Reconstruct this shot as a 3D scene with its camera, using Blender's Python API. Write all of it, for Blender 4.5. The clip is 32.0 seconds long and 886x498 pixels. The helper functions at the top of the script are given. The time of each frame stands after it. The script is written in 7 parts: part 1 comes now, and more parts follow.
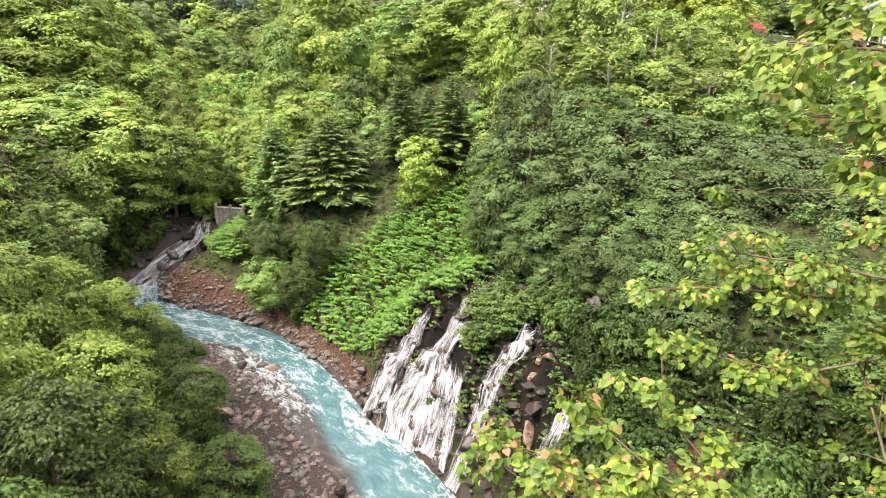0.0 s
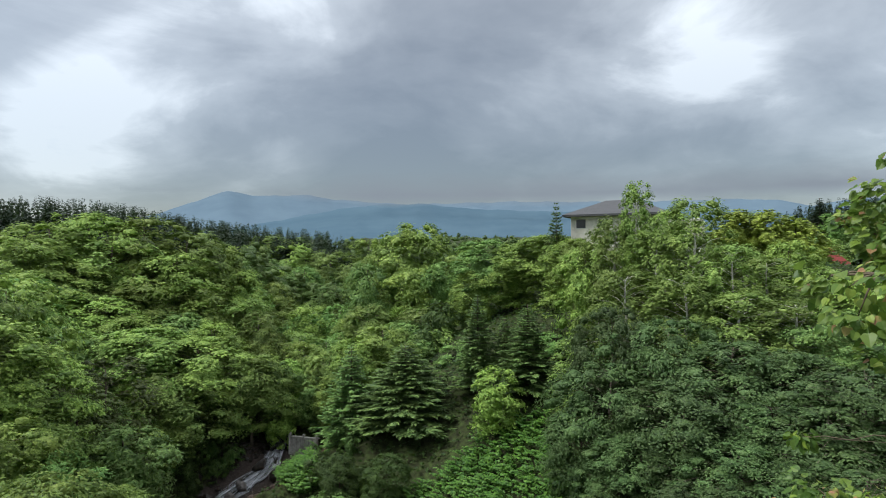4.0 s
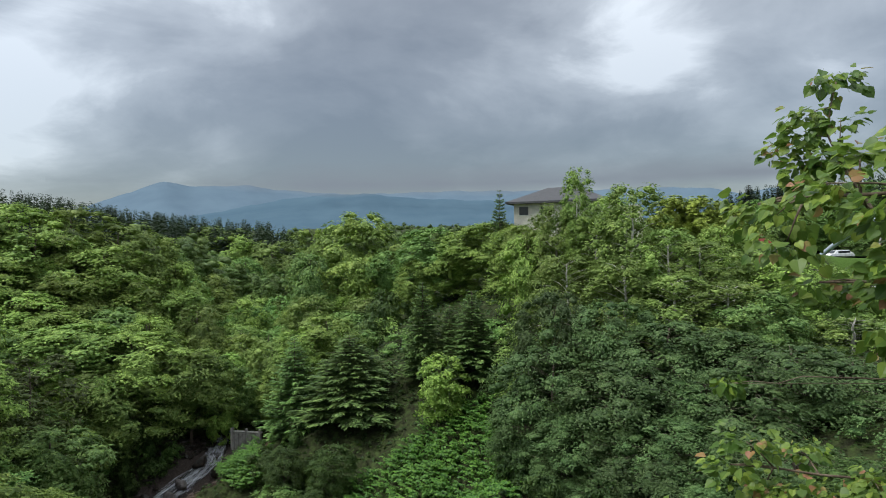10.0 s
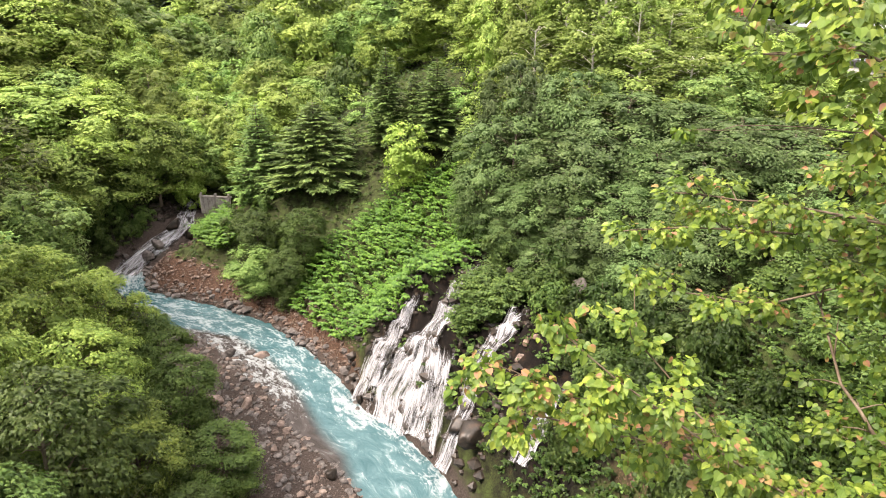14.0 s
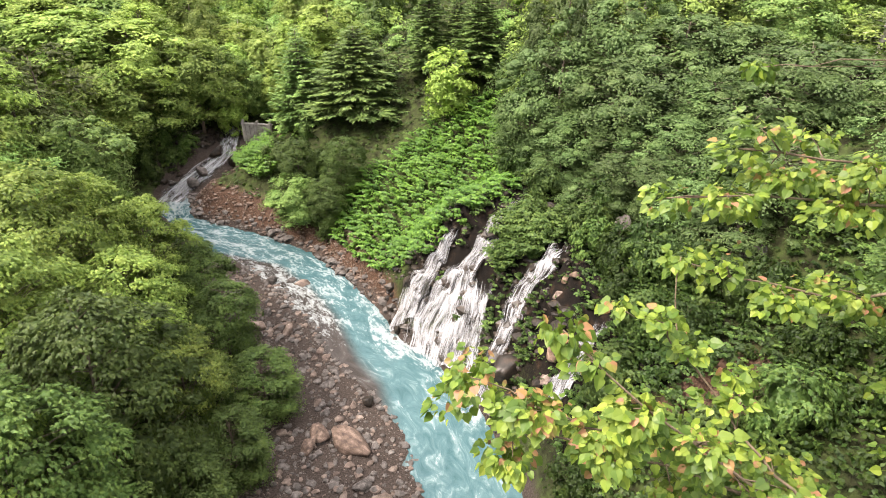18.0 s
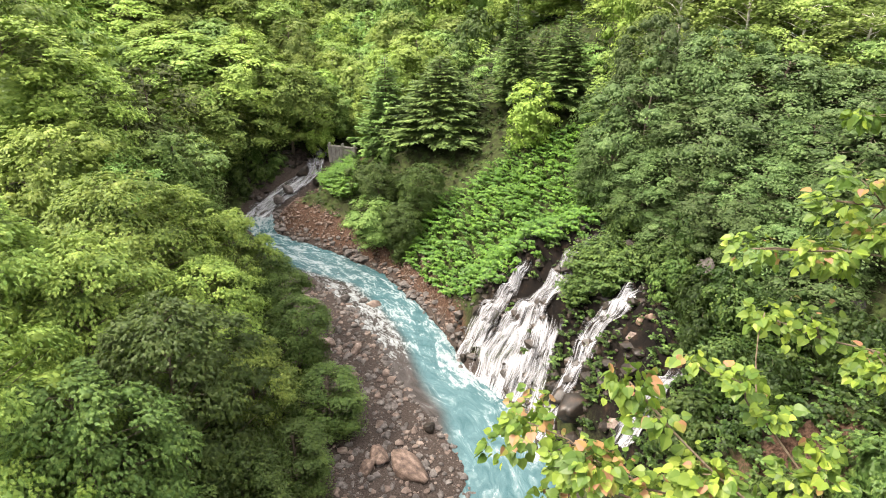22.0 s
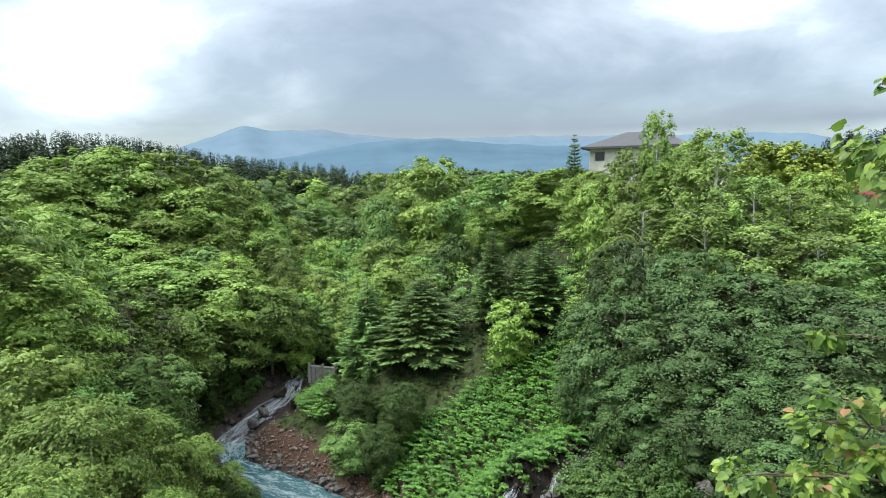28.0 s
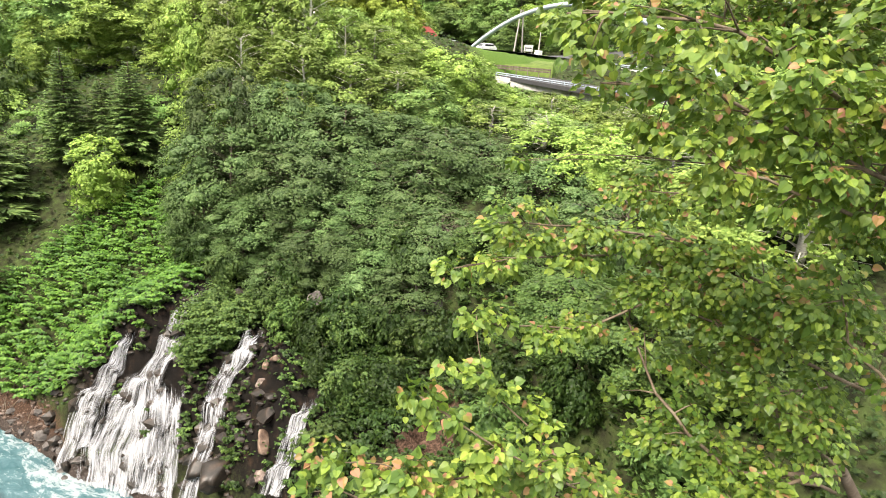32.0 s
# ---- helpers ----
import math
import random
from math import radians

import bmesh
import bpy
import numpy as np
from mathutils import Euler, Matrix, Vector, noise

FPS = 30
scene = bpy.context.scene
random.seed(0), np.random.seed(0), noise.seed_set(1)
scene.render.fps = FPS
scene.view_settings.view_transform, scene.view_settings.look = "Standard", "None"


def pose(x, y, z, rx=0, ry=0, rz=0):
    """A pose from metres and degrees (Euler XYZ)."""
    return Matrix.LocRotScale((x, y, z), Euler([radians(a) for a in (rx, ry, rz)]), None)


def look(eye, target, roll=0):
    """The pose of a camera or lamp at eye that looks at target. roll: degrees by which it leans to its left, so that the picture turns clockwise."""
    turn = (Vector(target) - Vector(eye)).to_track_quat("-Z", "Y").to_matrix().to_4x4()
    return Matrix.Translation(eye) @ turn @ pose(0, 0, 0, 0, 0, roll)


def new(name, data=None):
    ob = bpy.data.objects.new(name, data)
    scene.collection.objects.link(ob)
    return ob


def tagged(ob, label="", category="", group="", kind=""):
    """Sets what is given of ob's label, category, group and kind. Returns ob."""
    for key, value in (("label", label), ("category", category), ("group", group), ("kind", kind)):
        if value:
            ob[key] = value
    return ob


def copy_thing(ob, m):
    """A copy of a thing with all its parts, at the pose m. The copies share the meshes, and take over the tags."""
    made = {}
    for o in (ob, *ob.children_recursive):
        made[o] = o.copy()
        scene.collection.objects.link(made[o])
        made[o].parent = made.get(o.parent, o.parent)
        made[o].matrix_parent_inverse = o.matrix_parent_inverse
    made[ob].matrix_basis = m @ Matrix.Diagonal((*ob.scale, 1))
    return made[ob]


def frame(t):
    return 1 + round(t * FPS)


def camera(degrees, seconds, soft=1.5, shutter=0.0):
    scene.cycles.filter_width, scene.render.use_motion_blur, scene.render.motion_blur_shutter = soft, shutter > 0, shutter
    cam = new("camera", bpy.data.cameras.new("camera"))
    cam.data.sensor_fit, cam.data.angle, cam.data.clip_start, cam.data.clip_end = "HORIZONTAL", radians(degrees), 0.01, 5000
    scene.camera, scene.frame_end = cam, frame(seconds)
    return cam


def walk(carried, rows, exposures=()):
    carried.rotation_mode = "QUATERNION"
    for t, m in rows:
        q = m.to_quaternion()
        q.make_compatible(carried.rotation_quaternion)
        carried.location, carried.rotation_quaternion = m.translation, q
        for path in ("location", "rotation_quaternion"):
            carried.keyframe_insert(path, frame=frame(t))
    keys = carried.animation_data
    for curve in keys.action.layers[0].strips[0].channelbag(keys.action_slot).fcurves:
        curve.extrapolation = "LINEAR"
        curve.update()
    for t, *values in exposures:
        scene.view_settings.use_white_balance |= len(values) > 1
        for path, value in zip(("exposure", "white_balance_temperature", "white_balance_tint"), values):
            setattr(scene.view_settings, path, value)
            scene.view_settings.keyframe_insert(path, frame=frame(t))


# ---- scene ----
cam = camera(71.7, 32.0, soft=1.0)
PATH = [
    (0.0, pose(-0.39, -0.44, 30.18, 69.30, -0.53, -4.92)),
    (0.5, pose(-0.38, -0.43, 30.18, 72.17, -0.20, -1.00)),
    (1.0, pose(-0.35, -0.42, 30.18, 74.88, 0.01, 1.92)),
    (1.5, pose(-0.32, -0.41, 30.18, 77.35, 0.08, 3.34)),
    (2.0, pose(-0.28, -0.41, 30.19, 80.28, -0.01, 2.86)),
    (2.5, pose(-0.26, -0.40, 30.19, 83.68, -0.02, 2.71)),
    (3.0, pose(-0.24, -0.38, 30.19, 86.48, -0.08, 2.70)),
    (3.5, pose(-0.23, -0.37, 30.19, 88.94, 0.05, 2.45)),
    (5.5, pose(0.04, 0.08, 30.03, 91.70, 0.47, 1.49)),
    (6.0, pose(0.04, 0.07, 30.02, 91.65, 0.47, 1.03)),
    (6.5, pose(0.03, 0.07, 30.01, 91.62, 0.49, 0.56)),
    (7.0, pose(0.03, 0.06, 29.99, 91.58, 0.59, 0.01)),
    (7.5, pose(0.03, 0.07, 29.98, 91.59, 0.61, -0.42)),
    (8.0, pose(0.04, 0.08, 29.97, 91.60, 0.65, -0.94)),
    (8.5, pose(0.04, 0.09, 29.97, 91.58, 0.71, -1.43)),
    (9.0, pose(0.05, 0.09, 29.96, 91.56, 0.80, -1.93)),
    (9.5, pose(0.05, 0.09, 29.95, 91.29, 0.85, -2.39)),
    (10.0, pose(0.04, 0.08, 29.93, 89.53, 0.98, -2.86)),
    (10.5, pose(0.03, 0.06, 29.91, 86.72, 0.85, -3.28)),
    (11.0, pose(0.01, 0.01, 29.88, 84.13, 0.83, -3.69)),
    (11.5, pose(-0.03, -0.07, 29.87, 81.44, 0.69, -4.10)),
    (12.0, pose(-0.10, -0.20, 29.87, 78.72, 0.58, -4.60)),
    (12.5, pose(-0.19, -0.36, 29.87, 76.28, 0.40, -5.04)),
    (13.0, pose(-0.28, -0.52, 29.90, 73.54, 0.18, -5.49)),
    (13.5, pose(-0.35, -0.66, 29.93, 70.81, -0.04, -5.92)),
    (14.0, pose(-0.41, -0.76, 29.99, 68.23, -0.27, -6.30)),
    (14.5, pose(-0.46, -0.83, 30.05, 65.55, -0.52, -6.71)),
    (15.0, pose(-0.49, -0.87, 30.11, 63.07, -0.67, -7.19)),
    (15.5, pose(-0.51, -0.88, 30.14, 61.60, -0.79, -7.58)),
    (17.5, pose(-0.09, 0.01, 29.88, 61.62, -0.05, -4.95)),
    (18.0, pose(-0.03, 0.09, 29.86, 61.69, 0.37, -2.18)),
    (18.5, pose(0.02, 0.18, 29.84, 61.84, 0.47, 0.19)),
    (19.0, pose(0.07, 0.26, 29.81, 61.88, 0.59, 2.16)),
    (19.5, pose(0.09, 0.31, 29.80, 61.96, 0.50, 3.55)),
    (20.0, pose(0.11, 0.33, 29.79, 62.05, 0.43, 4.14)),
    (20.5, pose(0.10, 0.32, 29.80, 62.10, 0.55, 4.85)),
    (21.0, pose(0.08, 0.27, 29.82, 62.14, 0.59, 5.92)),
    (21.5, pose(0.03, 0.19, 29.85, 62.58, 0.37, 6.07)),
    (22.0, pose(0.00, 0.14, 29.87, 64.35, 0.02, 5.64)),
    (22.5, pose(0.01, 0.15, 29.88, 67.59, -0.18, 5.18)),
    (23.0, pose(0.04, 0.21, 29.88, 70.91, -0.18, 4.80)),
    (23.5, pose(0.05, 0.25, 29.88, 73.81, -0.10, 4.85)),
    (24.0, pose(0.05, 0.25, 29.89, 76.49, -0.00, 5.44)),
    (24.5, pose(0.04, 0.24, 29.91, 78.78, 0.13, 6.53)),
    (25.0, pose(0.04, 0.24, 29.92, 80.67, 0.12, 6.73)),
    (25.5, pose(0.05, 0.26, 29.92, 82.56, 0.14, 6.17)),
    (27.5, pose(0.03, 0.17, 29.89, 84.64, 0.23, 4.31)),
    (28.0, pose(0.03, 0.17, 29.89, 84.53, 0.27, 3.80)),
    (28.5, pose(0.02, 0.18, 29.88, 84.48, 0.36, 3.28)),
    (29.0, pose(-0.02, 0.18, 29.87, 84.24, 0.23, 2.82)),
    (29.5, pose(-0.11, 0.16, 29.88, 82.76, -0.12, -0.14)),
    (30.0, pose(-0.24, 0.11, 29.90, 80.96, -1.09, -6.94)),
    (30.5, pose(-0.41, 0.06, 29.93, 77.99, -2.03, -15.63)),
    (31.0, pose(-0.58, 0.04, 29.95, 74.50, -3.09, -23.37)),
    (31.5, pose(-0.70, 0.06, 29.95, 71.83, -3.77, -27.75)),
    (32.0, pose(-0.78, 0.10, 29.96, 70.14, -4.27, -32.20)),
]
EXPOSURES = [(0.0, 1.32, 7250, 19), (1.5, 1.35, 7300, 20), (2.0, 1.22, 7200, 17), (2.5, 0.95, 6400, 7), (3.0, 0.55, 6150, 5), (3.5, 0.1, 6150, 6), (5.5, -0.28, 6100, 7), (9.5, -0.3, 6100, 7), (11.0, 0.12, 6250, 7),
             (12.0, 0.83, 6650, 10), (13.0, 1.12, 7200, 18), (14.0, 1.25, 7400, 20), (19.0, 1.25, 7200, 17), (23.0, 1.3, 7300, 15), (24.0, 1.25, 7800, 19), (24.5, 1.2, 7400, 17), (25.5, 0.85, 6650, 8),
             (27.5, 0.58, 6050, 5), (29.0, 0.55, 6050, 5), (29.5, 0.57, 6050, 6), (30.0, 0.63, 6350, 6), (31.0, 1.02, 7200, 15), (32.0, 1.15, 7150, 13)]
walk(cam, PATH, EXPOSURES)

# ---------------------------------------------------------------- world, sun
world = bpy.data.worlds.new("overcast_sky")
scene.world = world
world.use_nodes = True


def nodes_of(tree):
    """A function that adds nodes and links to a node tree."""
    tree.nodes.clear()

    def add(kind, links=None, **values):
        node = tree.nodes.new(kind)
        for key, value in values.items():
            if key == "op":
                node.operation = value
            elif key == "blend":
                node.blend_type = value
            elif key == "ramp":
                while len(node.color_ramp.elements) < len(value):
                    node.color_ramp.elements.new(0.5)
                for el, (at, col) in zip(node.color_ramp.elements, value):
                    el.position, el.color = at, (*col, 1)
            elif key == "name_":
                node.attribute_name = value
            elif key == "kind_":
                node.data_type = value
            elif key == "sky":
                node.sky_type = value
        for slot, value in (links or {}).items():
            if isinstance(value, bpy.types.NodeSocket):
                tree.links.new(value, node.inputs[slot])
            else:
                node.inputs[slot].default_value = value
        return node
    return add


def lobe(add, way, az, el, sharp):
    """1 in one direction of the sky, fading out softly round it."""
    a, e = radians(az), radians(el)
    d = add("ShaderNodeVectorMath", {0: way, 1: (math.sin(a) * math.cos(e), math.cos(a) * math.cos(e), math.sin(e))}, op="DOT_PRODUCT")
    p = add("ShaderNodeMath", {0: d.outputs["Value"], 1: 0.0}, op="MAXIMUM")
    return add("ShaderNodeMath", {0: p.outputs[0], 1: sharp}, op="POWER").outputs[0]


add = nodes_of(world.node_tree)
sky = add("ShaderNodeTexSky", sky="NISHITA")
sky.sun_disc, sky.sun_elevation, sky.sun_rotation = False, radians(50), radians(-98)
way = add("ShaderNodeTexCoord").outputs["Generated"]
xyz = add("ShaderNodeSeparateXYZ", {0: way})
lift = add("ShaderNodeMath", {0: xyz.outputs["Z"], 1: 0.0}, op="MAXIMUM")
lift = add("ShaderNodeMath", {0: lift.outputs[0], 1: 0.34}, op="ADD")
px = add("ShaderNodeMath", {0: xyz.outputs["X"], 1: lift.outputs[0]}, op="DIVIDE")
py = add("ShaderNodeMath", {0: xyz.outputs["Y"], 1: lift.outputs[0]}, op="DIVIDE")
flat = add("ShaderNodeCombineXYZ", {0: px.outputs[0], 1: py.outputs[0], 2: 3.7})
big = add("ShaderNodeTexNoise", {"Vector": flat.outputs[0], "Scale": 0.95, "Detail": 7.0, "Roughness": 0.5, "Distortion": 0.35})
fine = add("ShaderNodeTexNoise", {"Vector": flat.outputs[0], "Scale": 2.4, "Detail": 8.0, "Roughness": 0.58, "Distortion": 0.5})
mix = add("ShaderNodeMath", {0: fine.outputs[0], 1: 0.40}, op="MULTIPLY")
mix = add("ShaderNodeMath", {0: big.outputs[0], 1: mix.outputs[0]}, op="ADD")
mix = add("ShaderNodeMath", {0: mix.outputs[0], 1: 1.7, 2: -0.49}, op="MULTIPLY_ADD")
light_r = add("ShaderNodeMath", {0: lobe(add, way, 22, 17, 170.0), 1: 0.38}, op="MULTIPLY")
light_l = add("ShaderNodeMath", {0: lobe(add, way, -34, 6, 170.0), 1: 0.30}, op="MULTIPLY")
dark_c = add("ShaderNodeMath", {0: lobe(add, way, -4, 11, 45.0), 1: -0.31}, op="MULTIPLY")
dark_r = add("ShaderNodeMath", {0: lobe(add, way, 24, 5, 110.0), 1: -0.22}, op="MULTIPLY")
for extra in (light_r, light_l, dark_c, dark_r):
    mix = add("ShaderNodeMath", {0: mix.outputs[0], 1: extra.outputs[0]}, op="ADD")
cloud = add("ShaderNodeValToRGB", {0: mix.outputs[0]}, ramp=[(0.40, (0.295, 0.293, 0.292)), (0.62, (0.435, 0.433, 0.432)), (0.84, (0.73, 0.73, 0.73)), (1.02, (1.3, 1.3, 1.3))])
hole = add("ShaderNodeValToRGB", {0: fine.outputs[0]}, ramp=[(0.62, (0, 0, 0)), (0.74, (0.6, 0.6, 0.6))])
hole_low = add("ShaderNodeMath", {0: lobe(add, way, -36, 5, 400.0), 1: hole.outputs[0]}, op="MULTIPLY")
blue = add("ShaderNodeMix", {0: hole_low.outputs[0], 6: cloud.outputs[0], 7: (0.42, 0.58, 0.80, 1)}, kind_="RGBA")
z2 = add("ShaderNodeMath", {0: xyz.outputs["Z"], 1: xyz.outputs["Z"]}, op="MULTIPLY")
zenith = add("ShaderNodeMath", {0: z2.outputs[0], 1: 2.3, 2: 0.47}, op="MULTIPLY_ADD")
back_cloud = add("ShaderNodeBackground", {0: blue.outputs[2], 1: zenith.outputs[0]})
back_sky = add("ShaderNodeBackground", {0: sky.outputs[0], 1: 0.05})
total = add("ShaderNodeAddShader", {0: back_cloud.outputs[0], 1: back_sky.outputs[0]})
add("ShaderNodeOutputWorld", {0: total.outputs[0]})

sun = new("sun", bpy.data.lights.new("sun", "SUN"))
sun.data.energy, sun.data.angle, sun.data.color = 3.9, radians(20), (1.0, 0.96, 0.89)
SUN_AZ, SUN_EL = radians(-98), radians(50)
sun.matrix_world = look((0, 0, 0), (-math.sin(SUN_AZ) * math.cos(SUN_EL), -math.cos(SUN_AZ) * math.cos(SUN_EL), -math.sin(SUN_EL)))

# ---------------------------------------------------------------- materials
def material(name, build):
    m = bpy.data.materials.new(name)
    m.use_nodes = True
    add = nodes_of(m.node_tree)
    add("ShaderNodeOutputMaterial", {0: build(add)})
    return m


def leaf_material(name, dark, mid, light, gloss=0.55, through_=0.24, vary=0.34, hue_=0.489, tilt=0.7):
    """Leaves: every leaf has its own green, every plant its own tone, every bough its own shift; thin, so that light comes through."""
    def build(add):
        pos = add("ShaderNodeTexCoord").outputs["Object"]
        geo = add("ShaderNodeNewGeometry")
        rnd = geo.outputs["Random Per Island"]
        cells = add("ShaderNodeTexVoronoi", {"Vector": pos, "Scale": 7.0})
        split = add("ShaderNodeSeparateXYZ", {0: cells.outputs["Color"]})
        both = add("ShaderNodeMath", {0: rnd, 1: split.outputs[0]}, op="ADD")
        both = add("ShaderNodeMath", {0: both.outputs[0], 1: 0.5}, op="MULTIPLY")
        col = add("ShaderNodeValToRGB", {0: both.outputs[0]}, ramp=[(0.22, dark), (0.5, mid), (0.78, light)])
        each = add("ShaderNodeObjectInfo").outputs["Random"]
        patch = add("ShaderNodeTexNoise", {"Vector": pos, "Scale": 0.5, "Detail": 4.0, "Roughness": 0.6})
        val = add("ShaderNodeMapRange", {0: each, 3: 1.0 - vary, 4: 1.0 + vary})
        pv = add("ShaderNodeMapRange", {0: patch.outputs[0], 1: 0.3, 2: 0.7, 3: 0.72, 4: 1.28})
        val = add("ShaderNodeMath", {0: val.outputs[0], 1: pv.outputs[0]}, op="MULTIPLY")
        hue = add("ShaderNodeMapRange", {0: patch.outputs[0], 1: 0.3, 2: 0.7, 3: 0.008, 4: -0.008})
        hue2 = add("ShaderNodeMapRange", {0: each, 3: hue_ - 0.006, 4: hue_ + 0.010})
        hue = add("ShaderNodeMath", {0: hue.outputs[0], 1: hue2.outputs[0]}, op="ADD")
        hsv = add("ShaderNodeHueSaturation", {0: hue.outputs[0], 1: 0.95, 2: val.outputs[0], 4: col.outputs[0]})
        lean = add("ShaderNodeVectorMath", {0: cells.outputs["Color"], 1: (0.5, 0.5, 0.5)}, op="SUBTRACT")
        lean = add("ShaderNodeVectorMath", {0: lean.outputs[0], 3: tilt * 2}, op="SCALE")
        face = add("ShaderNodeVectorMath", {0: geo.outputs["Normal"], 1: lean.outputs[0]}, op="ADD")
        face = add("ShaderNodeVectorMath", {0: face.outputs[0]}, op="NORMALIZE").outputs[0]
        bsdf = add("ShaderNodeBsdfPrincipled", {"Base Color": hsv.outputs[0], "Roughness": gloss, "Specular IOR Level": 0.3, "Normal": face})
        warm = add("ShaderNodeMix", {0: 0.3, 6: hsv.outputs[0], 7: (0.20, 0.34, 0.04, 1)}, kind_="RGBA")
        thin = add("ShaderNodeBsdfTranslucent", {0: warm.outputs[2]})
        return add("ShaderNodeMixShader", {0: through_, 1: bsdf.outputs[0], 2: thin.outputs[0]}).outputs[0]
    return material(name, build)


LEAF = {
    # fresh, mid, deep, birch: lightened in colour for distance haze; near_a, near_b are not.
    "fresh": leaf_material("leaf_fresh_green", (0.122, 0.227, 0.030), (0.213, 0.342, 0.052), (0.337, 0.470, 0.085)),
    "mid": leaf_material("leaf_mid_green", (0.123, 0.243, 0.036), (0.221, 0.365, 0.062), (0.352, 0.503, 0.101), hue_=0.495),
    "deep": leaf_material("leaf_deep_green", (0.098, 0.200, 0.038), (0.166, 0.301, 0.061), (0.279, 0.419, 0.098), hue_=0.5),
    "near_a": leaf_material("leaf_fresh_fine", (0.086, 0.168, 0.025), (0.146, 0.245, 0.035), (0.236, 0.336, 0.057)),
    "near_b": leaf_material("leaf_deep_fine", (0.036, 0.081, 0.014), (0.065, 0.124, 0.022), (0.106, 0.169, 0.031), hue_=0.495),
    "grey": leaf_material("leaf_grey_green", (0.049, 0.100, 0.024), (0.082, 0.144, 0.035), (0.145, 0.216, 0.070), gloss=0.55, hue_=0.5),
    "yellow": leaf_material("leaf_yellow_green", (0.168, 0.334, 0.042), (0.259, 0.448, 0.063), (0.361, 0.565, 0.096), vary=0.1),
    "knot": leaf_material("leaf_knotweed", (0.042, 0.104, 0.009), (0.073, 0.160, 0.012), (0.127, 0.228, 0.021), gloss=0.5, vary=0.12, hue_=0.507, tilt=0.25),
    # Shade of cliff and slopes is put into this green, hence so dark.
    "bush": leaf_material("leaf_bush_shaded", (0.012, 0.038, 0.004), (0.021, 0.054, 0.006), (0.038, 0.078, 0.009), vary=0.2),
    "birch": leaf_material("leaf_birch", (0.123, 0.221, 0.037), (0.193, 0.306, 0.056), (0.287, 0.407, 0.088)),
    "willow": leaf_material("leaf_willow", (0.197, 0.268, 0.029), (0.268, 0.350, 0.043), (0.336, 0.421, 0.056)),
    "brown": leaf_material("leaf_brownish", (0.056, 0.089, 0.022), (0.085, 0.122, 0.028), (0.122, 0.159, 0.041)),
    "needle": leaf_material("needles_fir", (0.092, 0.175, 0.042), (0.149, 0.259, 0.061), (0.242, 0.370, 0.083), through_=0.12, vary=0.25, hue_=0.5),
    "spruce": leaf_material("needles_spruce", (0.013, 0.031, 0.015), (0.021, 0.044, 0.019), (0.033, 0.063, 0.024), through_=0.1, vary=0.3),
    # Paler, bluer copy of the spruce green: distance is put into the colour.
    "far_spruce": leaf_material("needles_far_spruce", (0.018, 0.036, 0.021), (0.027, 0.052, 0.028), (0.040, 0.070, 0.036), through_=0.1, vary=0.05),
    "far": leaf_material("leaf_far_woods", (0.061, 0.111, 0.023), (0.101, 0.162, 0.033), (0.155, 0.223, 0.047), vary=0.05, hue_=0.497),
    "linden_a": leaf_material("leaf_linden", (0.061, 0.140, 0.020), (0.099, 0.191, 0.026), (0.150, 0.243, 0.034), gloss=0.42, through_=0.4, vary=0.22, tilt=0.25),
    "linden_b": leaf_material("leaf_linden_light", (0.138, 0.263, 0.025), (0.202, 0.333, 0.033), (0.297, 0.424, 0.059), gloss=0.42, through_=0.4, vary=0.18, tilt=0.25),
    "linden_red": leaf_material("leaf_linden_young", (0.317, 0.211, 0.062), (0.370, 0.185, 0.097), (0.264, 0.290, 0.053), gloss=0.42, through_=0.4, vary=0.15, tilt=0.25),
}



def surface(name, colours, scale=3.0, rough=0.85, bump=0.4, stretch=(1, 1, 1), metal=0.0, fine_scale=None, spec=0.3):
    """Mottled solid surface: colours over a noise, a second fine grain, and relief."""
    def build(add):
        pos = add("ShaderNodeTexCoord").outputs["Object"]
        mp = add("ShaderNodeMapping", {0: pos, 3: stretch})
        n = add("ShaderNodeTexNoise", {"Vector": mp.outputs[0], "Scale": scale, "Detail": 8.0, "Roughness": 0.6})
        g = add("ShaderNodeTexNoise", {"Vector": mp.outputs[0], "Scale": fine_scale or scale * 9, "Detail": 4.0})
        step = 1.0 / max(1, len(colours) - 1)
        col = add("ShaderNodeValToRGB", {0: n.outputs[0]}, ramp=[(0.3 + 0.4 * k * step, c) for k, c in enumerate(colours)])
        each = add("ShaderNodeObjectInfo").outputs["Random"]
        v1 = add("ShaderNodeMapRange", {0: each, 3: 0.8, 4: 1.2})
        v2 = add("ShaderNodeMapRange", {0: g.outputs[0], 1: 0.3, 2: 0.7, 3: 0.8, 4: 1.2})
        v = add("ShaderNodeMath", {0: v1.outputs[0], 1: v2.outputs[0]}, op="MULTIPLY")
        hsv = add("ShaderNodeHueSaturation", {2: v.outputs[0], 4: col.outputs[0]})
        b = add("ShaderNodeBump", {"Strength": bump, "Distance": 0.05, "Height": n.outputs[0]})
        b2 = add("ShaderNodeBump", {"Strength": bump * 0.6, "Distance": 0.01, "Height": g.outputs[0], "Normal": b.outputs[0]})
        return add("ShaderNodeBsdfPrincipled", {"Base Color": hsv.outputs[0], "Roughness": rough, "Normal": b2.outputs[0], "Metallic": metal, "Specular IOR Level": spec}).outputs[0]
    return material(name, build)


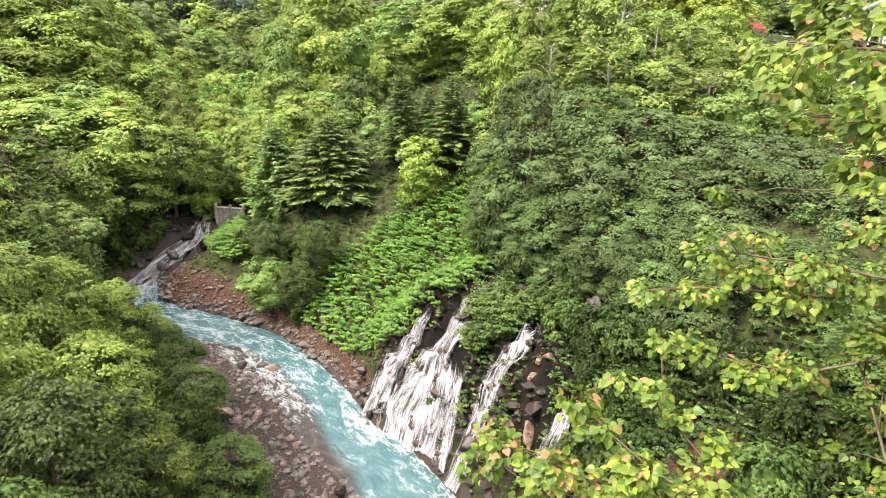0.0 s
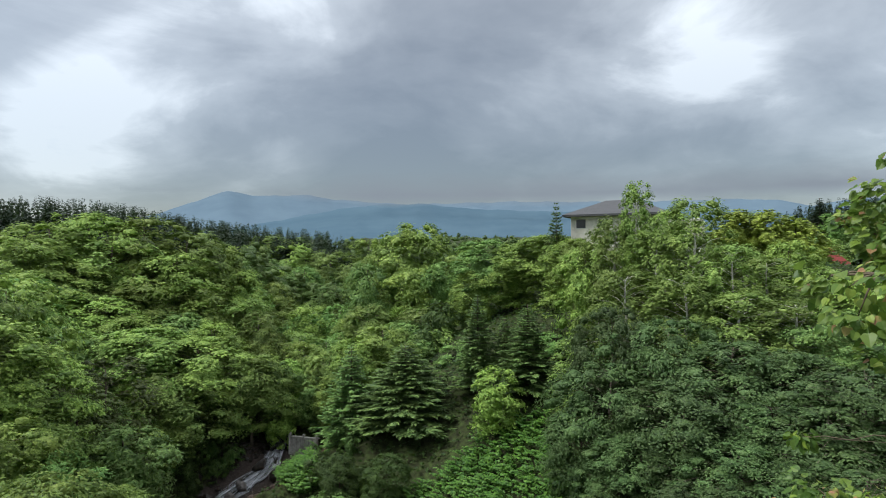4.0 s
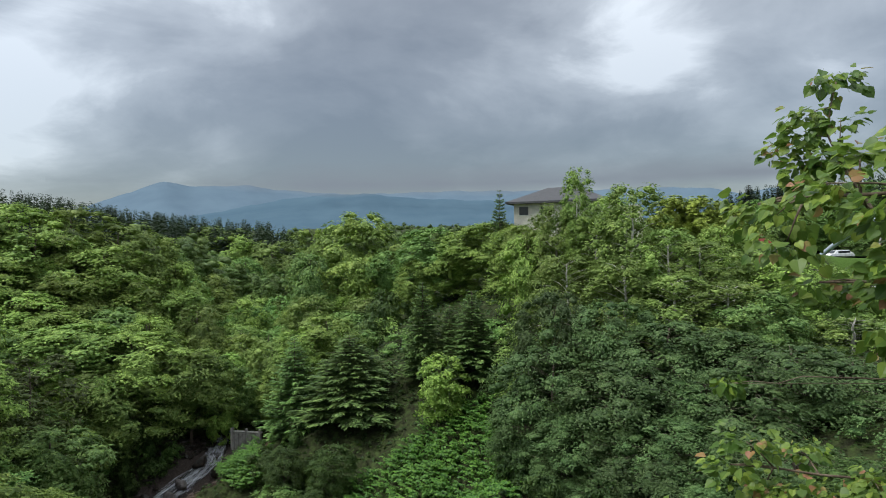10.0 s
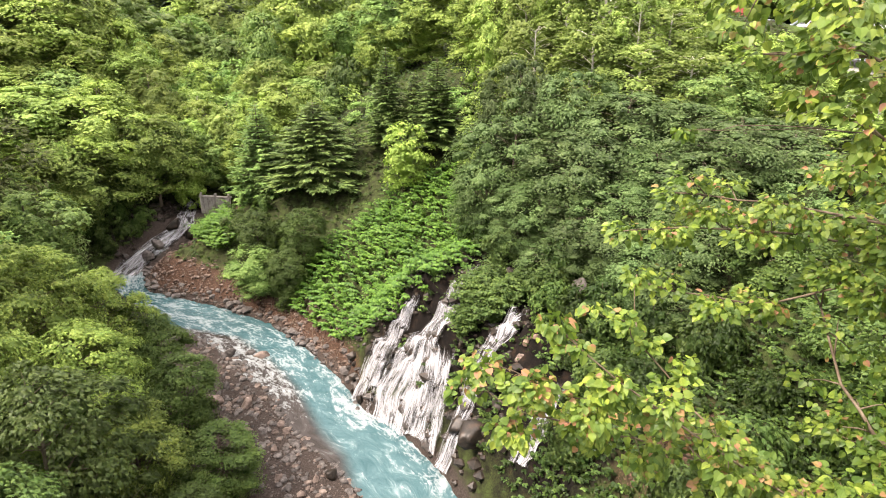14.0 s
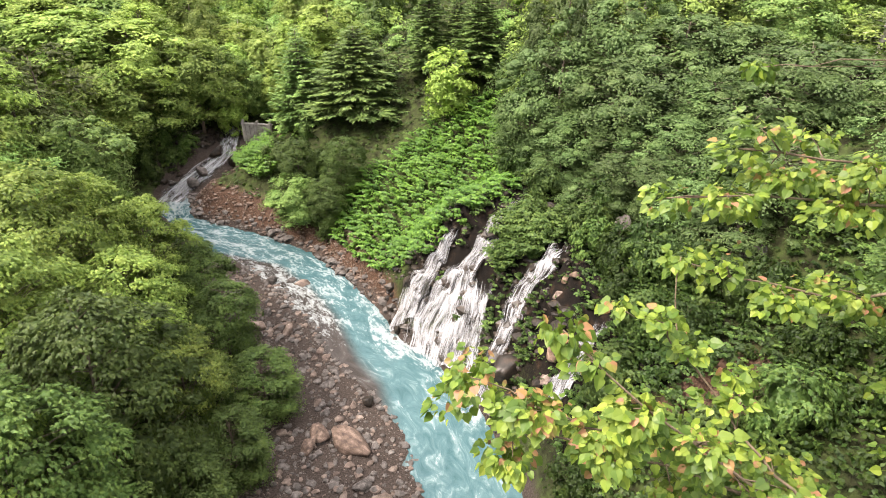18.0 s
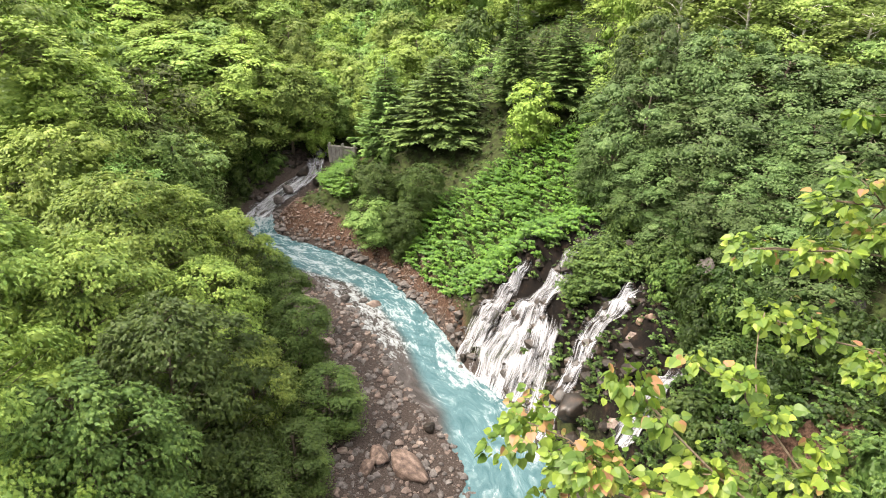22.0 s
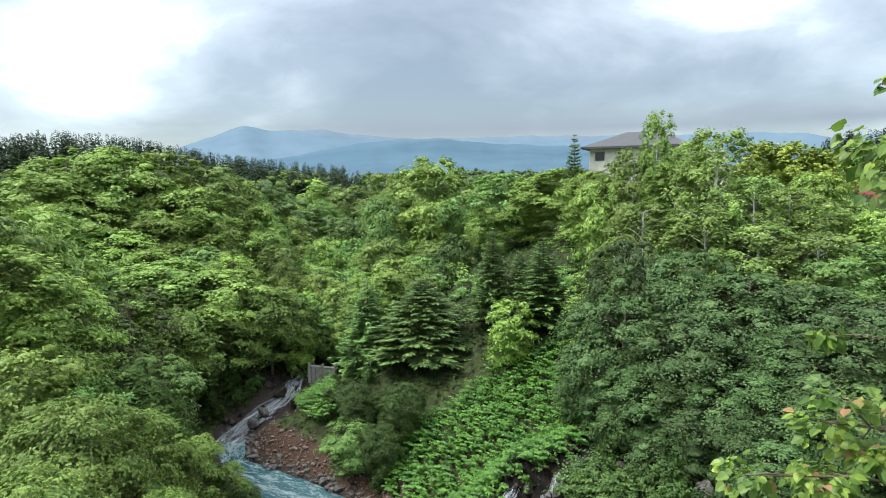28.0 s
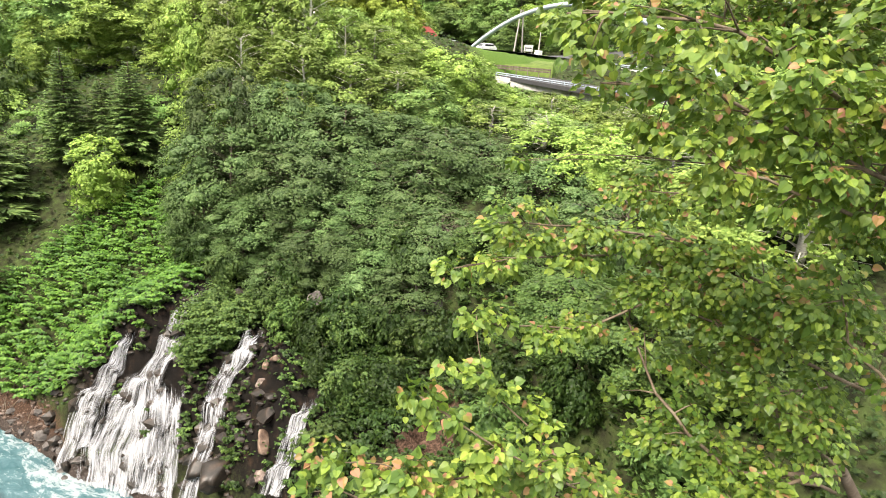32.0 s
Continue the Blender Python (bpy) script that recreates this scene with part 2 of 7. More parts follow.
BARK = surface("bark_grey_brown", [(0.06, 0.045, 0.033), (0.12, 0.095, 0.07), (0.19, 0.16, 0.13)], 4.0, stretch=(1, 1, 0.2))
BARK_PALE = surface("bark_birch", [(0.30, 0.27, 0.23), (0.55, 0.52, 0.47), (0.62, 0.60, 0.55)], 5.0, stretch=(1, 1, 3.0))
TWIG = surface("bark_twig", [(0.07, 0.05, 0.035), (0.14, 0.105, 0.07), (0.22, 0.18, 0.13)], 12.0, stretch=(1, 1, 1))
ROCK_GREY = surface("rock_grey", [(0.035, 0.031, 0.029), (0.085, 0.076, 0.070), (0.165, 0.15, 0.137)], 2.5)
ROCK_RED = surface("rock_rust", [(0.040, 0.028, 0.023), (0.105, 0.074, 0.058), (0.21, 0.155, 0.125)], 2.5)
ROCK_PALE = surface("rock_pale_pink", [(0.075, 0.056, 0.047), (0.155, 0.118, 0.098), (0.27, 0.222, 0.188)], 2.0)
ROCK_TAN = surface("rock_washed_tan", [(0.045, 0.028, 0.02), (0.13, 0.085, 0.06), (0.27, 0.20, 0.15)], 1.6, rough=0.7, bump=0.7)
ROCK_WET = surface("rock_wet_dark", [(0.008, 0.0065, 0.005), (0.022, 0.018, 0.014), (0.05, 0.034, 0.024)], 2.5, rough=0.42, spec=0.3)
CONCRETE = surface("concrete_pale", [(0.30, 0.29, 0.27), (0.46, 0.45, 0.42), (0.55, 0.54, 0.51)], 1.5, bump=0.2)


def ground_build(add):
    pos = add("ShaderNodeTexCoord").outputs["Object"]
    n = add("ShaderNodeTexNoise", {"Vector": pos, "Scale": 1.3, "Detail": 9.0, "Roughness": 0.65})
    g = add("ShaderNodeTexNoise", {"Vector": pos, "Scale": 9.0, "Detail": 6.0, "Roughness": 0.7})
    wood = add("ShaderNodeValToRGB", {0: n.outputs[0]}, ramp=[(0.35, (0.016, 0.016, 0.008)), (0.5, (0.030, 0.038, 0.013)), (0.65, (0.05, 0.075, 0.020))])
    scree = add("ShaderNodeValToRGB", {0: g.outputs[0]}, ramp=[(0.34, (0.014, 0.009, 0.006)), (0.5, (0.056, 0.032, 0.021)), (0.66, (0.14, 0.085, 0.060))])
    gravel = add("ShaderNodeValToRGB", {0: g.outputs[0]}, ramp=[(0.3, (0.016, 0.012, 0.010)), (0.5, (0.042, 0.033, 0.028)), (0.7, (0.09, 0.072, 0.062))])
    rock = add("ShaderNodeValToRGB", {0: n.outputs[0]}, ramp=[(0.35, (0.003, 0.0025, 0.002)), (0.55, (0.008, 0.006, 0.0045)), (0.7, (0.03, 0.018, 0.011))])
    grass = add("ShaderNodeValToRGB", {0: g.outputs[0]}, ramp=[(0.3, (0.045, 0.09, 0.015)), (0.7, (0.09, 0.15, 0.028))])
    out = wood.outputs[0]
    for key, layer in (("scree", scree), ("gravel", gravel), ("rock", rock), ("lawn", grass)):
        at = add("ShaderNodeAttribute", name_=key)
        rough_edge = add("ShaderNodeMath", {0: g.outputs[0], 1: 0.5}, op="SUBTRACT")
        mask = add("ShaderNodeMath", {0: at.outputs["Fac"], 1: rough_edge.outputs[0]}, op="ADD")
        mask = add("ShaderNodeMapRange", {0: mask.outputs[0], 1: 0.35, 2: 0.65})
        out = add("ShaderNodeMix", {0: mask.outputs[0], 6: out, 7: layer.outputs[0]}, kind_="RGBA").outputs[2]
    b = add("ShaderNodeBump", {"Strength": 0.7, "Distance": 0.12, "Height": g.outputs[0]})
    return add("ShaderNodeBsdfPrincipled", {"Base Color": out, "Roughness": 0.9, "Normal": b.outputs[0], "Specular IOR Level": 0.15}).outputs[0]


GROUND = material("forest_floor_scree_gravel", ground_build)


def water_build(add):
    uv = add("ShaderNodeUVMap").outputs[0]
    mp = add("ShaderNodeMapping", {0: uv, 3: (0.36, 0.8, 1.0)})
    flow = add("ShaderNodeTexNoise", {"Vector": mp.outputs[0], "Scale": 1.5, "Detail": 8.0, "Roughness": 0.62, "Distortion": 1.0})
    fine = add("ShaderNodeTexNoise", {"Vector": mp.outputs[0], "Scale": 7.0, "Detail": 6.0, "Roughness": 0.6, "Distortion": 0.6})
    rapid = add("ShaderNodeAttribute", name_="rapid").outputs["Fac"]
    shallow = add("ShaderNodeAttribute", name_="shallow").outputs["Fac"]
    deep = add("ShaderNodeValToRGB", {0: flow.outputs[0]}, ramp=[(0.3, (0.026, 0.074, 0.084)), (0.52, (0.056, 0.118, 0.128)), (0.70, (0.155, 0.222, 0.232))])
    bed = add("ShaderNodeValToRGB", {0: flow.outputs[0]}, ramp=[(0.35, (0.022, 0.018, 0.015)), (0.6, (0.05, 0.043, 0.038)), (0.75, (0.11, 0.115, 0.112))])
    base = add("ShaderNodeMix", {0: shallow, 6: deep.outputs[0], 7: bed.outputs[0]}, kind_="RGBA")
    f = add("ShaderNodeMath", {0: flow.outputs[0], 1: 0.55}, op="MULTIPLY")
    f2 = add("ShaderNodeMath", {0: fine.outputs[0], 1: 0.45}, op="MULTIPLY")
    f = add("ShaderNodeMath", {0: f.outputs[0], 1: f2.outputs[0]}, op="ADD")
    r = add("ShaderNodeMapRange", {0: rapid, 3: -0.14, 4: 0.14})
    f = add("ShaderNodeMath", {0: f.outputs[0], 1: r.outputs[0]}, op="ADD")
    foam = add("ShaderNodeMapRange", {0: f.outputs[0], 1: 0.535, 2: 0.69})
    col = add("ShaderNodeMix", {0: foam.outputs[0], 6: base.outputs[2], 7: (0.29, 0.325, 0.33, 1)}, kind_="RGBA")
    rough = add("ShaderNodeMapRange", {0: foam.outputs[0], 3: 0.13, 4: 0.7})
    b = add("ShaderNodeBump", {"Strength": 0.55, "Distance": 0.12, "Height": f.outputs[0]})
    return add("ShaderNodeBsdfPrincipled", {"Base Color": col.outputs[2], "Roughness": rough.outputs[0], "Normal": b.outputs[0], "IOR": 1.33}).outputs[0]


WATER = material("milky_turquoise_water", water_build)


def falls_build(add):
    uv = add("ShaderNodeUVMap").outputs[0]
    mp = add("ShaderNodeMapping", {0: uv, 3: (15.0, 0.30, 1.0)})
    n = add("ShaderNodeTexNoise", {"Vector": mp.outputs[0], "Scale": 1.0, "Detail": 7.0, "Roughness": 0.66, "Distortion": 0.12})
    wide = add("ShaderNodeMapping", {0: uv, 3: (2.4, 0.45, 1.0)})
    gap = add("ShaderNodeTexNoise", {"Vector": wide.outputs[0], "Scale": 1.0, "Detail": 3.0})
    edge = add("ShaderNodeAttribute", name_="veil").outputs["Fac"]
    g = add("ShaderNodeMapRange", {0: gap.outputs[0], 1: 0.35, 2: 0.65, 3: -0.16, 4: 0.10})
    s = add("ShaderNodeMath", {0: n.outputs[0], 1: g.outputs[0]}, op="ADD")
    e = add("ShaderNodeMapRange", {0: edge, 3: -0.24, 4: 0.03})
    s = add("ShaderNodeMath", {0: s.outputs[0], 1: e.outputs[0]}, op="ADD")
    cover = add("ShaderNodeMapRange", {0: s.outputs[0], 1: 0.46, 2: 0.70, 3: 0.0, 4: 0.88})
    white = add("ShaderNodeBsdfPrincipled", {"Base Color": (0.45, 0.46, 0.48, 1), "Roughness": 0.6})
    thin = add("ShaderNodeBsdfTransparent")
    return add("ShaderNodeMixShader", {0: cover.outputs[0], 1: thin.outputs[0], 2: white.outputs[0]}).outputs[0]


FALLS = material("falling_white_water", falls_build)


def plain(name, colour, rough=0.5, metal=0.0):
    return surface(name, [tuple(c * 0.85 for c in colour), colour, tuple(min(1, c * 1.1) for c in colour)], 2.0, rough=rough, bump=0.08, metal=metal)


WALL_CREAM = plain("render_cream", (0.72, 0.68, 0.60), 0.8)
ROOF_BROWN = plain("roof_sheet_brown", (0.06, 0.060, 0.064), 0.75)
ROOF_RED = plain("roof_sheet_red", (0.38, 0.09, 0.08), 0.45)
STEEL_BLUE = plain("painted_steel_pale_blue", (0.34, 0.40, 0.45), 0.4)
CAR_WHITE = plain("car_paint_white", (0.80, 0.80, 0.80), 0.2)
CAR_SILVER = plain("car_paint_silver", (0.48, 0.50, 0.52), 0.22, 0.3)
GLASS_DARK = plain("window_glass_dark", (0.03, 0.035, 0.04), 0.08)
RUBBER = plain("rubber_black", (0.02, 0.02, 0.02), 0.8)
ASPHALT = plain("asphalt", (0.06, 0.06, 0.062), 0.9)
WOOD_POLE = plain("weathered_pole_grey", (0.34, 0.32, 0.29), 0.8)
SIGN_WHITE = plain("sign_white", (0.72, 0.72, 0.68), 0.5)
WEIR_WALL = surface("weathered_weir_concrete", [(0.15, 0.14, 0.12), (0.28, 0.265, 0.24), (0.38, 0.37, 0.34)], 1.5, bump=0.3)
LAWN = surface("mown_grass", [(0.06, 0.095, 0.018), (0.095, 0.14, 0.026), (0.13, 0.18, 0.04)], 1.2, fine_scale=30)


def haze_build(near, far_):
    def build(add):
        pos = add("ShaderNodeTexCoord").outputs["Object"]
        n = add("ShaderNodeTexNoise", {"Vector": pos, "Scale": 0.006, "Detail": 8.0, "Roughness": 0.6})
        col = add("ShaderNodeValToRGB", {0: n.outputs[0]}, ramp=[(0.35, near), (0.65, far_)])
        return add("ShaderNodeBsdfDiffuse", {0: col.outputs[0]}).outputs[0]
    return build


# The blue of the air's haze is put straight into the mountains' base colours.
MOUNTAIN_FAR = material("haze_blue_mountain_far", haze_build((0.105, 0.148, 0.192), (0.12, 0.168, 0.212)))
MOUNTAIN_NEAR = material("haze_blue_mountain_near", haze_build((0.068, 0.110, 0.148), (0.082, 0.128, 0.166)))

# ---------------------------------------------------------------- small mesh tools
def mesh_of(name, verts, faces, mat=None, smooth=False):
    me = bpy.data.meshes.new(name)
    me.from_pydata([tuple(v) for v in verts], [], faces)
    if smooth:
        me.polygons.foreach_set("use_smooth", [True] * len(me.polygons))
    if mat:
        me.materials.append(mat)
    return me


def quads(name, corners, mat=None):
    """A mesh of loose faces from an array (n, corners, 3)."""
    n, c = corners.shape[:2]
    me = bpy.data.meshes.new(name)
    me.vertices.add(c * n)
    me.vertices.foreach_set("co", np.ascontiguousarray(corners, dtype=np.float32).ravel())
    me.loops.add(c * n)
    me.loops.foreach_set("vertex_index", np.arange(c * n, dtype=np.int32))
    me.polygons.add(n)
    me.polygons.foreach_set("loop_start", np.arange(0, c * n, c, dtype=np.int32))
    me.polygons.foreach_set("loop_total", np.full(n, c, dtype=np.int32))
    me.update(calc_edges=True)
    if mat:
        me.materials.append(mat)
    return me


def part(name, me, parent, label=""):
    ob = new(name, me)
    ob.parent = parent
    if label:
        ob["label"] = label
    return ob


def thing(name, label, category, at=(0, 0, 0), group="", kind=""):
    ob = new(name)
    ob.location = at
    return tagged(ob, label, category, group, kind)


def unit(v):
    return v / (np.linalg.norm(v, axis=-1, keepdims=True) + 1e-9)


def tube_data(points, radii, sides=6, verts=None, faces=None):
    """Vertices and faces of a tapered tube along points; appended to the lists given."""
    verts, faces = ([] if verts is None else verts), ([] if faces is None else faces)
    points = np.asarray(points, float)
    start = len(verts)
    for i, (p, r) in enumerate(zip(points, radii)):
        d = unit(points[min(i + 1, len(points) - 1)] - points[max(i - 1, 0)])
        a = unit(np.cross(d, (0.31, 0.17, 0.94) if abs(d[2]) < 0.9 else (1.0, 0.1, 0)))
        b = np.cross(d, a)
        for k in range(sides):
            w = 2 * math.pi * k / sides
            verts.append(p + r * (math.cos(w) * a + math.sin(w) * b))
    for i in range(len(points) - 1):
        for k in range(sides):
            k2 = (k + 1) % sides
            s = start + i * sides
            faces.append((s + k, s + k2, s + sides + k2, s + sides + k))
    faces.append(tuple(start + (len(points) - 1) * sides + k for k in range(sides)))
    faces.append(tuple(start + k for k in reversed(range(sides))))
    return verts, faces


def box_data(x0, x1, y0, y1, z0, z1, verts, faces):
    s = len(verts)
    verts += [(x, y, z) for z in (z0, z1) for y in (y0, y1) for x in (x0, x1)]
    faces += [tuple(s + i for i in f) for f in ((0, 2, 3, 1), (4, 5, 7, 6), (0, 1, 5, 4), (2, 6, 7, 3), (0, 4, 6, 2), (1, 3, 7, 5))]
    return verts, faces


def block(name, x0, x1, y0, y1, z0, z1, mat, bevel=0.0):
    bm = bmesh.new()
    v, f = box_data(x0, x1, y0, y1, z0, z1, [], [])
    vs = [bm.verts.new(p) for p in v]
    for face in f:
        bm.faces.new([vs[i] for i in face])
    if bevel:
        bmesh.ops.bevel(bm, geom=bm.edges[:], offset=bevel, segments=2, affect="EDGES", profile=0.5)
    me = bpy.data.meshes.new(name)
    bm.to_mesh(me)
    bm.free()
    me.materials.append(mat)
    return me


# ---------------------------------------------------------------- lie of the land
BANK_R = np.array([(1, -60), (3, 0), (5.2, 15), (5.4, 25), (3.5, 32.1), (0.4, 37.8), (-2.1, 40.2), (-4.6, 45.5), (-7.7, 50.3), (-11.8, 55.4), (-16.1, 58.7),
                   (-20.4, 61.2), (-26.3, 64.4), (-28, 69), (-25, 71.5), (-22.0, 74.0), (-19.0, 78.0), (-18.5, 95), (-20, 120), (-24, 170), (-38, 240)], float)
BANK_L = np.array([(-12, -60), (-13, 0), (-12, 24), (-11.5, 30), (-14.5, 37), (-17.5, 43.5), (-22, 55.8), (-27, 61.5), (-32.6, 67.6), (-31.2, 71.6),
                   (-27.9, 75.2), (-27.6, 80), (-27, 95), (-29, 120), (-36, 170), (-52, 240)], float)


def beside(line, x, y):
    """Signed distance of points from a line of segments: positive on the right of its way."""
    best = np.full(np.shape(x), 1e9)
    sign = np.ones(np.shape(x))
    for (ax, ay), (bx, by) in zip(line[:-1], line[1:]):
        dx, dy = bx - ax, by - ay
        t = np.clip(((x - ax) * dx + (y - ay) * dy) / (dx * dx + dy * dy), 0, 1)
        ex, ey = x - ax - t * dx, y - ay - t * dy
        d = np.hypot(ex, ey)
        cross = dx * (y - ay) - dy * (x - ax)
        near = d < best - 1e-9
        best, sign = np.where(near, d, best), np.where(near, np.where(cross > 0, -1.0, 1.0), sign)
    return best * sign


def waves(x, y, seed=0.0):
    """Cheap smooth unevenness, about -1 to 1."""
    return (np.sin(x * 0.31 + seed) * np.cos(y * 0.27 - seed * 1.3) + 0.6 * np.sin(x * 0.83 + y * 0.61 + seed * 2) + 0.35 * np.sin(x * 2.1 - y * 1.7 + seed)
            + 0.2 * np.sin(x * 4.3 + y * 3.9)) / 2.1


def bed_level(y):
    return np.interp(y, [66, 69.5, 73, 76.5, 80, 84, 140, 240, 400], [0, 0.4, 2.6, 4.5, 4.9, 6.5, 12, 22, 28])


def land(x, y):
    """Height of the ground."""
    x, y = np.asarray(x, float), np.asarray(y, float)
    dr, dl = beside(BANK_R, x, y), -beside(BANK_L, x, y)
    zb = bed_level(y)
    steep = np.interp(dr, [0, 0.5, 2, 5.5, 9, 12, 14.5, 22, 35, 50, 90, 200, 600], [0.1, 1, 4.5, 10.5, 12, 13, 16.5, 19.5, 22.5, 24, 26.5, 33, 42])
    soft = np.interp(dr, [0, 1, 2.5, 5, 16, 30, 45, 80, 200, 600], [0.1, 0.9, 2.6, 4, 12, 19.5, 24.5, 28, 35, 44])
    k = np.clip((y - 42) / 9, 0, 1)
    k = k * k * (3 - 2 * k)
    right = steep * (1 - k) + soft * k
    left = np.interp(dl, [0, 2, 8, 20, 40, 60, 100, 200, 600], [0.3, 1.5, 5, 12, 20, 24, 28, 33, 42])
    off = np.clip(np.maximum(dr, dl), 0, None)
    rough = waves(x, y) * np.clip(off / 4, 0, 1) * 0.35 + waves(x * 0.2, y * 0.2, 2.0) * np.clip(off / 30, 0, 1) * 1.6
    across = np.clip(-dr, 0, 40)
    gravel = np.interp(across, [0, 1.0, 4.2, 5.8, 9, 14], [-0.25, -0.6, -0.5, 0.05, 0.3, 0.6])
    gravel = gravel + 0.16 * waves(x * 2.2, y * 2.2, 1.0)
    bed = np.where(y > 63, -0.35 + 0.15 * waves(x * 3, y * 3), gravel)
    # the flat shelf with road and car park beyond the wooded slope
    shelf = np.exp(-(((x - 70) / 22) ** 2 + ((y - 93) / 22) ** 2) ** 3)
    z = np.where(dr > 0, right, np.where(dl > 0, left, bed))
    z = np.where((dr > 0) | (dl > 0), zb + z * (1 - zb / 45.0), zb + z)
    z = z + rough
    z = z * (1 - shelf) + 26.5 * shelf
    cut = np.exp(-((x - 53) / 8.0) ** 2) * np.clip((y - 34) / 8, 0, 1) * np.clip((73 - y) / 5, 0, 1)
    z = z - 3.4 * cut
    crag = np.exp(-((dr - 6) / 5.0) ** 2) * np.clip((46 - y) / 4, 0, 1) * (dr > 0)
    z = z + crag * (0.45 * np.sin(x * 2.9 + np.sin(y * 1.3) * 2) * np.sin(y * 2.3 + x) + 0.25 * np.sin(x * 6.1 + y * 5.2))
    far = np.hypot(x, y)
    return z + np.clip(far - 420, 0, None) * 0.012


def build_ground():
    az = np.radians(np.concatenate([np.linspace(-180, -68, 20), np.arange(-62, -26, 0.8), np.arange(-26, 36, 0.36), np.arange(36, 76, 0.8), np.linspace(76, 180, 19)]))
    far = np.concatenate([[0.0], np.arange(0.6, 18, 2.4), np.arange(18, 92, 0.55), np.geomspace(92.5, 4600, 60)])
    a, r = np.meshgrid(az, far)
    x, y = r * np.sin(a), r * np.cos(a)
    z = land(x, y)
    na, nr = len(az), len(far)
    idx = np.arange(na * nr).reshape(nr, na)
    f = np.stack([idx[:-1, :-1], idx[:-1, 1:], idx[1:, 1:], idx[1:, :-1]], -1).reshape(-1, 4)
    me = mesh_of("ground", np.stack([x, y, z], -1).reshape(-1, 3), f[:, ::-1].tolist(), GROUND, True)
    dr, dl = beside(BANK_R, x, y).ravel(), -beside(BANK_L, x, y).ravel()
    xs, ys = x.ravel(), y.ravel()
    up = np.clip((ys - 40) / 4, 0, 1)
    wide = np.interp(ys, [38, 44, 56, 66, 72, 90], [0.3, 1.0, 2.4, 3.4, 3.2, 0.5])
    masks = {
        "scree": np.clip(1.2 - np.abs(dr - wide * 0.5) / (wide * 0.5 + 0.6), 0, 1) * up * (ys < 95) + 1.0 * np.exp(-((xs - 13) / 3.2) ** 2 - ((ys - 20.5) / 3.2) ** 2),
        "gravel": np.clip(1 - np.maximum(dr, dl) / 1.2, 0, 1) * (np.maximum(dr, dl) < 1.2) * (ys < 80),
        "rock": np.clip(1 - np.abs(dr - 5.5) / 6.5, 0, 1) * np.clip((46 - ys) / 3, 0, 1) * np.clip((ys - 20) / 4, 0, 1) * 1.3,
        "lawn": np.exp(-(((xs - 58.5) / 8) ** 2 + ((ys - 73) / 6) ** 2) ** 2),
    }
    for key, val in masks.items():
        me.attributes.new(key, "FLOAT", "POINT").data.foreach_set("value", val.astype(np.float32))
    tagged(new("ground", me), "wooded valley ground with scree, gravel bank and rock", "ground", kind="structure")


build_ground()

# ---------------------------------------------------------------- plants
def blades(rng, pos, along, up, length, width, fold=0.18, small=False):
    """Diamond-shaped leaves: base points, growing directions and face normals -> corners (n, 4, 3)."""
    along = unit(along)
    side = unit(np.cross(along, up))
    nrm = np.cross(side, along)
    L, W = np.asarray(length)[:, None], np.asarray(width)[:, None]
    mid = pos + along * L * 0.45 + nrm * W * fold
    tip = pos + along * L - nrm * W * fold * 0.6
    if small:
        return np.stack([pos + side * W * 0.5, tip, pos - side * W * 0.5], 1)
    return np.stack([pos, mid + side * W * 0.5, tip, mid - side * W * 0.5], 1)


def crown_width(h, shape):
    """Share of the full crown radius at share h of the crown's height."""
    mid, above, below = {"round": (0.60, 0.43, 0.66), "dome": (0.46, 0.57, 0.60), "slim": (0.48, 0.60, 0.62)}[shape]
    k = (h - mid) / (above if h > mid else below)
    return math.sqrt(max(1 - k * k, 0.03))


def ball_data(level):
    """Corners and triangles of a unit ball of even triangles."""
    bm = bmesh.new()
    bmesh.ops.create_icosphere(bm, subdivisions=level, radius=1.0)
    bm.verts.index_update()
    v = np.array([p.co[:] for p in bm.verts])
    f = np.array([[p.index for p in face.verts] for face in bm.faces])
    bm.free()
    return v, f


BALL = {1: ball_data(1), 2: ball_data(2)}


def leafy_mesh(name, lumps, leaves, mat):
    """One mesh of lumpy leaf masses (with shared corners) and of loose leaf blades round them (n, c, 3)."""
    vs, loops, sizes, at = [], [], [], 0
    for v, f in lumps:
        vs.append(v)
        loops.append((f + at).ravel())
        sizes.append(np.full(len(f), 3))
        at += len(v)
    for lv in leaves:
        n, c = lv.shape[:2]
        vs.append(lv.reshape(-1, 3))
        loops.append(np.arange(n * c) + at)
        sizes.append(np.full(n, c))
        at += n * c
    v, loops, sizes = np.concatenate(vs), np.concatenate(loops), np.concatenate(sizes)
    me = bpy.data.meshes.new(name)
    me.vertices.add(len(v))
    me.vertices.foreach_set("co", v.astype(np.float32).ravel())
    me.loops.add(len(loops))
    me.loops.foreach_set("vertex_index", loops.astype(np.int32))
    me.polygons.add(len(sizes))
    me.polygons.foreach_set("loop_start", np.concatenate([[0], np.cumsum(sizes)[:-1]]).astype(np.int32))
    me.polygons.foreach_set("loop_total", sizes.astype(np.int32))
    me.polygons.foreach_set("use_smooth", np.ones(len(sizes), bool))
    me.materials.append(mat)
    me.update(calc_edges=True)
    return me


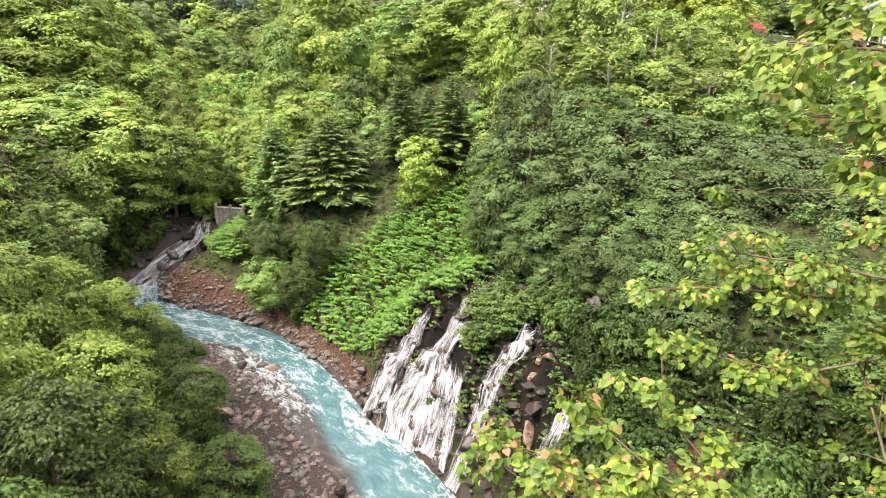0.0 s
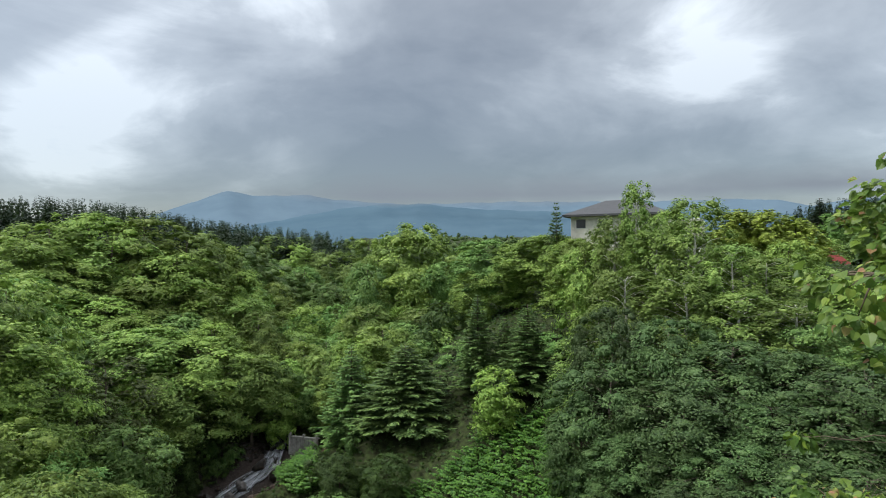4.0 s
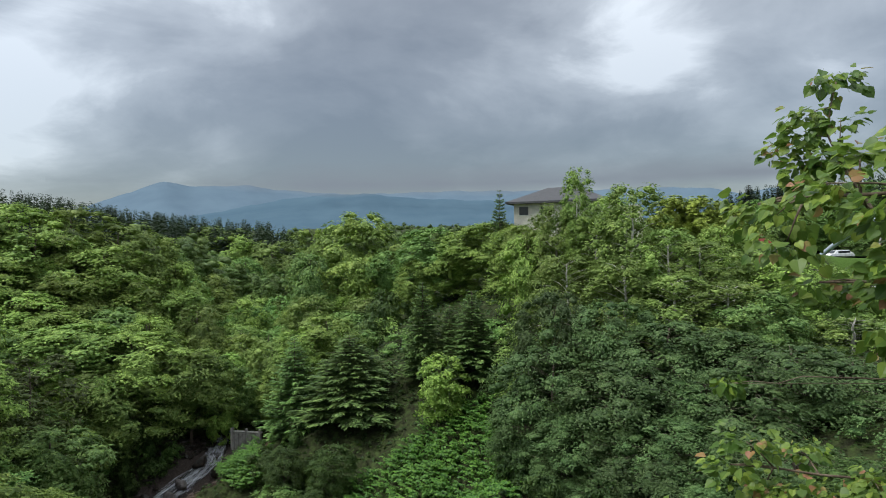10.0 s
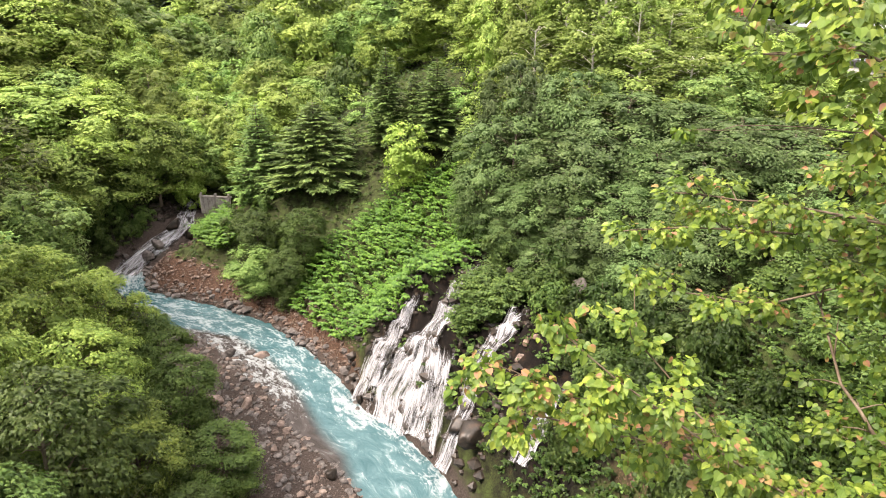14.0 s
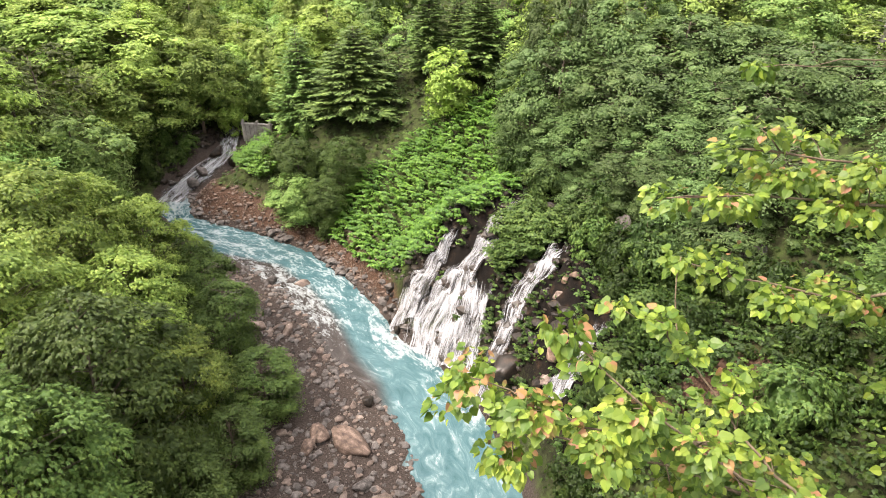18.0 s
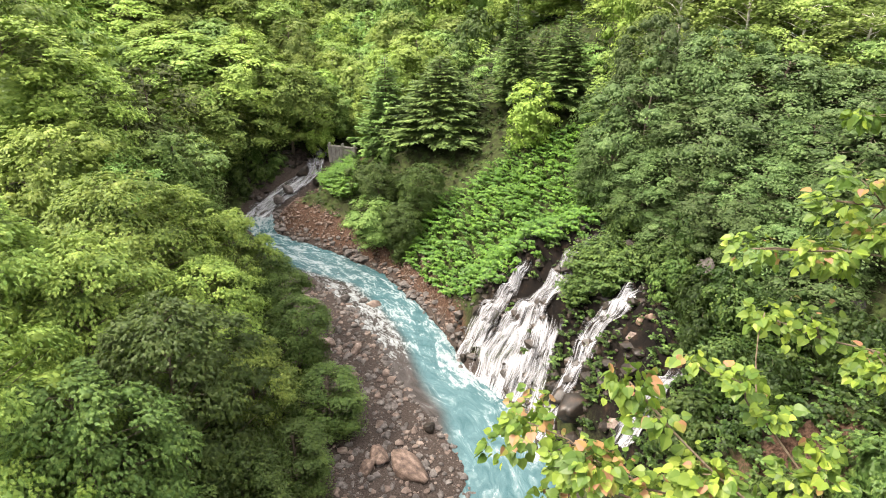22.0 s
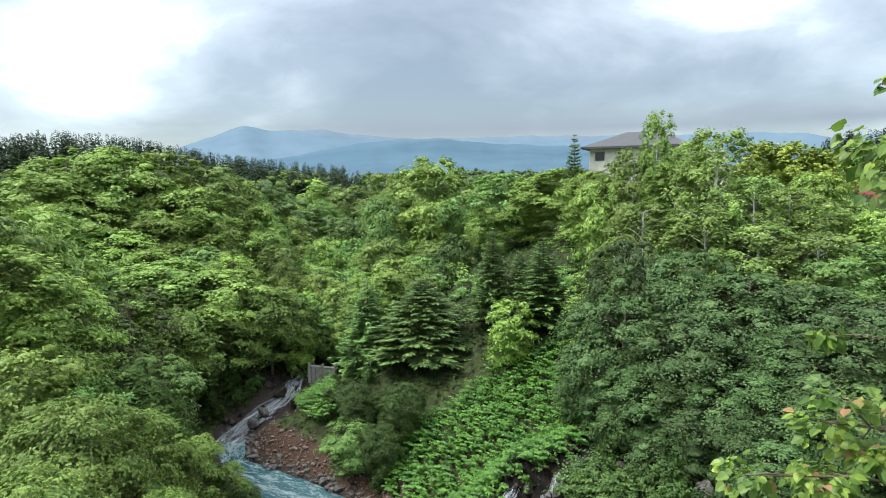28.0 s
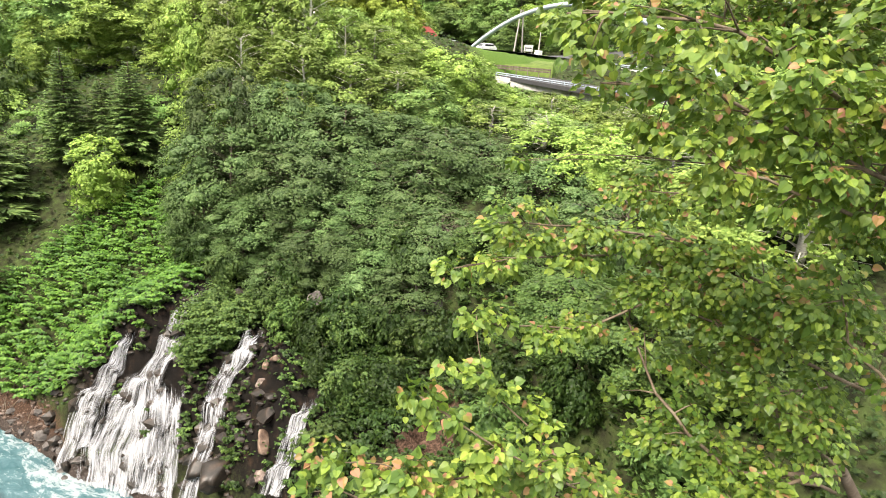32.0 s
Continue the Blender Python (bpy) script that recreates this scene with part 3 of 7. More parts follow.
def lump(rng, centre, size, level=1, rough=0.30):
    """An uneven leaf mass round a centre."""
    v, f = BALL[level]
    k = rng.normal(0, 2.2, (3, 3))
    ph = rng.uniform(0, 6.28, 3)
    bulge = 1 + rough * np.sin(v @ k.T + ph).mean(1) + rng.normal(0, rough * 0.35, len(v))
    return v * bulge[:, None] * size + centre, f


FAN = ((-1.0, 0.0), (0.9, 0.15), (-0.75, 0.5), (0.7, 0.65), (-0.3, 0.95), (0.2, 1.15))


def broadleaf_meshes(seed, height, radius, base, shape, boughs, sprays, leaf, flat, mat, bark, rb=0.30, droop=0.20, core=0.62, small=True, airy=0.0, heart=True):
    """Trunk and crown of a broad-leaved tree: limbs that end in rounded or flat boughs, each clad in sprays of leaves that hang outwards, with gaps between."""
    rng = np.random.default_rng(seed)
    leaf, sprays = leaf * 1.25, sprays * 0.78
    verts, faces = [], []
    n = 9
    t = np.linspace(0, 1, n)
    wob = np.cumsum(rng.normal(0, 0.05, (n, 2)), 0) * radius * 0.35
    stem = np.stack([wob[:, 0], wob[:, 1], t * height * 0.92], 1)
    tube_data(stem, np.interp(t, [0, 0.06, 1], [0.022, 0.016, 0.003]) * height, 7, verts, faces)
    lobes = rng.uniform(0.70, 1.12, 11)
    lumps, leaf_sets = [], []
    mid_z = height * (base + (1 - base) * 0.42)
    if heart and not airy:
        lumps.append(lump(rng, (0, 0, mid_z), np.array([radius * 0.42, radius * 0.42, height * (1 - base) * 0.30]), 2, 0.2))
    for k in range(boughs):
        h = ((k + rng.uniform(0.2, 0.8)) / boughs) ** 0.80
        a = k * 2.399 + rng.normal(0, 0.3)
        wide = crown_width(h, shape) * lobes[int((a % 6.2832) / 6.2832 * 11) % 11] * (0.9 + 0.2 * lobes[int(h * 10.9)])
        size = radius * rb * rng.uniform(0.55, 1.4) * (1.1 - 0.35 * h)
        reach = max(radius * wide - size * 0.7, 0.03) * (rng.uniform(0.35, 0.7) if k % 5 == 4 else rng.uniform(0.84, 1.02))
        z = min(height * (base + (1 - base) * h * 1.02), height) - size * flat * 0.8
        s = np.interp(z - reach * 0.5, stem[:, 2], np.arange(n))
        i = min(int(s), n - 2)
        root = stem[i] + (stem[i + 1] - stem[i]) * (s - i)
        out = np.array([math.cos(a), math.sin(a), 0.0])
        end = np.array([root[0], root[1], 0]) + out * reach + (0, 0, z)
        r0 = 0.0045 * height * (1 - 0.6 * h)
        tube_data([root, root * 0.5 + end * 0.5 + (0, 0, 0.08 * reach), end + out * size * 0.5], [r0, r0 * 0.6, r0 * 0.2], 4, verts, faces)
        shape3 = np.array([size, size, size * flat])

        def hang(p):
            p = p.copy()
            p[:, 2] -= droop * (p @ out) + 0.14 * (p[:, 0] ** 2 + p[:, 1] ** 2) / size
            return p

        if core:
            c_, f_ = lump(rng, (0, 0, 0), shape3 * core * (1 - 0.35 * airy), 1, 0.25)
            lumps.append((hang(c_) + end, f_))
        tw = max(6, int(sprays * (size / (radius * rb)) ** 1.6 * rng.uniform(0.85, 1.15)))
        q = unit(rng.normal(0, 1, (tw, 3)) + out * 0.40 + (0, 0, 0.50))
        p = hang(q * rng.uniform(0.30, 1.0, (tw, 1)) ** 0.5 * (1.16 + 0.15 * airy) * shape3)
        face = unit(np.array([out[0] * reach, out[1] * reach, (z - mid_z) * 0.9]))
        up = unit(q * (0.45, 0.45, 0.45 / max(flat, 0.4)) + face * 1.3 + (0, 0, 0.22) + rng.normal(0, 0.48, (tw, 3)))
        go = out * 0.6 + q * (0.7, 0.7, 0.0) + (0, 0, -0.08) + rng.normal(0, 0.5, (tw, 3))
        go = unit(go - up * (go * up).sum(1)[:, None])
        sd = np.cross(go, up)
        for fan, step in FAN:
            ln = leaf * rng.uniform(0.65, 1.2, tw)
            leaf_sets.append(blades(rng, end + p + go * leaf * step * 0.85, go + sd * fan + rng.normal(0, 0.16, (tw, 3)), up + rng.normal(0, 0.22, (tw, 3)), ln, ln * rng.uniform(0.5, 0.75, tw), small=small))
    trunk = mesh_of("trunk", verts, faces, bark, True)
    return trunk, leafy_mesh("crown", lumps, leaf_sets, mat)


def conifer_meshes(seed, height, radius, base, mat, bark, whorls=26, arms=8, sprays=12, droop=0.25, gap=0.0):
    """Trunk and crown of a fir or spruce: whorls of drooping arms with flat sprays of needles."""
    rng = np.random.default_rng(seed)
    verts, faces = [], []
    tube_data([(0, 0, 0), (0, 0, height * 0.5), (0, 0, height * 0.99)], [0.016 * height, 0.010 * height, 0.002 * height], 7, verts, faces)
    sets = []
    for w in range(whorls):
        h = (w + rng.uniform(-0.3, 0.3)) / whorls
        h = min(max(h, 0), 0.985)
        z = height * (base + (1 - base) * h)
        for k in range(arms):
            if rng.uniform() < gap:
                continue
            a = 2 * math.pi * (k + 0.5 * (w % 2)) / arms + rng.normal(0, 0.25)
            reach = radius * ((1 - h) ** 0.82) * rng.uniform(0.65, 1.12) + 0.12
            out = np.array([math.cos(a), math.sin(a), 0.0])
            side = np.array([-math.sin(a), math.cos(a), 0.0])
            lift = 0.25 * h - droop * (1 - h)
            m = max(4, int(sprays * reach / radius) + 2)
            s = np.sort(rng.uniform(0.12, 1, m))
            spine = out * (s * reach)[:, None] + np.array([0, 0, 1.0]) * ((lift * s + 0.13 * s ** 2) * reach)[:, None] + (0, 0, z)
            if w % 2 == 0:
                tube_data([(0, 0, z), spine[m // 2], spine[-1]], [0.006 * height * (1.1 - h), 0.004 * height * (1.1 - h), 0.006], 3, verts, faces)
            for sgn in (-1, 1):
                go = unit(out * 0.75 + sgn * side * 0.8 * (1.1 - s)[:, None] + rng.normal(0, 0.15, (m, 3)) + (0, 0, -0.12))
                ln = reach * (0.34 - 0.18 * s) * rng.uniform(0.8, 1.2, m) + 0.22
                up = unit(np.array([0, 0, 1.0]) + rng.normal(0, 0.25, (m, 3)))
                sets.append(blades(rng, spine, go, up, ln, ln * 0.34, 0.1))
    return mesh_of("trunk", verts, faces, bark, True), quads("crown", np.concatenate(sets), mat)


KINDS = {}


def tree_kind(key, name, label, category, meshes, group=""):
    """A pattern tree, kept with its height and radius; placed first where it is first wanted."""
    KINDS[key] = {"name": name, "label": label, "category": category, "meshes": meshes, "group": group, "first": None, "long": name not in ("fir_tree", "spruce_tree", "shrub")}


def plant(key, x, y, z, tall, wide, turn, label="", tilt=0.0):
    """Stand a tree of a kind at a place; tall and wide scale it. A tree that is tall for its width keeps its crown's shape on a longer bare trunk."""
    kind = KINDS[key]
    up = min(max(tall, 0.6 * wide), 1.3 * wide) if kind["long"] else tall
    m = Matrix.Translation((x, y, z)) @ Euler((tilt, tilt * 0.6, turn)).to_matrix().to_4x4() @ Matrix.Diagonal((wide, wide, up, 1))
    if kind["first"] is None:
        ob = thing(kind["name"], kind["label"], kind["category"], group=kind["group"])
        part("trunk", kind["meshes"][0], ob)
        part("crown", kind["meshes"][1], ob)
        ob.matrix_basis = m
        kind["first"] = ob
    else:
        src = kind["first"]
        ob = copy_thing(src, m @ Matrix.Diagonal((1 / src.scale[0], 1 / src.scale[1], 1 / src.scale[2], 1)))
    for child in ob.children:
        if child.name.startswith("trunk"):
            child.scale = (1, 1, tall / up)
        else:
            child.location = (0, 0, (tall / up - 1) * SIZE[key][0])
    if label:
        ob["label"] = label
    return ob


# nominal size of every kind: (height, crown radius)
SIZE = {"round1": (12, 4.6), "round2": (12, 4.2), "dome1": (12, 5.0), "layer1": (12, 5.0), "layer2": (13, 5.4), "grey1": (11, 5.2), "grey2": (11, 4.8), "tall1": (16, 4.2), "tall2": (15, 3.8),
        "birch1": (14, 3.6), "birch2": (13, 3.2), "yellow": (7, 2.7), "near1": (12, 5.0), "near2": (12, 4.6), "near3": (11, 4.4), "near4": (12, 4.8), "brown": (11, 3.0), "fir1": (14, 4.0), "fir2": (13, 3.4), "fir3": (15, 2.9), "spruce": (14, 2.3),
        "bush1": (3.0, 2.6), "bush2": (3.2, 2.3), "willow": (9, 2.6)}
WOODS = "trees of the valley slopes"
B = broadleaf_meshes
tree_kind("round1", "broadleaf_tree", "fresh green broad-leaved tree with a rounded crown on the slope", "tree", B(11, 12, 4.6, 0.16, "round", 48, 125, 0.145, 0.66, LEAF["fresh"], BARK, rb=0.29), WOODS)
tree_kind("round2", "broadleaf_tree", "dense green broad-leaved tree with an uneven crown on the slope", "tree", B(12, 12, 4.2, 0.16, "round", 46, 125, 0.140, 0.70, LEAF["deep"], BARK, rb=0.29), WOODS)
tree_kind("dome1", "broadleaf_tree", "broad domed deciduous tree in light green leaf", "tree", B(13, 12, 5.0, 0.10, "dome", 60, 125, 0.150, 0.64, LEAF["fresh"], BARK, rb=0.27), WOODS)
tree_kind("layer1", "broadleaf_tree", "green tree with flat layered sprays of leaves above the stream", "tree", B(14, 12, 5.0, 0.22, "dome", 54, 125, 0.150, 0.34, LEAF["mid"], BARK, rb=0.30), WOODS)
tree_kind("layer2", "broadleaf_tree", "spreading tree with layered light green boughs", "tree", B(15, 13, 5.4, 0.20, "round", 58, 125, 0.155, 0.38, LEAF["fresh"], BARK, rb=0.28), WOODS)
tree_kind("grey1", "broadleaf_tree", "large grey-green leafy tree overhanging the rock face", "tree", B(16, 11, 5.2, 0.06, "round", 76, 180, 0.105, 0.62, LEAF["grey"], BARK, rb=0.25, heart=False), WOODS)
tree_kind("grey2", "broadleaf_tree", "dense grey-green tree on the cliff above the falls", "tree", B(17, 11, 4.8, 0.06, "dome", 74, 180, 0.105, 0.64, LEAF["grey"], BARK, rb=0.25, heart=False), WOODS)
tree_kind("tall1", "broadleaf_tree", "tall forest tree with a high green crown", "tree", B(18, 16, 4.2, 0.20, "round", 56, 120, 0.150, 0.60, LEAF["fresh"], BARK, rb=0.29), WOODS)
tree_kind("tall2", "broadleaf_tree", "tall dark green forest tree", "tree", B(19, 15, 3.8, 0.18, "slim", 54, 120, 0.150, 0.60, LEAF["deep"], BARK, rb=0.30), WOODS)
tree_kind("birch1", "birch_tree", "airy light green birch with a pale trunk", "tree", B(20, 14, 3.6, 0.10, "slim", 64, 140, 0.115, 0.76, LEAF["birch"], BARK_PALE, rb=0.27, airy=0.25), WOODS)
tree_kind("birch2", "birch_tree", "slender light green birch with a pale trunk", "tree", B(21, 13, 3.2, 0.08, "slim", 58, 135, 0.115, 0.80, LEAF["birch"], BARK_PALE, rb=0.28, airy=0.25), WOODS)
tree_kind("yellow", "young_tree", "young bright yellow-green tree beside the knotweed slope", "tree", B(22, 7, 2.7, 0.12, "slim", 38, 80, 0.14, 0.55, LEAF["yellow"], BARK, rb=0.30))
tree_kind("near1", "broadleaf_tree", "fresh green tree with layered boughs over the gravel bank", "tree", B(23, 12, 5.0, 0.2, "dome", 92, 200, 0.115, 0.36, LEAF["near_a"], BARK, rb=0.24, heart=False), WOODS)
tree_kind("near2", "broadleaf_tree", "dense leafy green tree at the river's edge", "tree", B(24, 12, 4.6, 0.15, "round", 86, 200, 0.115, 0.44, LEAF["near_a"], BARK, rb=0.24, heart=False), WOODS)
tree_kind("near3", "broadleaf_tree", "bushy deep green tree at the river's edge", "tree", B(25, 11, 4.4, 0.1, "round", 82, 200, 0.11, 0.50, LEAF["near_b"], BARK, rb=0.25, heart=False), WOODS)
tree_kind("near4", "broadleaf_tree", "dark green tree with flat drooping sprays at the river's edge", "tree", B(28, 12, 4.8, 0.1, "dome", 90, 190, 0.115, 0.26, LEAF["near_b"], BARK, rb=0.25, heart=False), WOODS)
tree_kind("brown", "broadleaf_tree", "thin brownish green tree among denser ones", "tree", B(26, 11, 3.0, 0.15, "slim", 44, 60, 0.16, 0.5, LEAF["brown"], BARK, airy=0.4, core=0.5))
tree_kind("willow", "willow_tree", "upright yellowish willow on the rim", "tree", B(27, 9, 2.6, 0.05, "dome", 40, 60, 0.24, 1.5, LEAF["willow"], BARK), WOODS)
tree_kind("fir1", "fir_tree", "broad dark green fir with drooping tiers", "tree", conifer_meshes(31, 14, 4.0, 0.05, LEAF["needle"], BARK, 34, 11, 24, 0.2), WOODS)
tree_kind("fir2", "fir_tree", "pointed green fir with layered tiers", "tree", conifer_meshes(32, 13, 3.4, 0.06, LEAF["needle"], BARK, 32, 10, 22, 0.12), WOODS)
tree_kind("fir3", "fir_tree", "tall dark fir with a bare lower trunk", "tree", conifer_meshes(33, 15, 2.9, 0.12, LEAF["needle"], BARK, 36, 10, 22, 0.3, 0.06), WOODS)
tree_kind("spruce", "spruce_tree", "dark pointed spruce rising above the wood", "tree", conifer_meshes(34, 14, 2.3, 0.08, LEAF["spruce"], BARK, 36, 9, 13, 0.12, 0.05), WOODS)
tree_kind("bush1", "shrub", "low green leafy shrub on the slope, darkened for shade", "shrub", B(35, 3.0, 2.6, 0.02, "dome", 24, 60, 0.14, 0.6, LEAF["bush"], BARK), "shrubs of the banks")
tree_kind("bush2", "shrub", "low fresh green shrub on the slope", "shrub", B(36, 3.2, 2.3, 0.02, "dome", 24, 60, 0.14, 0.6, LEAF["near_b"], BARK), "shrubs of the banks")

tree_kind("wood1", "broadleaf_tree", "green broad-leaved tree in the closed forest", "tree", B(51, 12, 4.6, 0.18, "round", 38, 95, 0.19, 0.66, LEAF["fresh"], BARK), WOODS)
tree_kind("wood2", "broadleaf_tree", "deep green broad-leaved tree in the closed forest", "tree", B(52, 12, 4.4, 0.18, "dome", 38, 95, 0.19, 0.66, LEAF["deep"], BARK), WOODS)
tree_kind("wood3", "broadleaf_tree", "light green broad-leaved tree in the closed forest", "tree", B(53, 13, 4.2, 0.18, "slim", 38, 95, 0.19, 0.64, LEAF["birch"], BARK), WOODS)
SIZE.update(wood1=(12, 4.6), wood2=(12, 4.4), wood3=(13, 4.2))
EYE = 30.0
RNG = np.random.default_rng(5)


def stand(key, az, el, far, width, label="", sink=0.3, dz=0.0):
    """A tree seen from the bridge: bearing and height angle of its top, distance, and crown width in metres."""
    a = radians(az)
    x, y = far * math.sin(a), far * math.cos(a)
    top = EYE + far * math.tan(radians(el))
    z = float(land(x, y)) - sink + dz
    h, r = SIZE[key]
    tall = max(top - z, 2.0) / h
    plant(key, x, y, z, tall, width / 2 / r, RNG.uniform(0, 6.28), label)


# the trees that can be told apart: kind, bearing, top angle, distance, crown width
# wooded hill across the river
for row in (
    ("dome1", -32.1, 3.6, 114, 18.6), ("wood1", -28.4, 3.4, 113, 16.6), ("round1", -34.8, 2.8, 112, 17.6), ("wood3", -25.0, 2.3, 112, 14.8),
    ("dome1", -37.1, 1.5, 106, 15.9), ("wood1", -22.3, 0.9, 112, 12.8), ("wood3", -30.6, 1.5, 108, 17.3), ("round1", -26.4, 0.3, 107, 16.0),
    ("layer2", -34.2, -0.3, 104, 17.4), ("dome1", -28.9, -1.8, 102, 16.1), ("wood1", -24.3, -2.2, 104, 13.7), ("round1", -20.9, -1.1, 110, 11.4),
    ("round2", -36.5, -1.4, 98, 13.5), ("layer2", -32.4, -3.1, 97, 15.9), ("wood2", -25.7, -4.7, 97, 12.9), ("wood3", -20.3, -3.7, 105, 9.8),
    ("layer2", -29.2, -4.9, 93, 11.8), ("round1", -22.8, -5.9, 92, 11.0), ("round2", -36.2, -5.2, 88, 13.1), ("wood2", -27.6, -7.6, 90, 11.2),
):
    stand(*row)
# hollow behind the hill
for row in (
    ("wood2", -18.8, -0.1, 150, 13.9), ("wood1", -15.8, 1.1, 165, 15.8), ("wood3", -12.8, 0.5, 160, 14.4), ("wood2", -16.6, -1.7, 138, 12.6),
    ("round2", -13.3, -2.4, 130, 12.3), ("wood1", -17.9, -3.6, 120, 10.5), ("wood2", -11.8, -4.4, 118, 10.6), ("round2", -15.2, -5.3, 110, 10.0),
    ("birch2", -19.6, -4.7, 104, 8.1), ("wood3", -10.2, -0.5, 150, 11.2), ("birch1", -15.5, -6.9, 98, 8.4), ("wood2", -11.9, -7.0, 104, 7.8),
    ("round1", -17.5, -7.6, 96, 8.3), ("wood1", -20.9, 1.0, 150, 13.3), ("wood3", -18.2, 1.9, 185, 16.2), ("wood1", -9.2, 1.6, 175, 14.7),
):
    stand(*row)
# layered trees beside the stream
for row in (
    ("layer1", -28.6, -5.9, 86, 16.3), ("layer2", -23.8, -6.9, 86, 15.6), ("layer1", -19.8, -8.6, 84, 10.7), ("brown", -31.1, -8.1, 74, 9.6),
    ("layer1", -26.2, -10.4, 80, 13.1), ("layer1", -21.6, -11.4, 88, 11), ("brown", -33.4, -9.5, 68, 8.3), ("layer2", -29.8, -12.6, 75, 10.4),
    ("brown", -29.5, -15.0, 66, 7.7), ("round1", -37.6, -1.3, 72, 13.4), ("layer2", -37.4, -6.5, 64, 12.6),
    ("layer1", -36.6, -10.9, 60, 10.3), ("round1", -39.2, -11.9, 52, 9.3), ("tall1", -40.7, -4.1, 60, 12.4), ("round2", -35.2, -14.2, 58, 8.5),
    ("brown", -32.4, -13.3, 64, 7.0), ("layer1", -41.4, -0.4, 66, 13.8),
):
    stand(*row)
# middle of the valley
for row in (
    ("dome1", -5.3, 3.0, 118, 20.2), ("round2", -9.2, -0.5, 112, 11.5), ("tall2", 1.5, 1.5, 100, 11.1), ("tall1", 4.6, 1.1, 96, 10.7), ("layer2", 7.9, 1.9, 92, 13.3),
    ("round1", 0.8, -1.3, 98, 9.0), ("wood2", -2.4, -0.5, 112, 10.3), ("fir3", 0.9, -3.5, 70, 5.8), ("fir3", 5.5, -4.4, 66, 6.8), ("fir3", 3.4, -5.7, 69, 5.1),
    ("fir2", -10.9, -8.2, 75, 8.3), ("fir1", -5.9, -8.2, 71, 12.5), ("fir2", -13.4, -10.3, 88, 7), ("round1", -7.7, -6.4, 88, 10.6), ("round1", -10.1, -7.4, 86, 8.5),
    ("wood3", -12.9, -8.1, 88, 7.9),
):
    stand(*row)
# middle of the valley, lower
for row in (
    ("yellow", 2.2, -10.3, 62, 5.7), ("round2", -3.2, -10.5, 74, 6.1), ("round2", -5.1, -7.8, 86, 7.2), ("round1", -14.8, -10.5, 88, 8),
    ("yellow", -16.9, -12.9, 84, 4.6), ("near3", -11.9, -17.6, 63, 5.2), ("near3", -7.8, -17.8, 60, 5.2), ("round2", -12.7, -20.9, 60, 6.2),
    ("near3", -9.7, -21.3, 57, 4.8), ("bush2", -2.4, -4.2, 96, 8.0), ("bush2", -4.0, -6.3, 90, 6.7), ("round2", -0.3, -7.8, 80, 6.6), ("wood3", -4.5, -4.9, 100, 8.3),
    ("round2", 7.6, -7.7, 72, 6.0), ("round1", 9.1, -3.0, 84, 8.6),
):
    stand(*row)
# right-hand slope above the falls
for row in (
    ("fir2", 8.2, 5.0, 88, 4.9), ("birch2", 15.3, 6.6, 66, 4.2), ("birch1", 20.0, 5.0, 63, 8.6), ("birch1", 13.3, 3.5, 68, 7.1), ("birch2", 17.1, 2.5, 64, 8.0),
    ("round1", 11.0, 0.8, 70, 7.6), ("birch1", 23.0, 1.0, 60, 7.2), ("birch1", 25.7, -0.1, 60, 8.6), ("birch1", 14.4, -1.2, 60, 9.1), ("birch2", 19.3, -1.4, 57, 8.4),
    ("birch1", 23.6, -3.0, 55, 8.8), ("grey1", 13.1, -4.5, 54, 8.7), ("birch2", 10.7, -7.1, 58, 7.1), ("birch1", 27.7, -3.6, 55, 9.2),
):
    stand(*row)
# grey-green trees over the rock face
for row in (
    ("grey1", 18.1, -5.4, 51, 10.4), ("grey2", 23.4, -7.1, 49, 10.8), ("grey1", 12.7, -9.6, 49, 10.2), ("grey2", 27.9, -7.7, 49, 10.2), ("grey1", 19.0, -10.7, 45, 10.5),
    ("grey2", 25.3, -12.1, 44, 10.3), ("grey1", 10.3, -13.8, 48, 6.7), ("grey2", 14.9, -15.5, 44, 8.0), ("grey1", 21.2, -16.8, 41, 8.5), ("grey2", 30.1, -11.9, 43, 9.6),
    ("grey2", 27.7, -17.2, 39, 8.1), ("grey1", 13.5, -19.0, 43, 4.9), ("grey1", 32.5, -8.6, 46, 10.6), ("grey1", 32.3, -16.4, 37, 8.5), ("grey2", 18.0, -20.7, 40, 5.8),
):
    stand(*row)
# rim beside the lodge
for row in (
    ("willow", 23.3, 3.8, 92, 6.5), ("willow", 25.5, 3.7, 94, 7.7), ("willow", 27.7, 2.9, 95, 6.9), ("round1", 27.0, 1.2, 72, 7.0), ("birch2", 30.2, -1.7, 62, 7.0),
    ("round1", 26.8, -1.6, 62, 7.7), ("round1", 32.1, -1.7, 60, 8.5), ("round2", 30.4, -4.4, 54, 7.5), ("tall1", 10.0, 1.6, 84, 7.1), ("wood1", 9.0, -0.5, 86, 8.0),
    ("round1", 18.4, 4.1, 78, 6.8),
):
    stand(*row)
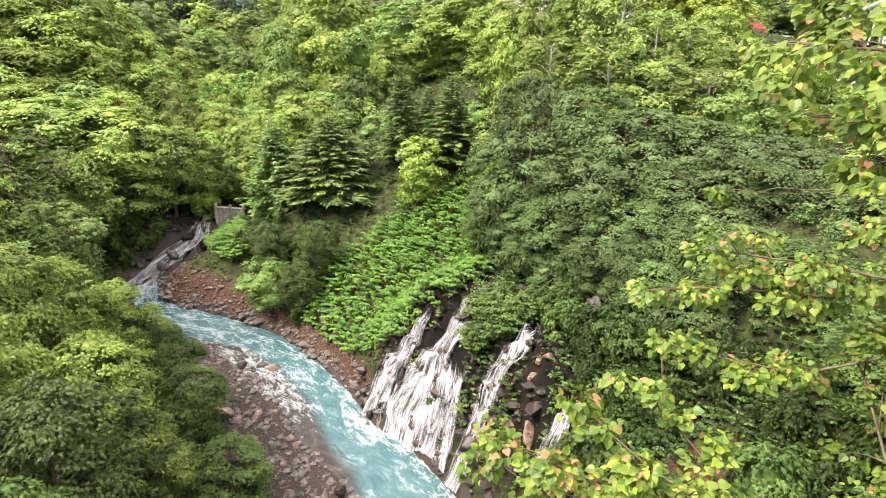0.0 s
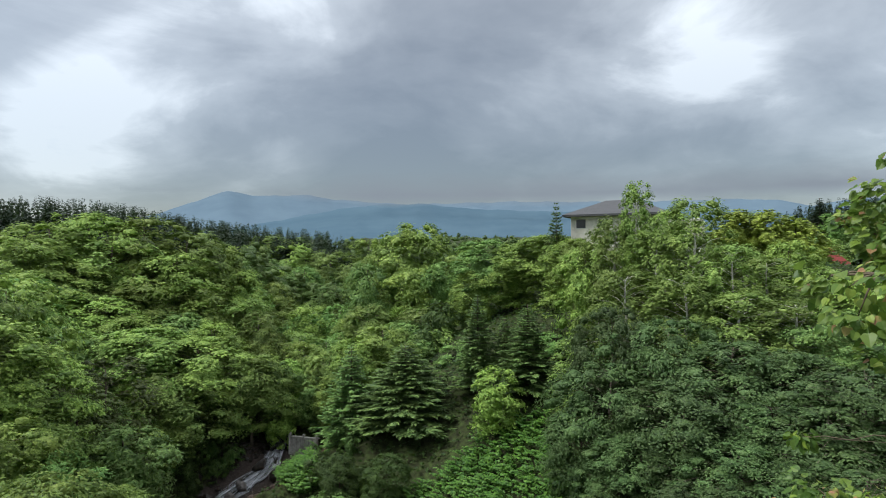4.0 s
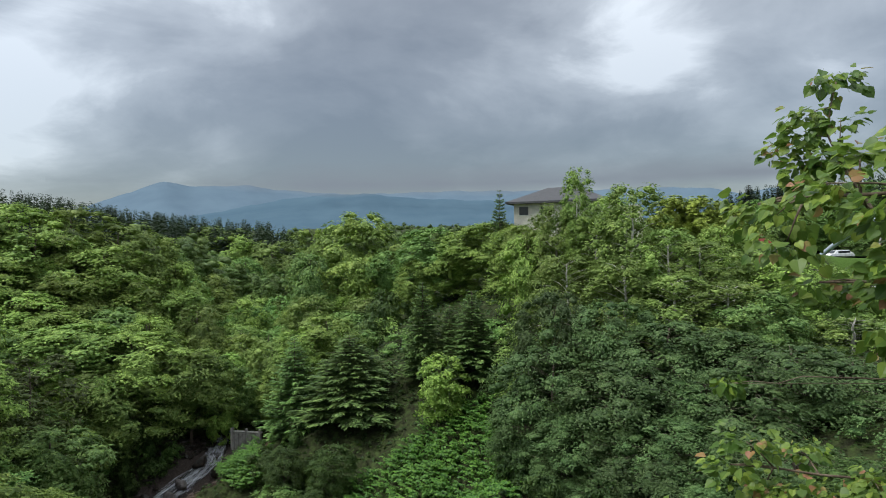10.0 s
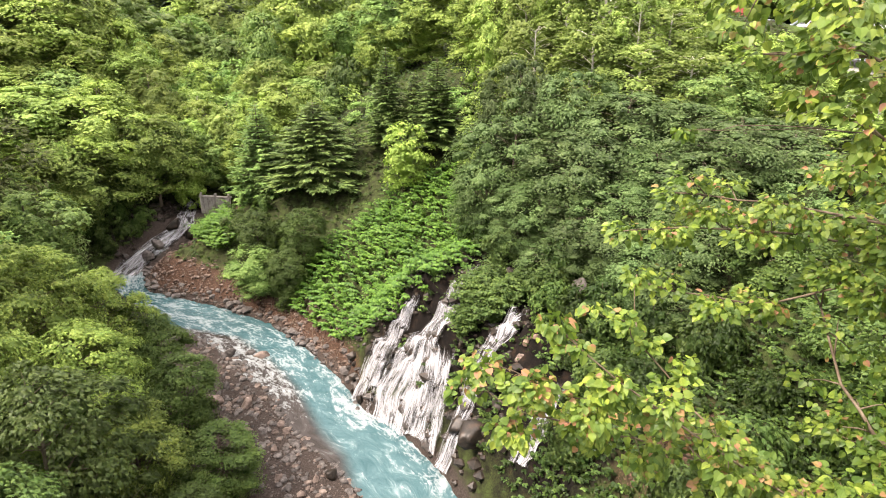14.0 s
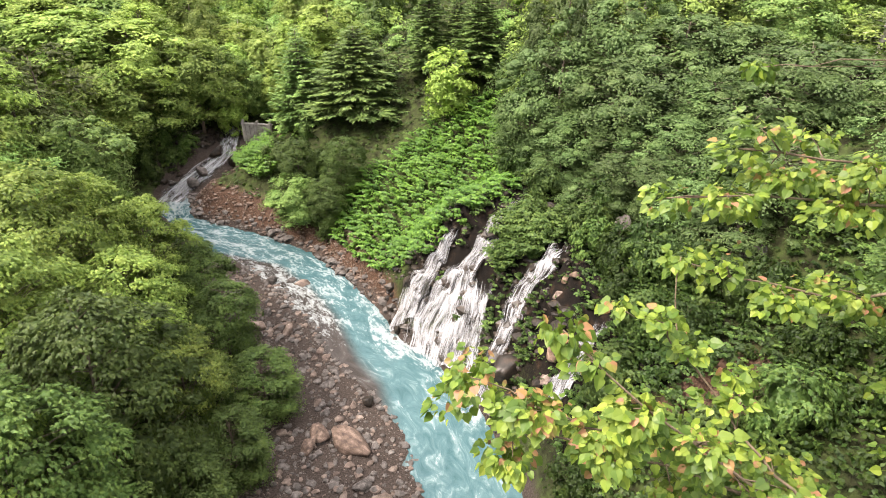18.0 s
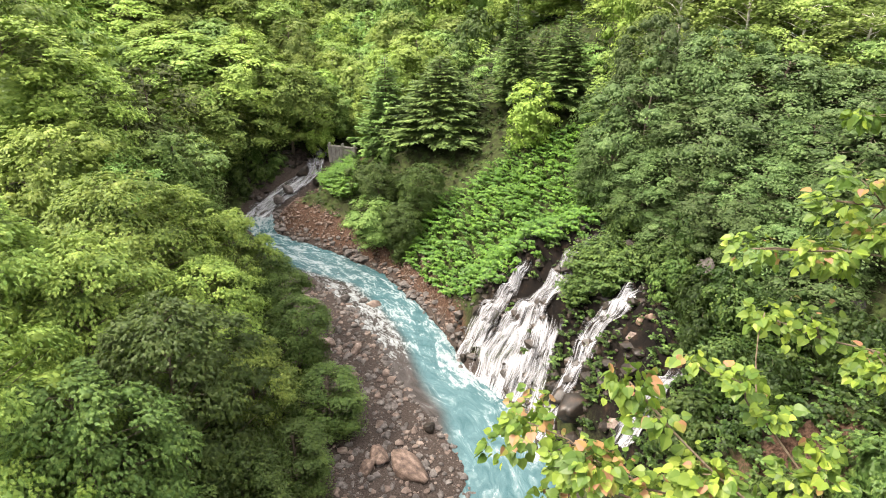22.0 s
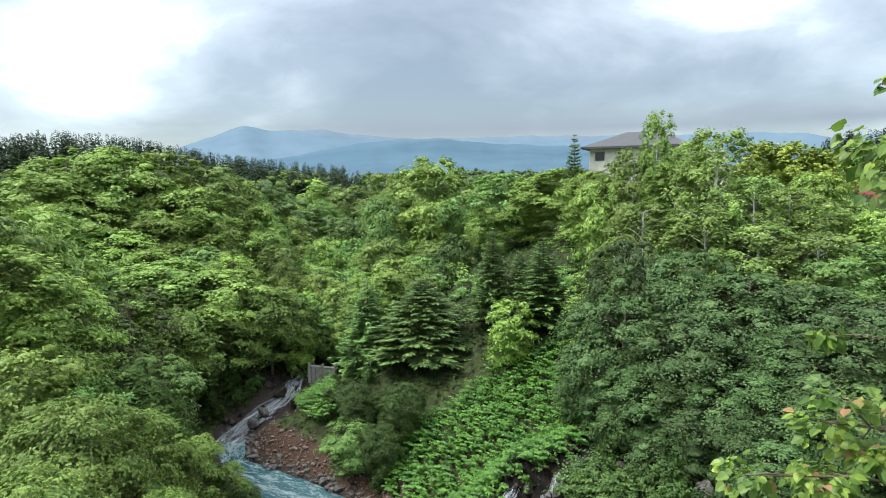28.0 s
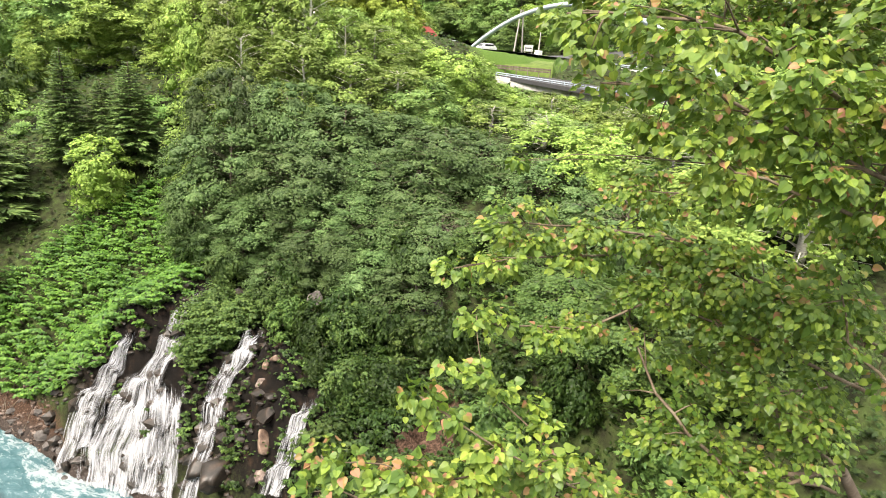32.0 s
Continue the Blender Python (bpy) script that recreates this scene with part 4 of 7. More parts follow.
# crowns over the gravel bank
for row in (
    ("near1", -35.5, -16.8, 40, 10), ("near2", -30.6, -18.4, 43, 8), ("near1", -39.5, -21.5, 31, 9), ("near2", -26.5, -21.0, 46, 7.2), ("near3", -22.9, -25.3, 46, 6.2),
    ("near2", -29.5, -25.0, 36, 7.5), ("near3", -21.5, -29.5, 40, 6), ("near4", -34.5, -27.5, 27, 9), ("near3", -19.0, -36.5, 34, 6.0), ("near3", -23.5, -41, 29, 5.5),
    ("near4", -43, -31, 23, 8), ("near3", -30, -42, 25, 6), ("near2", -26.5, -33, 33, 6.5), ("near4", -38, -41, 22, 7), ("near2", -48, -16, 33, 10), ("near1", -52, -24, 24, 9),
):
    stand(*row)
# crowns hanging over the rock face
for row in (
    ("grey1", 22.5, -18.5, 38, 6.5), ("grey2", 26.0, -20.5, 36, 6.5), ("grey1", 30.0, -22.0, 34, 6.5), ("grey2", 24.0, -15.5, 40, 7),
):
    stand(*row)
# slope beside the viewpoint, towards the road
for row in (
    ("grey2", 36.0, -9.5, 46, 9), ("birch2", 36.5, -6.2, 55, 7), ("birch2", 41.5, -6.5, 50, 8), ("grey2", 42.5, -10.5, 42, 9), ("round1", 47.5, -7.5, 44, 9), ("birch1", 53, -7, 42, 9),
    ("grey1", 50, -13, 34, 9), ("round1", 58, -9, 36, 10), ("birch2", 64, -6, 34, 9), ("near3", 38.5, -17, 34, 7), ("near3", 46, -21, 28, 7), ("near3", 54, -20, 25, 8), ("near3", 62, -18, 24, 8),
    ("spruce", 38.5, 3.6, 126, 6), ("spruce", 33, 2.2, 132, 6), ("spruce", 31.5, 4.4, 140, 6), ("spruce", 29.4, 4.5, 142, 6), ("spruce", 35.0, 4.6, 135, 6), ("spruce", 36.8, 4.4, 138, 7),
):
    stand(*row)
# crowns in front of the lodge
for row in (
    ("birch1", 12.2, 2.6, 72, 6.5), ("birch2", 16.4, 3.3, 70, 6.5), ("birch1", 14.3, 2.5, 68, 7), ("round1", 10.6, 1.6, 76, 7), ("birch2", 18.2, 3.2, 72, 7),
):
    stand(*row)
# wood behind the car park
for row in (
    ("tall2", 31.0, 3.2, 138, 11), ("tall1", 33.5, 3.8, 134, 11), ("tall2", 35.8, 4.0, 132, 11), ("tall2", 38.2, 4.2, 130, 11), ("tall1", 40.6, 4.3, 130, 11), ("tall2", 43.0, 4.6, 128, 11), ("wood2", 32.2, 2.0, 130, 9), ("wood2", 34.8, 2.2, 128, 9), ("wood2", 37.4, 2.4, 126, 9),
):
    stand(*row)
# rim of the right-hand slope, under the road
for row in (
    ("birch1", 33, -2.8, 62, 6), ("birch2", 34.7, -2.2, 64, 6), ("wood3", 36.4, -4.2, 66, 6), ("wood1", 38.5, -5.3, 66, 6), ("birch2", 40.4, -5.2, 64, 5), ("birch1", 42, -5.1, 62, 6), ("wood3", 44, -5.5, 62, 6),
    ("wood1", 46.5, -5.2, 58, 6), ("birch2", 49, -5.3, 56, 7), ("wood1", 52, -5.2, 54, 7), ("wood3", 55.5, -5, 52, 7), ("wood2", 59, -4.5, 50, 8), ("wood1", 63, -4, 48, 8), ("wood3", 68, -3.5, 46, 8),
):
    stand(*row)
for row in (
    ("wood2", 35.4, -5.8, 58, 6), ("wood1", 37.6, -6.6, 58, 6), ("wood2", 39.8, -6.6, 57, 6), ("wood3", 42.6, -6.9, 55, 6), ("wood2", 45.2, -7.2, 53, 6), ("wood1", 48, -7.4, 50, 6), ("grey2", 51, -8, 46, 7), ("wood2", 54.5, -8, 44, 7),
    ("tall2", 37.5, 1.6, 112, 9), ("tall1", 39.5, 2.4, 116, 9), ("tall2", 42.5, 3, 112, 9), ("tall1", 44.5, 3.4, 116, 9), ("tall2", 48.5, 4, 108, 10), ("tall1", 51, 4.4, 106, 10), ("tall2", 54, 4.6, 102, 10), ("tall1", 57.5, 5, 98, 11),
):
    stand(*row)
for row in (
    ("tall1", 57, 2.5, 74, 9), ("tall2", 60.5, 3.5, 70, 9), ("wood1", 62.5, 1, 62, 9), ("tall1", 64.5, 4.5, 66, 9), ("wood3", 66.5, 1, 58, 9), ("tall2", 69, 5, 62, 10), ("wood2", 71, 1.5, 54, 9), ("tall1", 74, 5.5, 56, 10),
):
    stand(*row)
for row in (
    ("wood1", 37.2, -4.55, 70, 5), ("wood2", 39.2, -4.6, 70, 5), ("wood3", 41.2, -4.75, 69, 5), ("wood1", 43.2, -4.9, 67, 5), ("wood2", 45.4, -5.1, 64, 5), ("wood3", 47.6, -4.4, 62, 5), ("wood1", 50, -4.5, 60, 5.5), ("wood2", 52.6, -4.5, 58, 6), ("wood3", 55.4, -4.3, 56, 6),
):
    stand(*row)

# ---------------------------------------------------------------- river, falls, rocks
def along_line(line, n):
    """n points spread evenly along a line of segments."""
    line = np.asarray(line, float)
    s = np.concatenate([[0], np.cumsum(np.linalg.norm(np.diff(line, axis=0), axis=1))])
    w = np.linspace(0, s[-1], n)
    return np.stack([np.interp(w, s, line[:, k]) for k in range(line.shape[1])], 1)


def river():
    right = along_line(BANK_R[0:14], 560)
    left = along_line(BANK_L[0:9], 560)
    nt = 46
    t = np.linspace(-0.03, 1.03, nt)[None, :, None]
    p = right[:, None, :] * (1 - t) + left[:, None, :] * t
    x, y = p[..., 0], p[..., 1]
    across = np.clip(-beside(BANK_R, x, y), 0, 40)
    fall_foot = np.min([np.hypot(x - a, y - b) for a, b in ((-2.8, 41.3), (-1.4, 39.2), (0.6, 37.4), (2.0, 35.0), (3.2, 32.4), (6.2, 27.2))], 0)
    shallow = np.clip((across - np.interp(y, [20, 30, 38, 46, 53, 58], [6.6, 5.6, 3.4, 2.9, 3.0, 6])) / 0.9, 0, 1)
    rapid = np.interp(y, [0, 30, 36, 42, 50, 62, 66, 69, 90], [0.40, 0.36, 0.34, 0.55, 0.68, 0.66, 0.8, 1.0, 1.0])
    rapid = rapid + 0.6 * np.exp(-((fall_foot - 0.2) / 1.3) ** 2) + shallow * np.interp(y, [34, 39, 42, 50, 53, 57], [-0.5, -0.2, 0.12, 0.16, 0.0, -0.2])
    rough = np.clip(rapid, 0.2, 1.3)
    z = bed_level(y) + 0.02 + rough * (0.07 * np.sin(x * 3.1 + y * 2.2) * np.sin(y * 1.7 - x) + 0.05 * np.sin(x * 7.3 - y * 4.1) + 0.04 * np.sin(y * 9.1 + x * 2))
    z = z + np.where(y > 68, 0.25 * np.sin(x * 2.3) * np.sin(y * 2.9), 0)
    n = 560
    idx = np.arange(n * nt).reshape(n, nt)
    f = np.stack([idx[:-1, :-1], idx[1:, :-1], idx[1:, 1:], idx[:-1, 1:]], -1).reshape(-1, 4)
    me = mesh_of("river", np.stack([x, y, z], -1).reshape(-1, 3), f.tolist(), WATER, True)
    me.attributes.new("shallow", "FLOAT", "POINT").data.foreach_set("value", (shallow * (y < 60)).ravel().astype(np.float32))
    me.attributes.new("rapid", "FLOAT", "POINT").data.foreach_set("value", rapid.ravel().astype(np.float32))
    s = np.concatenate([[0], np.cumsum(np.linalg.norm(np.diff((right + left) / 2, axis=0), axis=1))])
    uv = np.stack([np.repeat(s[:, None], nt, 1), across], -1).reshape(-1, 2)
    layer = me.uv_layers.new(name="flow")
    loops = np.zeros(len(me.loops), dtype=np.int32)
    me.loops.foreach_get("vertex_index", loops)
    layer.data.foreach_set("uv", uv[loops].ravel().astype(np.float32))
    tagged(new("water", me), "milky turquoise river with white rapids", "river", kind="structure")


river()

RUSH = np.random.default_rng(77)


def water_part(name, ob, verts, faces, uvs, veil):
    me = mesh_of(name, verts, faces, FALLS, True)
    layer = me.uv_layers.new(name="fall")
    loops = np.zeros(len(me.loops), dtype=np.int32)
    me.loops.foreach_get("vertex_index", loops)
    layer.data.foreach_set("uv", np.array(uvs)[loops].ravel().astype(np.float32))
    me.attributes.new("veil", "FLOAT", "POINT").data.foreach_set("value", np.array(veil, dtype=np.float32))
    part(name, me, ob)


def fall(label, left, right, strands, name="waterfall", width=(0.02, 0.07)):
    """A waterfall: thin veils of white water and single strands that run down the rock between two edge lines (plan positions, top to foot)."""
    n, m = 44, 22
    a, b = along_line(left, n), along_line(right, n)
    ob = thing(name, label, "waterfall", group="waterfalls")
    s = np.linspace(0, 1, n)
    broad = np.linalg.norm(b - a, axis=1).mean()

    def surface_line(p, lift):
        z = land(p[:, 0], p[:, 1])
        z = np.minimum.accumulate(z + 0.12 * np.exp(-s * 3))
        return np.stack([p[:, 0] - 0.75 * lift, p[:, 1] - 0.66 * lift, z + lift * 0.7], 1)

    for k in range(3):
        u = np.linspace(-0.14, 1.14, m) + 0.02 * k
        rows = []
        for j, w in enumerate(u):
            bend = 0.03 * np.sin(s * 9 + j * 0.8 + k * 2)
            ww = (w + bend)[:, None]
            rows.append(surface_line(a * (1 - ww) + b * ww, 0.10 + 0.09 * k + 0.07 * np.sin(j * 1.9 + s * 7 + k)))
        grid = np.stack(rows, 1)
        down = np.concatenate([[0], np.cumsum(np.linalg.norm(np.diff(grid[:, m // 2], axis=0), axis=1))])
        uvs = [(j / (m - 1) * broad + 7.3 * k, down[i] + 3.1 * k) for i in range(n) for j in range(m)]
        veil = [min(1.0, 7 * min(j, m - 1 - j) / m, 0.4 + i / 5.0) for i in range(n) for j in range(m)]
        faces = [(i * m + j, i * m + j + 1, (i + 1) * m + j + 1, (i + 1) * m + j) for i in range(n - 1) for j in range(m - 1)]
        water_part("veil", ob, grid.reshape(-1, 3), faces, uvs, veil)
    for k in range(int(strands * 2.4)):
        wide = RUSH.uniform(*width)
        s0, s1 = (0, n) if k % 3 == 0 else sorted(RUSH.integers(0, n, 2))
        if s1 - s0 < 9:
            s0, s1 = max(0, s0 - 6), min(n, s0 + 9)
        u = np.clip(RUSH.uniform(0, 1) + np.cumsum(RUSH.normal(0, 0.014, n)) + 0.035 * np.sin(s * 17 + k), -0.03, 1.03)[:, None]
        c = surface_line(a * (1 - u) + b * u, RUSH.uniform(0.2, 0.4))[s0:s1]
        side = unit(np.cross(np.gradient(c, axis=0), (-0.6, -0.53, 0.6)))
        w = wide * (0.6 + 0.6 * s[s0:s1]) * (1 + 0.3 * np.sin(s[s0:s1] * 23 + k))
        w = w * np.clip(np.minimum(np.arange(s1 - s0) + 0.4, (s1 - s0) - np.arange(s1 - s0)) / 4.0, 0.05, 1)
        bulge = c + np.array([-0.6, -0.53, 0.6]) * (w * 0.22)[:, None]
        verts, faces, uvs, veil = [], [], [], []
        for i in range(len(c)):
            verts += [c[i] - side[i] * w[i] / 2, bulge[i], c[i] + side[i] * w[i] / 2]
            uvs += [(k * 0.37, s[s0 + i] * 9), (k * 0.37 + w[i] * 0.5, s[s0 + i] * 9), (k * 0.37 + w[i], s[s0 + i] * 9)]
            veil += [0.0, 1.15, 0.0]
        for i in range(len(c) - 1):
            o = 3 * i
            faces += [(o, o + 1, o + 4, o + 3), (o + 1, o + 2, o + 5, o + 4)]
        water_part("strand", ob, verts, faces, uvs, veil)


fall("white waterfall spilling over dark rock beside the knotweed", [(2.09, 42.01), (0.31, 41.98), (-1.50, 42.59), (-3.14, 41.78)], [(2.75, 41.71), (1.81, 41.24), (0.54, 40.61), (-0.76, 40.20)], 22)
fall("broad white waterfall fanning out over dark rock", [(6.58, 40.94), (4.97, 40.46), (3.82, 40.05), (1.18, 40.38), (-0.99, 40.53), (-1.64, 39.22)], [(7.18, 41.05), (5.94, 40.13), (5.09, 38.90), (3.78, 38.68), (3.17, 37.55), (1.62, 36.11)], 40)
fall("thin white curtain of water over black wet rock", [(3.39, 38.66), (2.80, 37.61), (1.21, 36.71)], [(4.66, 36.95), (4.06, 35.38), (2.95, 33.79)], 24)
fall("narrow white waterfall in a cleft between leafy rocks", [(8.23, 34.96), (6.99, 35.35), (5.82, 35.24), (5.06, 33.98), (2.94, 33.16)], [(9.79, 35.34), (8.39, 33.65), (7.07, 34.14), (6.25, 33.51), (3.63, 32.01)], 26)
fall("small white waterfall beside ferns", [(9.71, 28.40), (8.87, 28.35), (8.27, 28.05), (6.89, 27.91)], [(10.29, 27.76), (9.57, 27.58), (8.92, 27.15), (7.52, 26.38)], 14)
fall("white cascade tumbling between boulders above the turquoise pool", [(-26.2, 82.5), (-25.7, 76.0), (-28.2, 73.3), (-30.3, 71.4), (-32.0, 69.4), (-32.0, 67.0)], [(-24.3, 82.5), (-23.6, 75.7), (-26.0, 72.7), (-28.2, 70.6), (-29.3, 68.7), (-28.4, 66.5)], 40, name="cascade", width=(0.1, 0.3))


def rock_shape(seed, rough=0.28, squash=0.7, level=2, flat_at=0.66, hard=0.8):
    bm = bmesh.new()
    bmesh.ops.create_icosphere(bm, subdivisions=level, radius=1.0)
    off = Vector((seed * 7.3, seed * 3.1, seed * 5.7))
    for v in bm.verts:
        d = v.co.normalized()
        r = 1 + rough * noise.noise(d * 1.3 + off) * 1.6 + rough * 0.6 * noise.noise(d * 3.4 + off) + rough * 0.25 * noise.noise(d * 8.0 + off)
        q = d * r
        for cut in range(8):
            nrm = Vector((math.sin(seed * 3 + cut * 2.1), math.cos(seed * 5 + cut * 1.7), math.sin(seed + cut * 2.9))).normalized()
            over = q.dot(nrm) - flat_at
            if over > 0:
                q -= nrm * over * hard
        v.co = (q.x, q.y, q.z * squash)
    me = bpy.data.meshes.new("boulder")
    bm.to_mesh(me)
    bm.free()
    return me


def boulder(x, y, size, mat, label, seed, dz=0.0, stretch=(1, 1, 1), cracked=False):
    me = rock_shape(seed, 0.34, level=3, flat_at=0.5, hard=0.97) if cracked else rock_shape(seed, level=3)
    me.materials.append(mat)
    me.polygons.foreach_set("use_smooth", [not cracked] * len(me.polygons))
    ob = tagged(new("boulder", me), label, "rock", "boulders of the river")
    ob.matrix_basis = Matrix.Translation((x, y, float(land(x, y)) + size * 0.25 + dz)) @ Euler((0.1 * seed, 0.05, seed * 1.9)).to_matrix().to_4x4() @ Matrix.Diagonal((size * stretch[0], size * stretch[1], size * stretch[2], 1))


boulder(-11.4, 49.3, 0.75, ROCK_PALE, "pinkish boulder standing in the white rapids", 1, 0.25)
boulder(-12.6, 49.9, 0.55, ROCK_GREY, "grey boulder in the white rapids", 2, 0.2)
boulder(-5.1, 28.7, 1.15, ROCK_RED, "large flat brown boulder at the gravel bank's edge", 3, 0.0, (1.35, 0.8, 0.7))
boulder(-7.1, 29.6, 0.8, ROCK_RED, "rounded brown boulder on the gravel bank", 4)
boulder(-4.0, 25.5, 0.6, ROCK_GREY, "grey boulder in shallow water", 5)
boulder(-7.7, 28.5, 0.6, ROCK_RED, "reddish boulder on the gravel bank", 6)
boulder(-4.2, 32.8, 0.5, ROCK_WET, "dark wet boulder at the water's edge", 7, 0.1)
boulder(-13.7, 41.9, 0.7, ROCK_PALE, "pale flat boulder on the gravel bank", 8)
boulder(-11.3, 41.5, 0.65, ROCK_PALE, "pale pinkish boulder on the gravel bank", 9)
boulder(-28.2, 71.2, 0.8, ROCK_GREY, "grey boulder below the white cascade", 10, 0.3)
boulder(-27.2, 72.4, 0.85, ROCK_GREY, "large dark grey boulder beside the white cascade", 11, 0.3)
boulder(-25.9, 75.2, 0.9, ROCK_WET, "dark wet boulder splitting the cascade", 12, 0.4)
boulder(-23.8, 73.9, 0.8, ROCK_WET, "dark wet boulder at the top of the scree", 13, 0.3)
boulder(-13.5, 44.2, 0.45, ROCK_GREY, "grey boulder at the edge of the rapids", 14, 0.1)
boulder(-14.3, 49.6, 0.5, ROCK_GREY, "grey boulder in the rapids", 15, 0.2)
boulder(-2.4, 41.0, 0.45, ROCK_WET, "dark wet rock at the foot of the waterfall", 16, 0.1)
boulder(8.8, 32.7, 0.38, ROCK_TAN, "pale pinkish rock beside the narrow waterfall", 17, 0.0, (1.0, 0.9, 0.9))
boulder(8.4, 32.1, 0.45, ROCK_PALE, "pale rock lying beside the narrow waterfall", 18, 0.0, (1.1, 0.8, 0.8))
boulder(9.1, 31.8, 0.34, ROCK_TAN, "small tan rock beside the narrow waterfall", 30, 0.0)
boulder(8.6, 30.9, 0.5, ROCK_WET, "dark wet rock beside the narrow waterfall", 31, 0.0, (1.2, 0.9, 0.9))
boulder(7.7, 29.5, 0.75, ROCK_TAN, "broad tan rock ledge below the falls", 22, -0.1, (1.3, 1.0, 0.7))
boulder(7.2, 28.7, 0.6, ROCK_PALE, "pale washed rock at the foot of a small fall", 32, -0.1, (1.1, 0.9, 0.7))
boulder(8.1, 30.2, 0.9, ROCK_WET, "dark mossy rock between tan ledges", 27, 0.1, (1.1, 0.9, 0.9), True)
boulder(12.3, 34.2, 0.95, ROCK_GREY, "pale cracked rock face under overhanging leaves", 20, 0.2, (0.8, 0.8, 1.5), True)
boulder(12.5, 33.4, 0.9, ROCK_GREY, "grey cracked rock face under overhanging leaves", 21, 0.3, (0.8, 0.9, 1.4), True)
boulder(12.9, 32.7, 0.85, ROCK_PALE, "pale cracked rock ledge among leaves", 26, -0.1, (0.8, 0.9, 1.5), True)
boulder(12.1, 33.0, 0.7, ROCK_PALE, "pale angular rock below the cracked face", 28, -0.5, (0.9, 0.8, 1.2), True)
# Bulging rock in place of a hollow; the hollow's shade is in its dark colour.
boulder(17.6, 28.4, 1.3, ROCK_WET, "wet rock coloured dark for the shade of a hollow in the cliff", 29, -0.6, (1.0, 1.0, 1.4), True)
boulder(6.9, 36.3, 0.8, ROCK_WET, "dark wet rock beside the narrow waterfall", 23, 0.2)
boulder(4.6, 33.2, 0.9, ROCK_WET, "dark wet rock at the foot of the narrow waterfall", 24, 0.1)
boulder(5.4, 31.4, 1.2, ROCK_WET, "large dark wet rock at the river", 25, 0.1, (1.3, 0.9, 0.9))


def rock_litter(name, label, spots, mat, seed):
    """Many loose stones in one mesh."""
    rng = np.random.default_rng(seed)
    shapes = []
    for k in range(5):
        me = rock_shape(seed * 10 + k, 0.35, 0.62, 1)
        shapes.append((np.array([v.co[:] for v in me.vertices]), [tuple(p.vertices) for p in me.polygons]))
        bpy.data.meshes.remove(me)
    verts, faces, count = [], [], 0
    for x, y, size in spots:
        v, f = shapes[rng.integers(5)]
        a = rng.uniform(0, 6.28)
        st = rng.uniform(0.7, 1.3, 3) * size
        w = v * st
        w = np.stack([w[:, 0] * math.cos(a) - w[:, 1] * math.sin(a), w[:, 0] * math.sin(a) + w[:, 1] * math.cos(a), w[:, 2]], 1) + (x, y, float(land(x, y)) + size * 0.15)
        verts.append(w)
        faces += [tuple(i + count for i in face) for face in f]
        count += len(v)
    me = mesh_of(name, np.concatenate(verts), faces, mat)
    tagged(new(name, me), label, "stones", kind="stuff")


def by_bank(rng, n, y0, y1, d0, d1, size, power=2.5):
    """Random places along the right bank between two distances from the water."""
    line = along_line(BANK_R, 1500)
    line = line[(line[:, 1] > y0) & (line[:, 1] < y1)]
    out = []
    for k in range(n):
        p = line[rng.integers(len(line))]
        d = rng.uniform(d0, d1)
        q = p + d * np.array([0.75, 0.66]) + rng.normal(0, 0.3, 2)
        out.append((q[0], q[1], size[0] + (size[1] - size[0]) * rng.uniform() ** power))
    return out


LR = np.random.default_rng(9)
rock_litter("scree_stones", "loose rust-brown stones of the eroded bank", by_bank(LR, 2600, 44, 73, 0.0, 3.6, (0.04, 0.34), 4.0), ROCK_RED, 1)
rock_litter("bank_stones", "grey stones along the water's edge", by_bank(LR, 420, 40, 71, -0.6, 0.9, (0.10, 0.6)), ROCK_GREY, 2)
rock_litter("pale_stones", "pale pinkish stones in the eroded bank", by_bank(LR, 380, 44, 72, 0.0, 2.6, (0.05, 0.28), 3.0), ROCK_PALE, 3)
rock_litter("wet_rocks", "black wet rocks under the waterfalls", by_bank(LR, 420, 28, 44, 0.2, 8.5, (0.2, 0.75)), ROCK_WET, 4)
bar = []
while len(bar) < 3800:
    yy = LR.uniform(20, 56)
    left_edge = np.interp(yy, BANK_L[1:8, 1], BANK_L[1:8, 0])
    xx = left_edge + LR.uniform(0, 12)
    w = -float(beside(BANK_R, xx, yy))
    if w > np.interp(yy, [20, 30, 38, 46, 56], [6.5, 4.8, 4.8, 4.2, 4.5]):
        bar.append((xx, yy, 0.05 + 0.33 * LR.uniform() ** 4))
rock_litter("gravel_stones", "grey-brown stones of the gravel bank", bar[:2700], ROCK_GREY, 5)
rock_litter("gravel_stones_pink", "pinkish brown stones of the gravel bank", bar[2700:], ROCK_PALE, 6)
rapids = []
while len(rapids) < 110:
    yy = LR.uniform(36, 55)
    xx = np.interp(yy, BANK_R[5:10, 1], BANK_R[5:10, 0]) - LR.uniform(3.5, 8)
    rapids.append((xx, yy, LR.uniform(0.15, 0.45)))
rock_litter("rapids_stones", "wet stones breaking the shallow rapids", rapids, ROCK_GREY, 7)


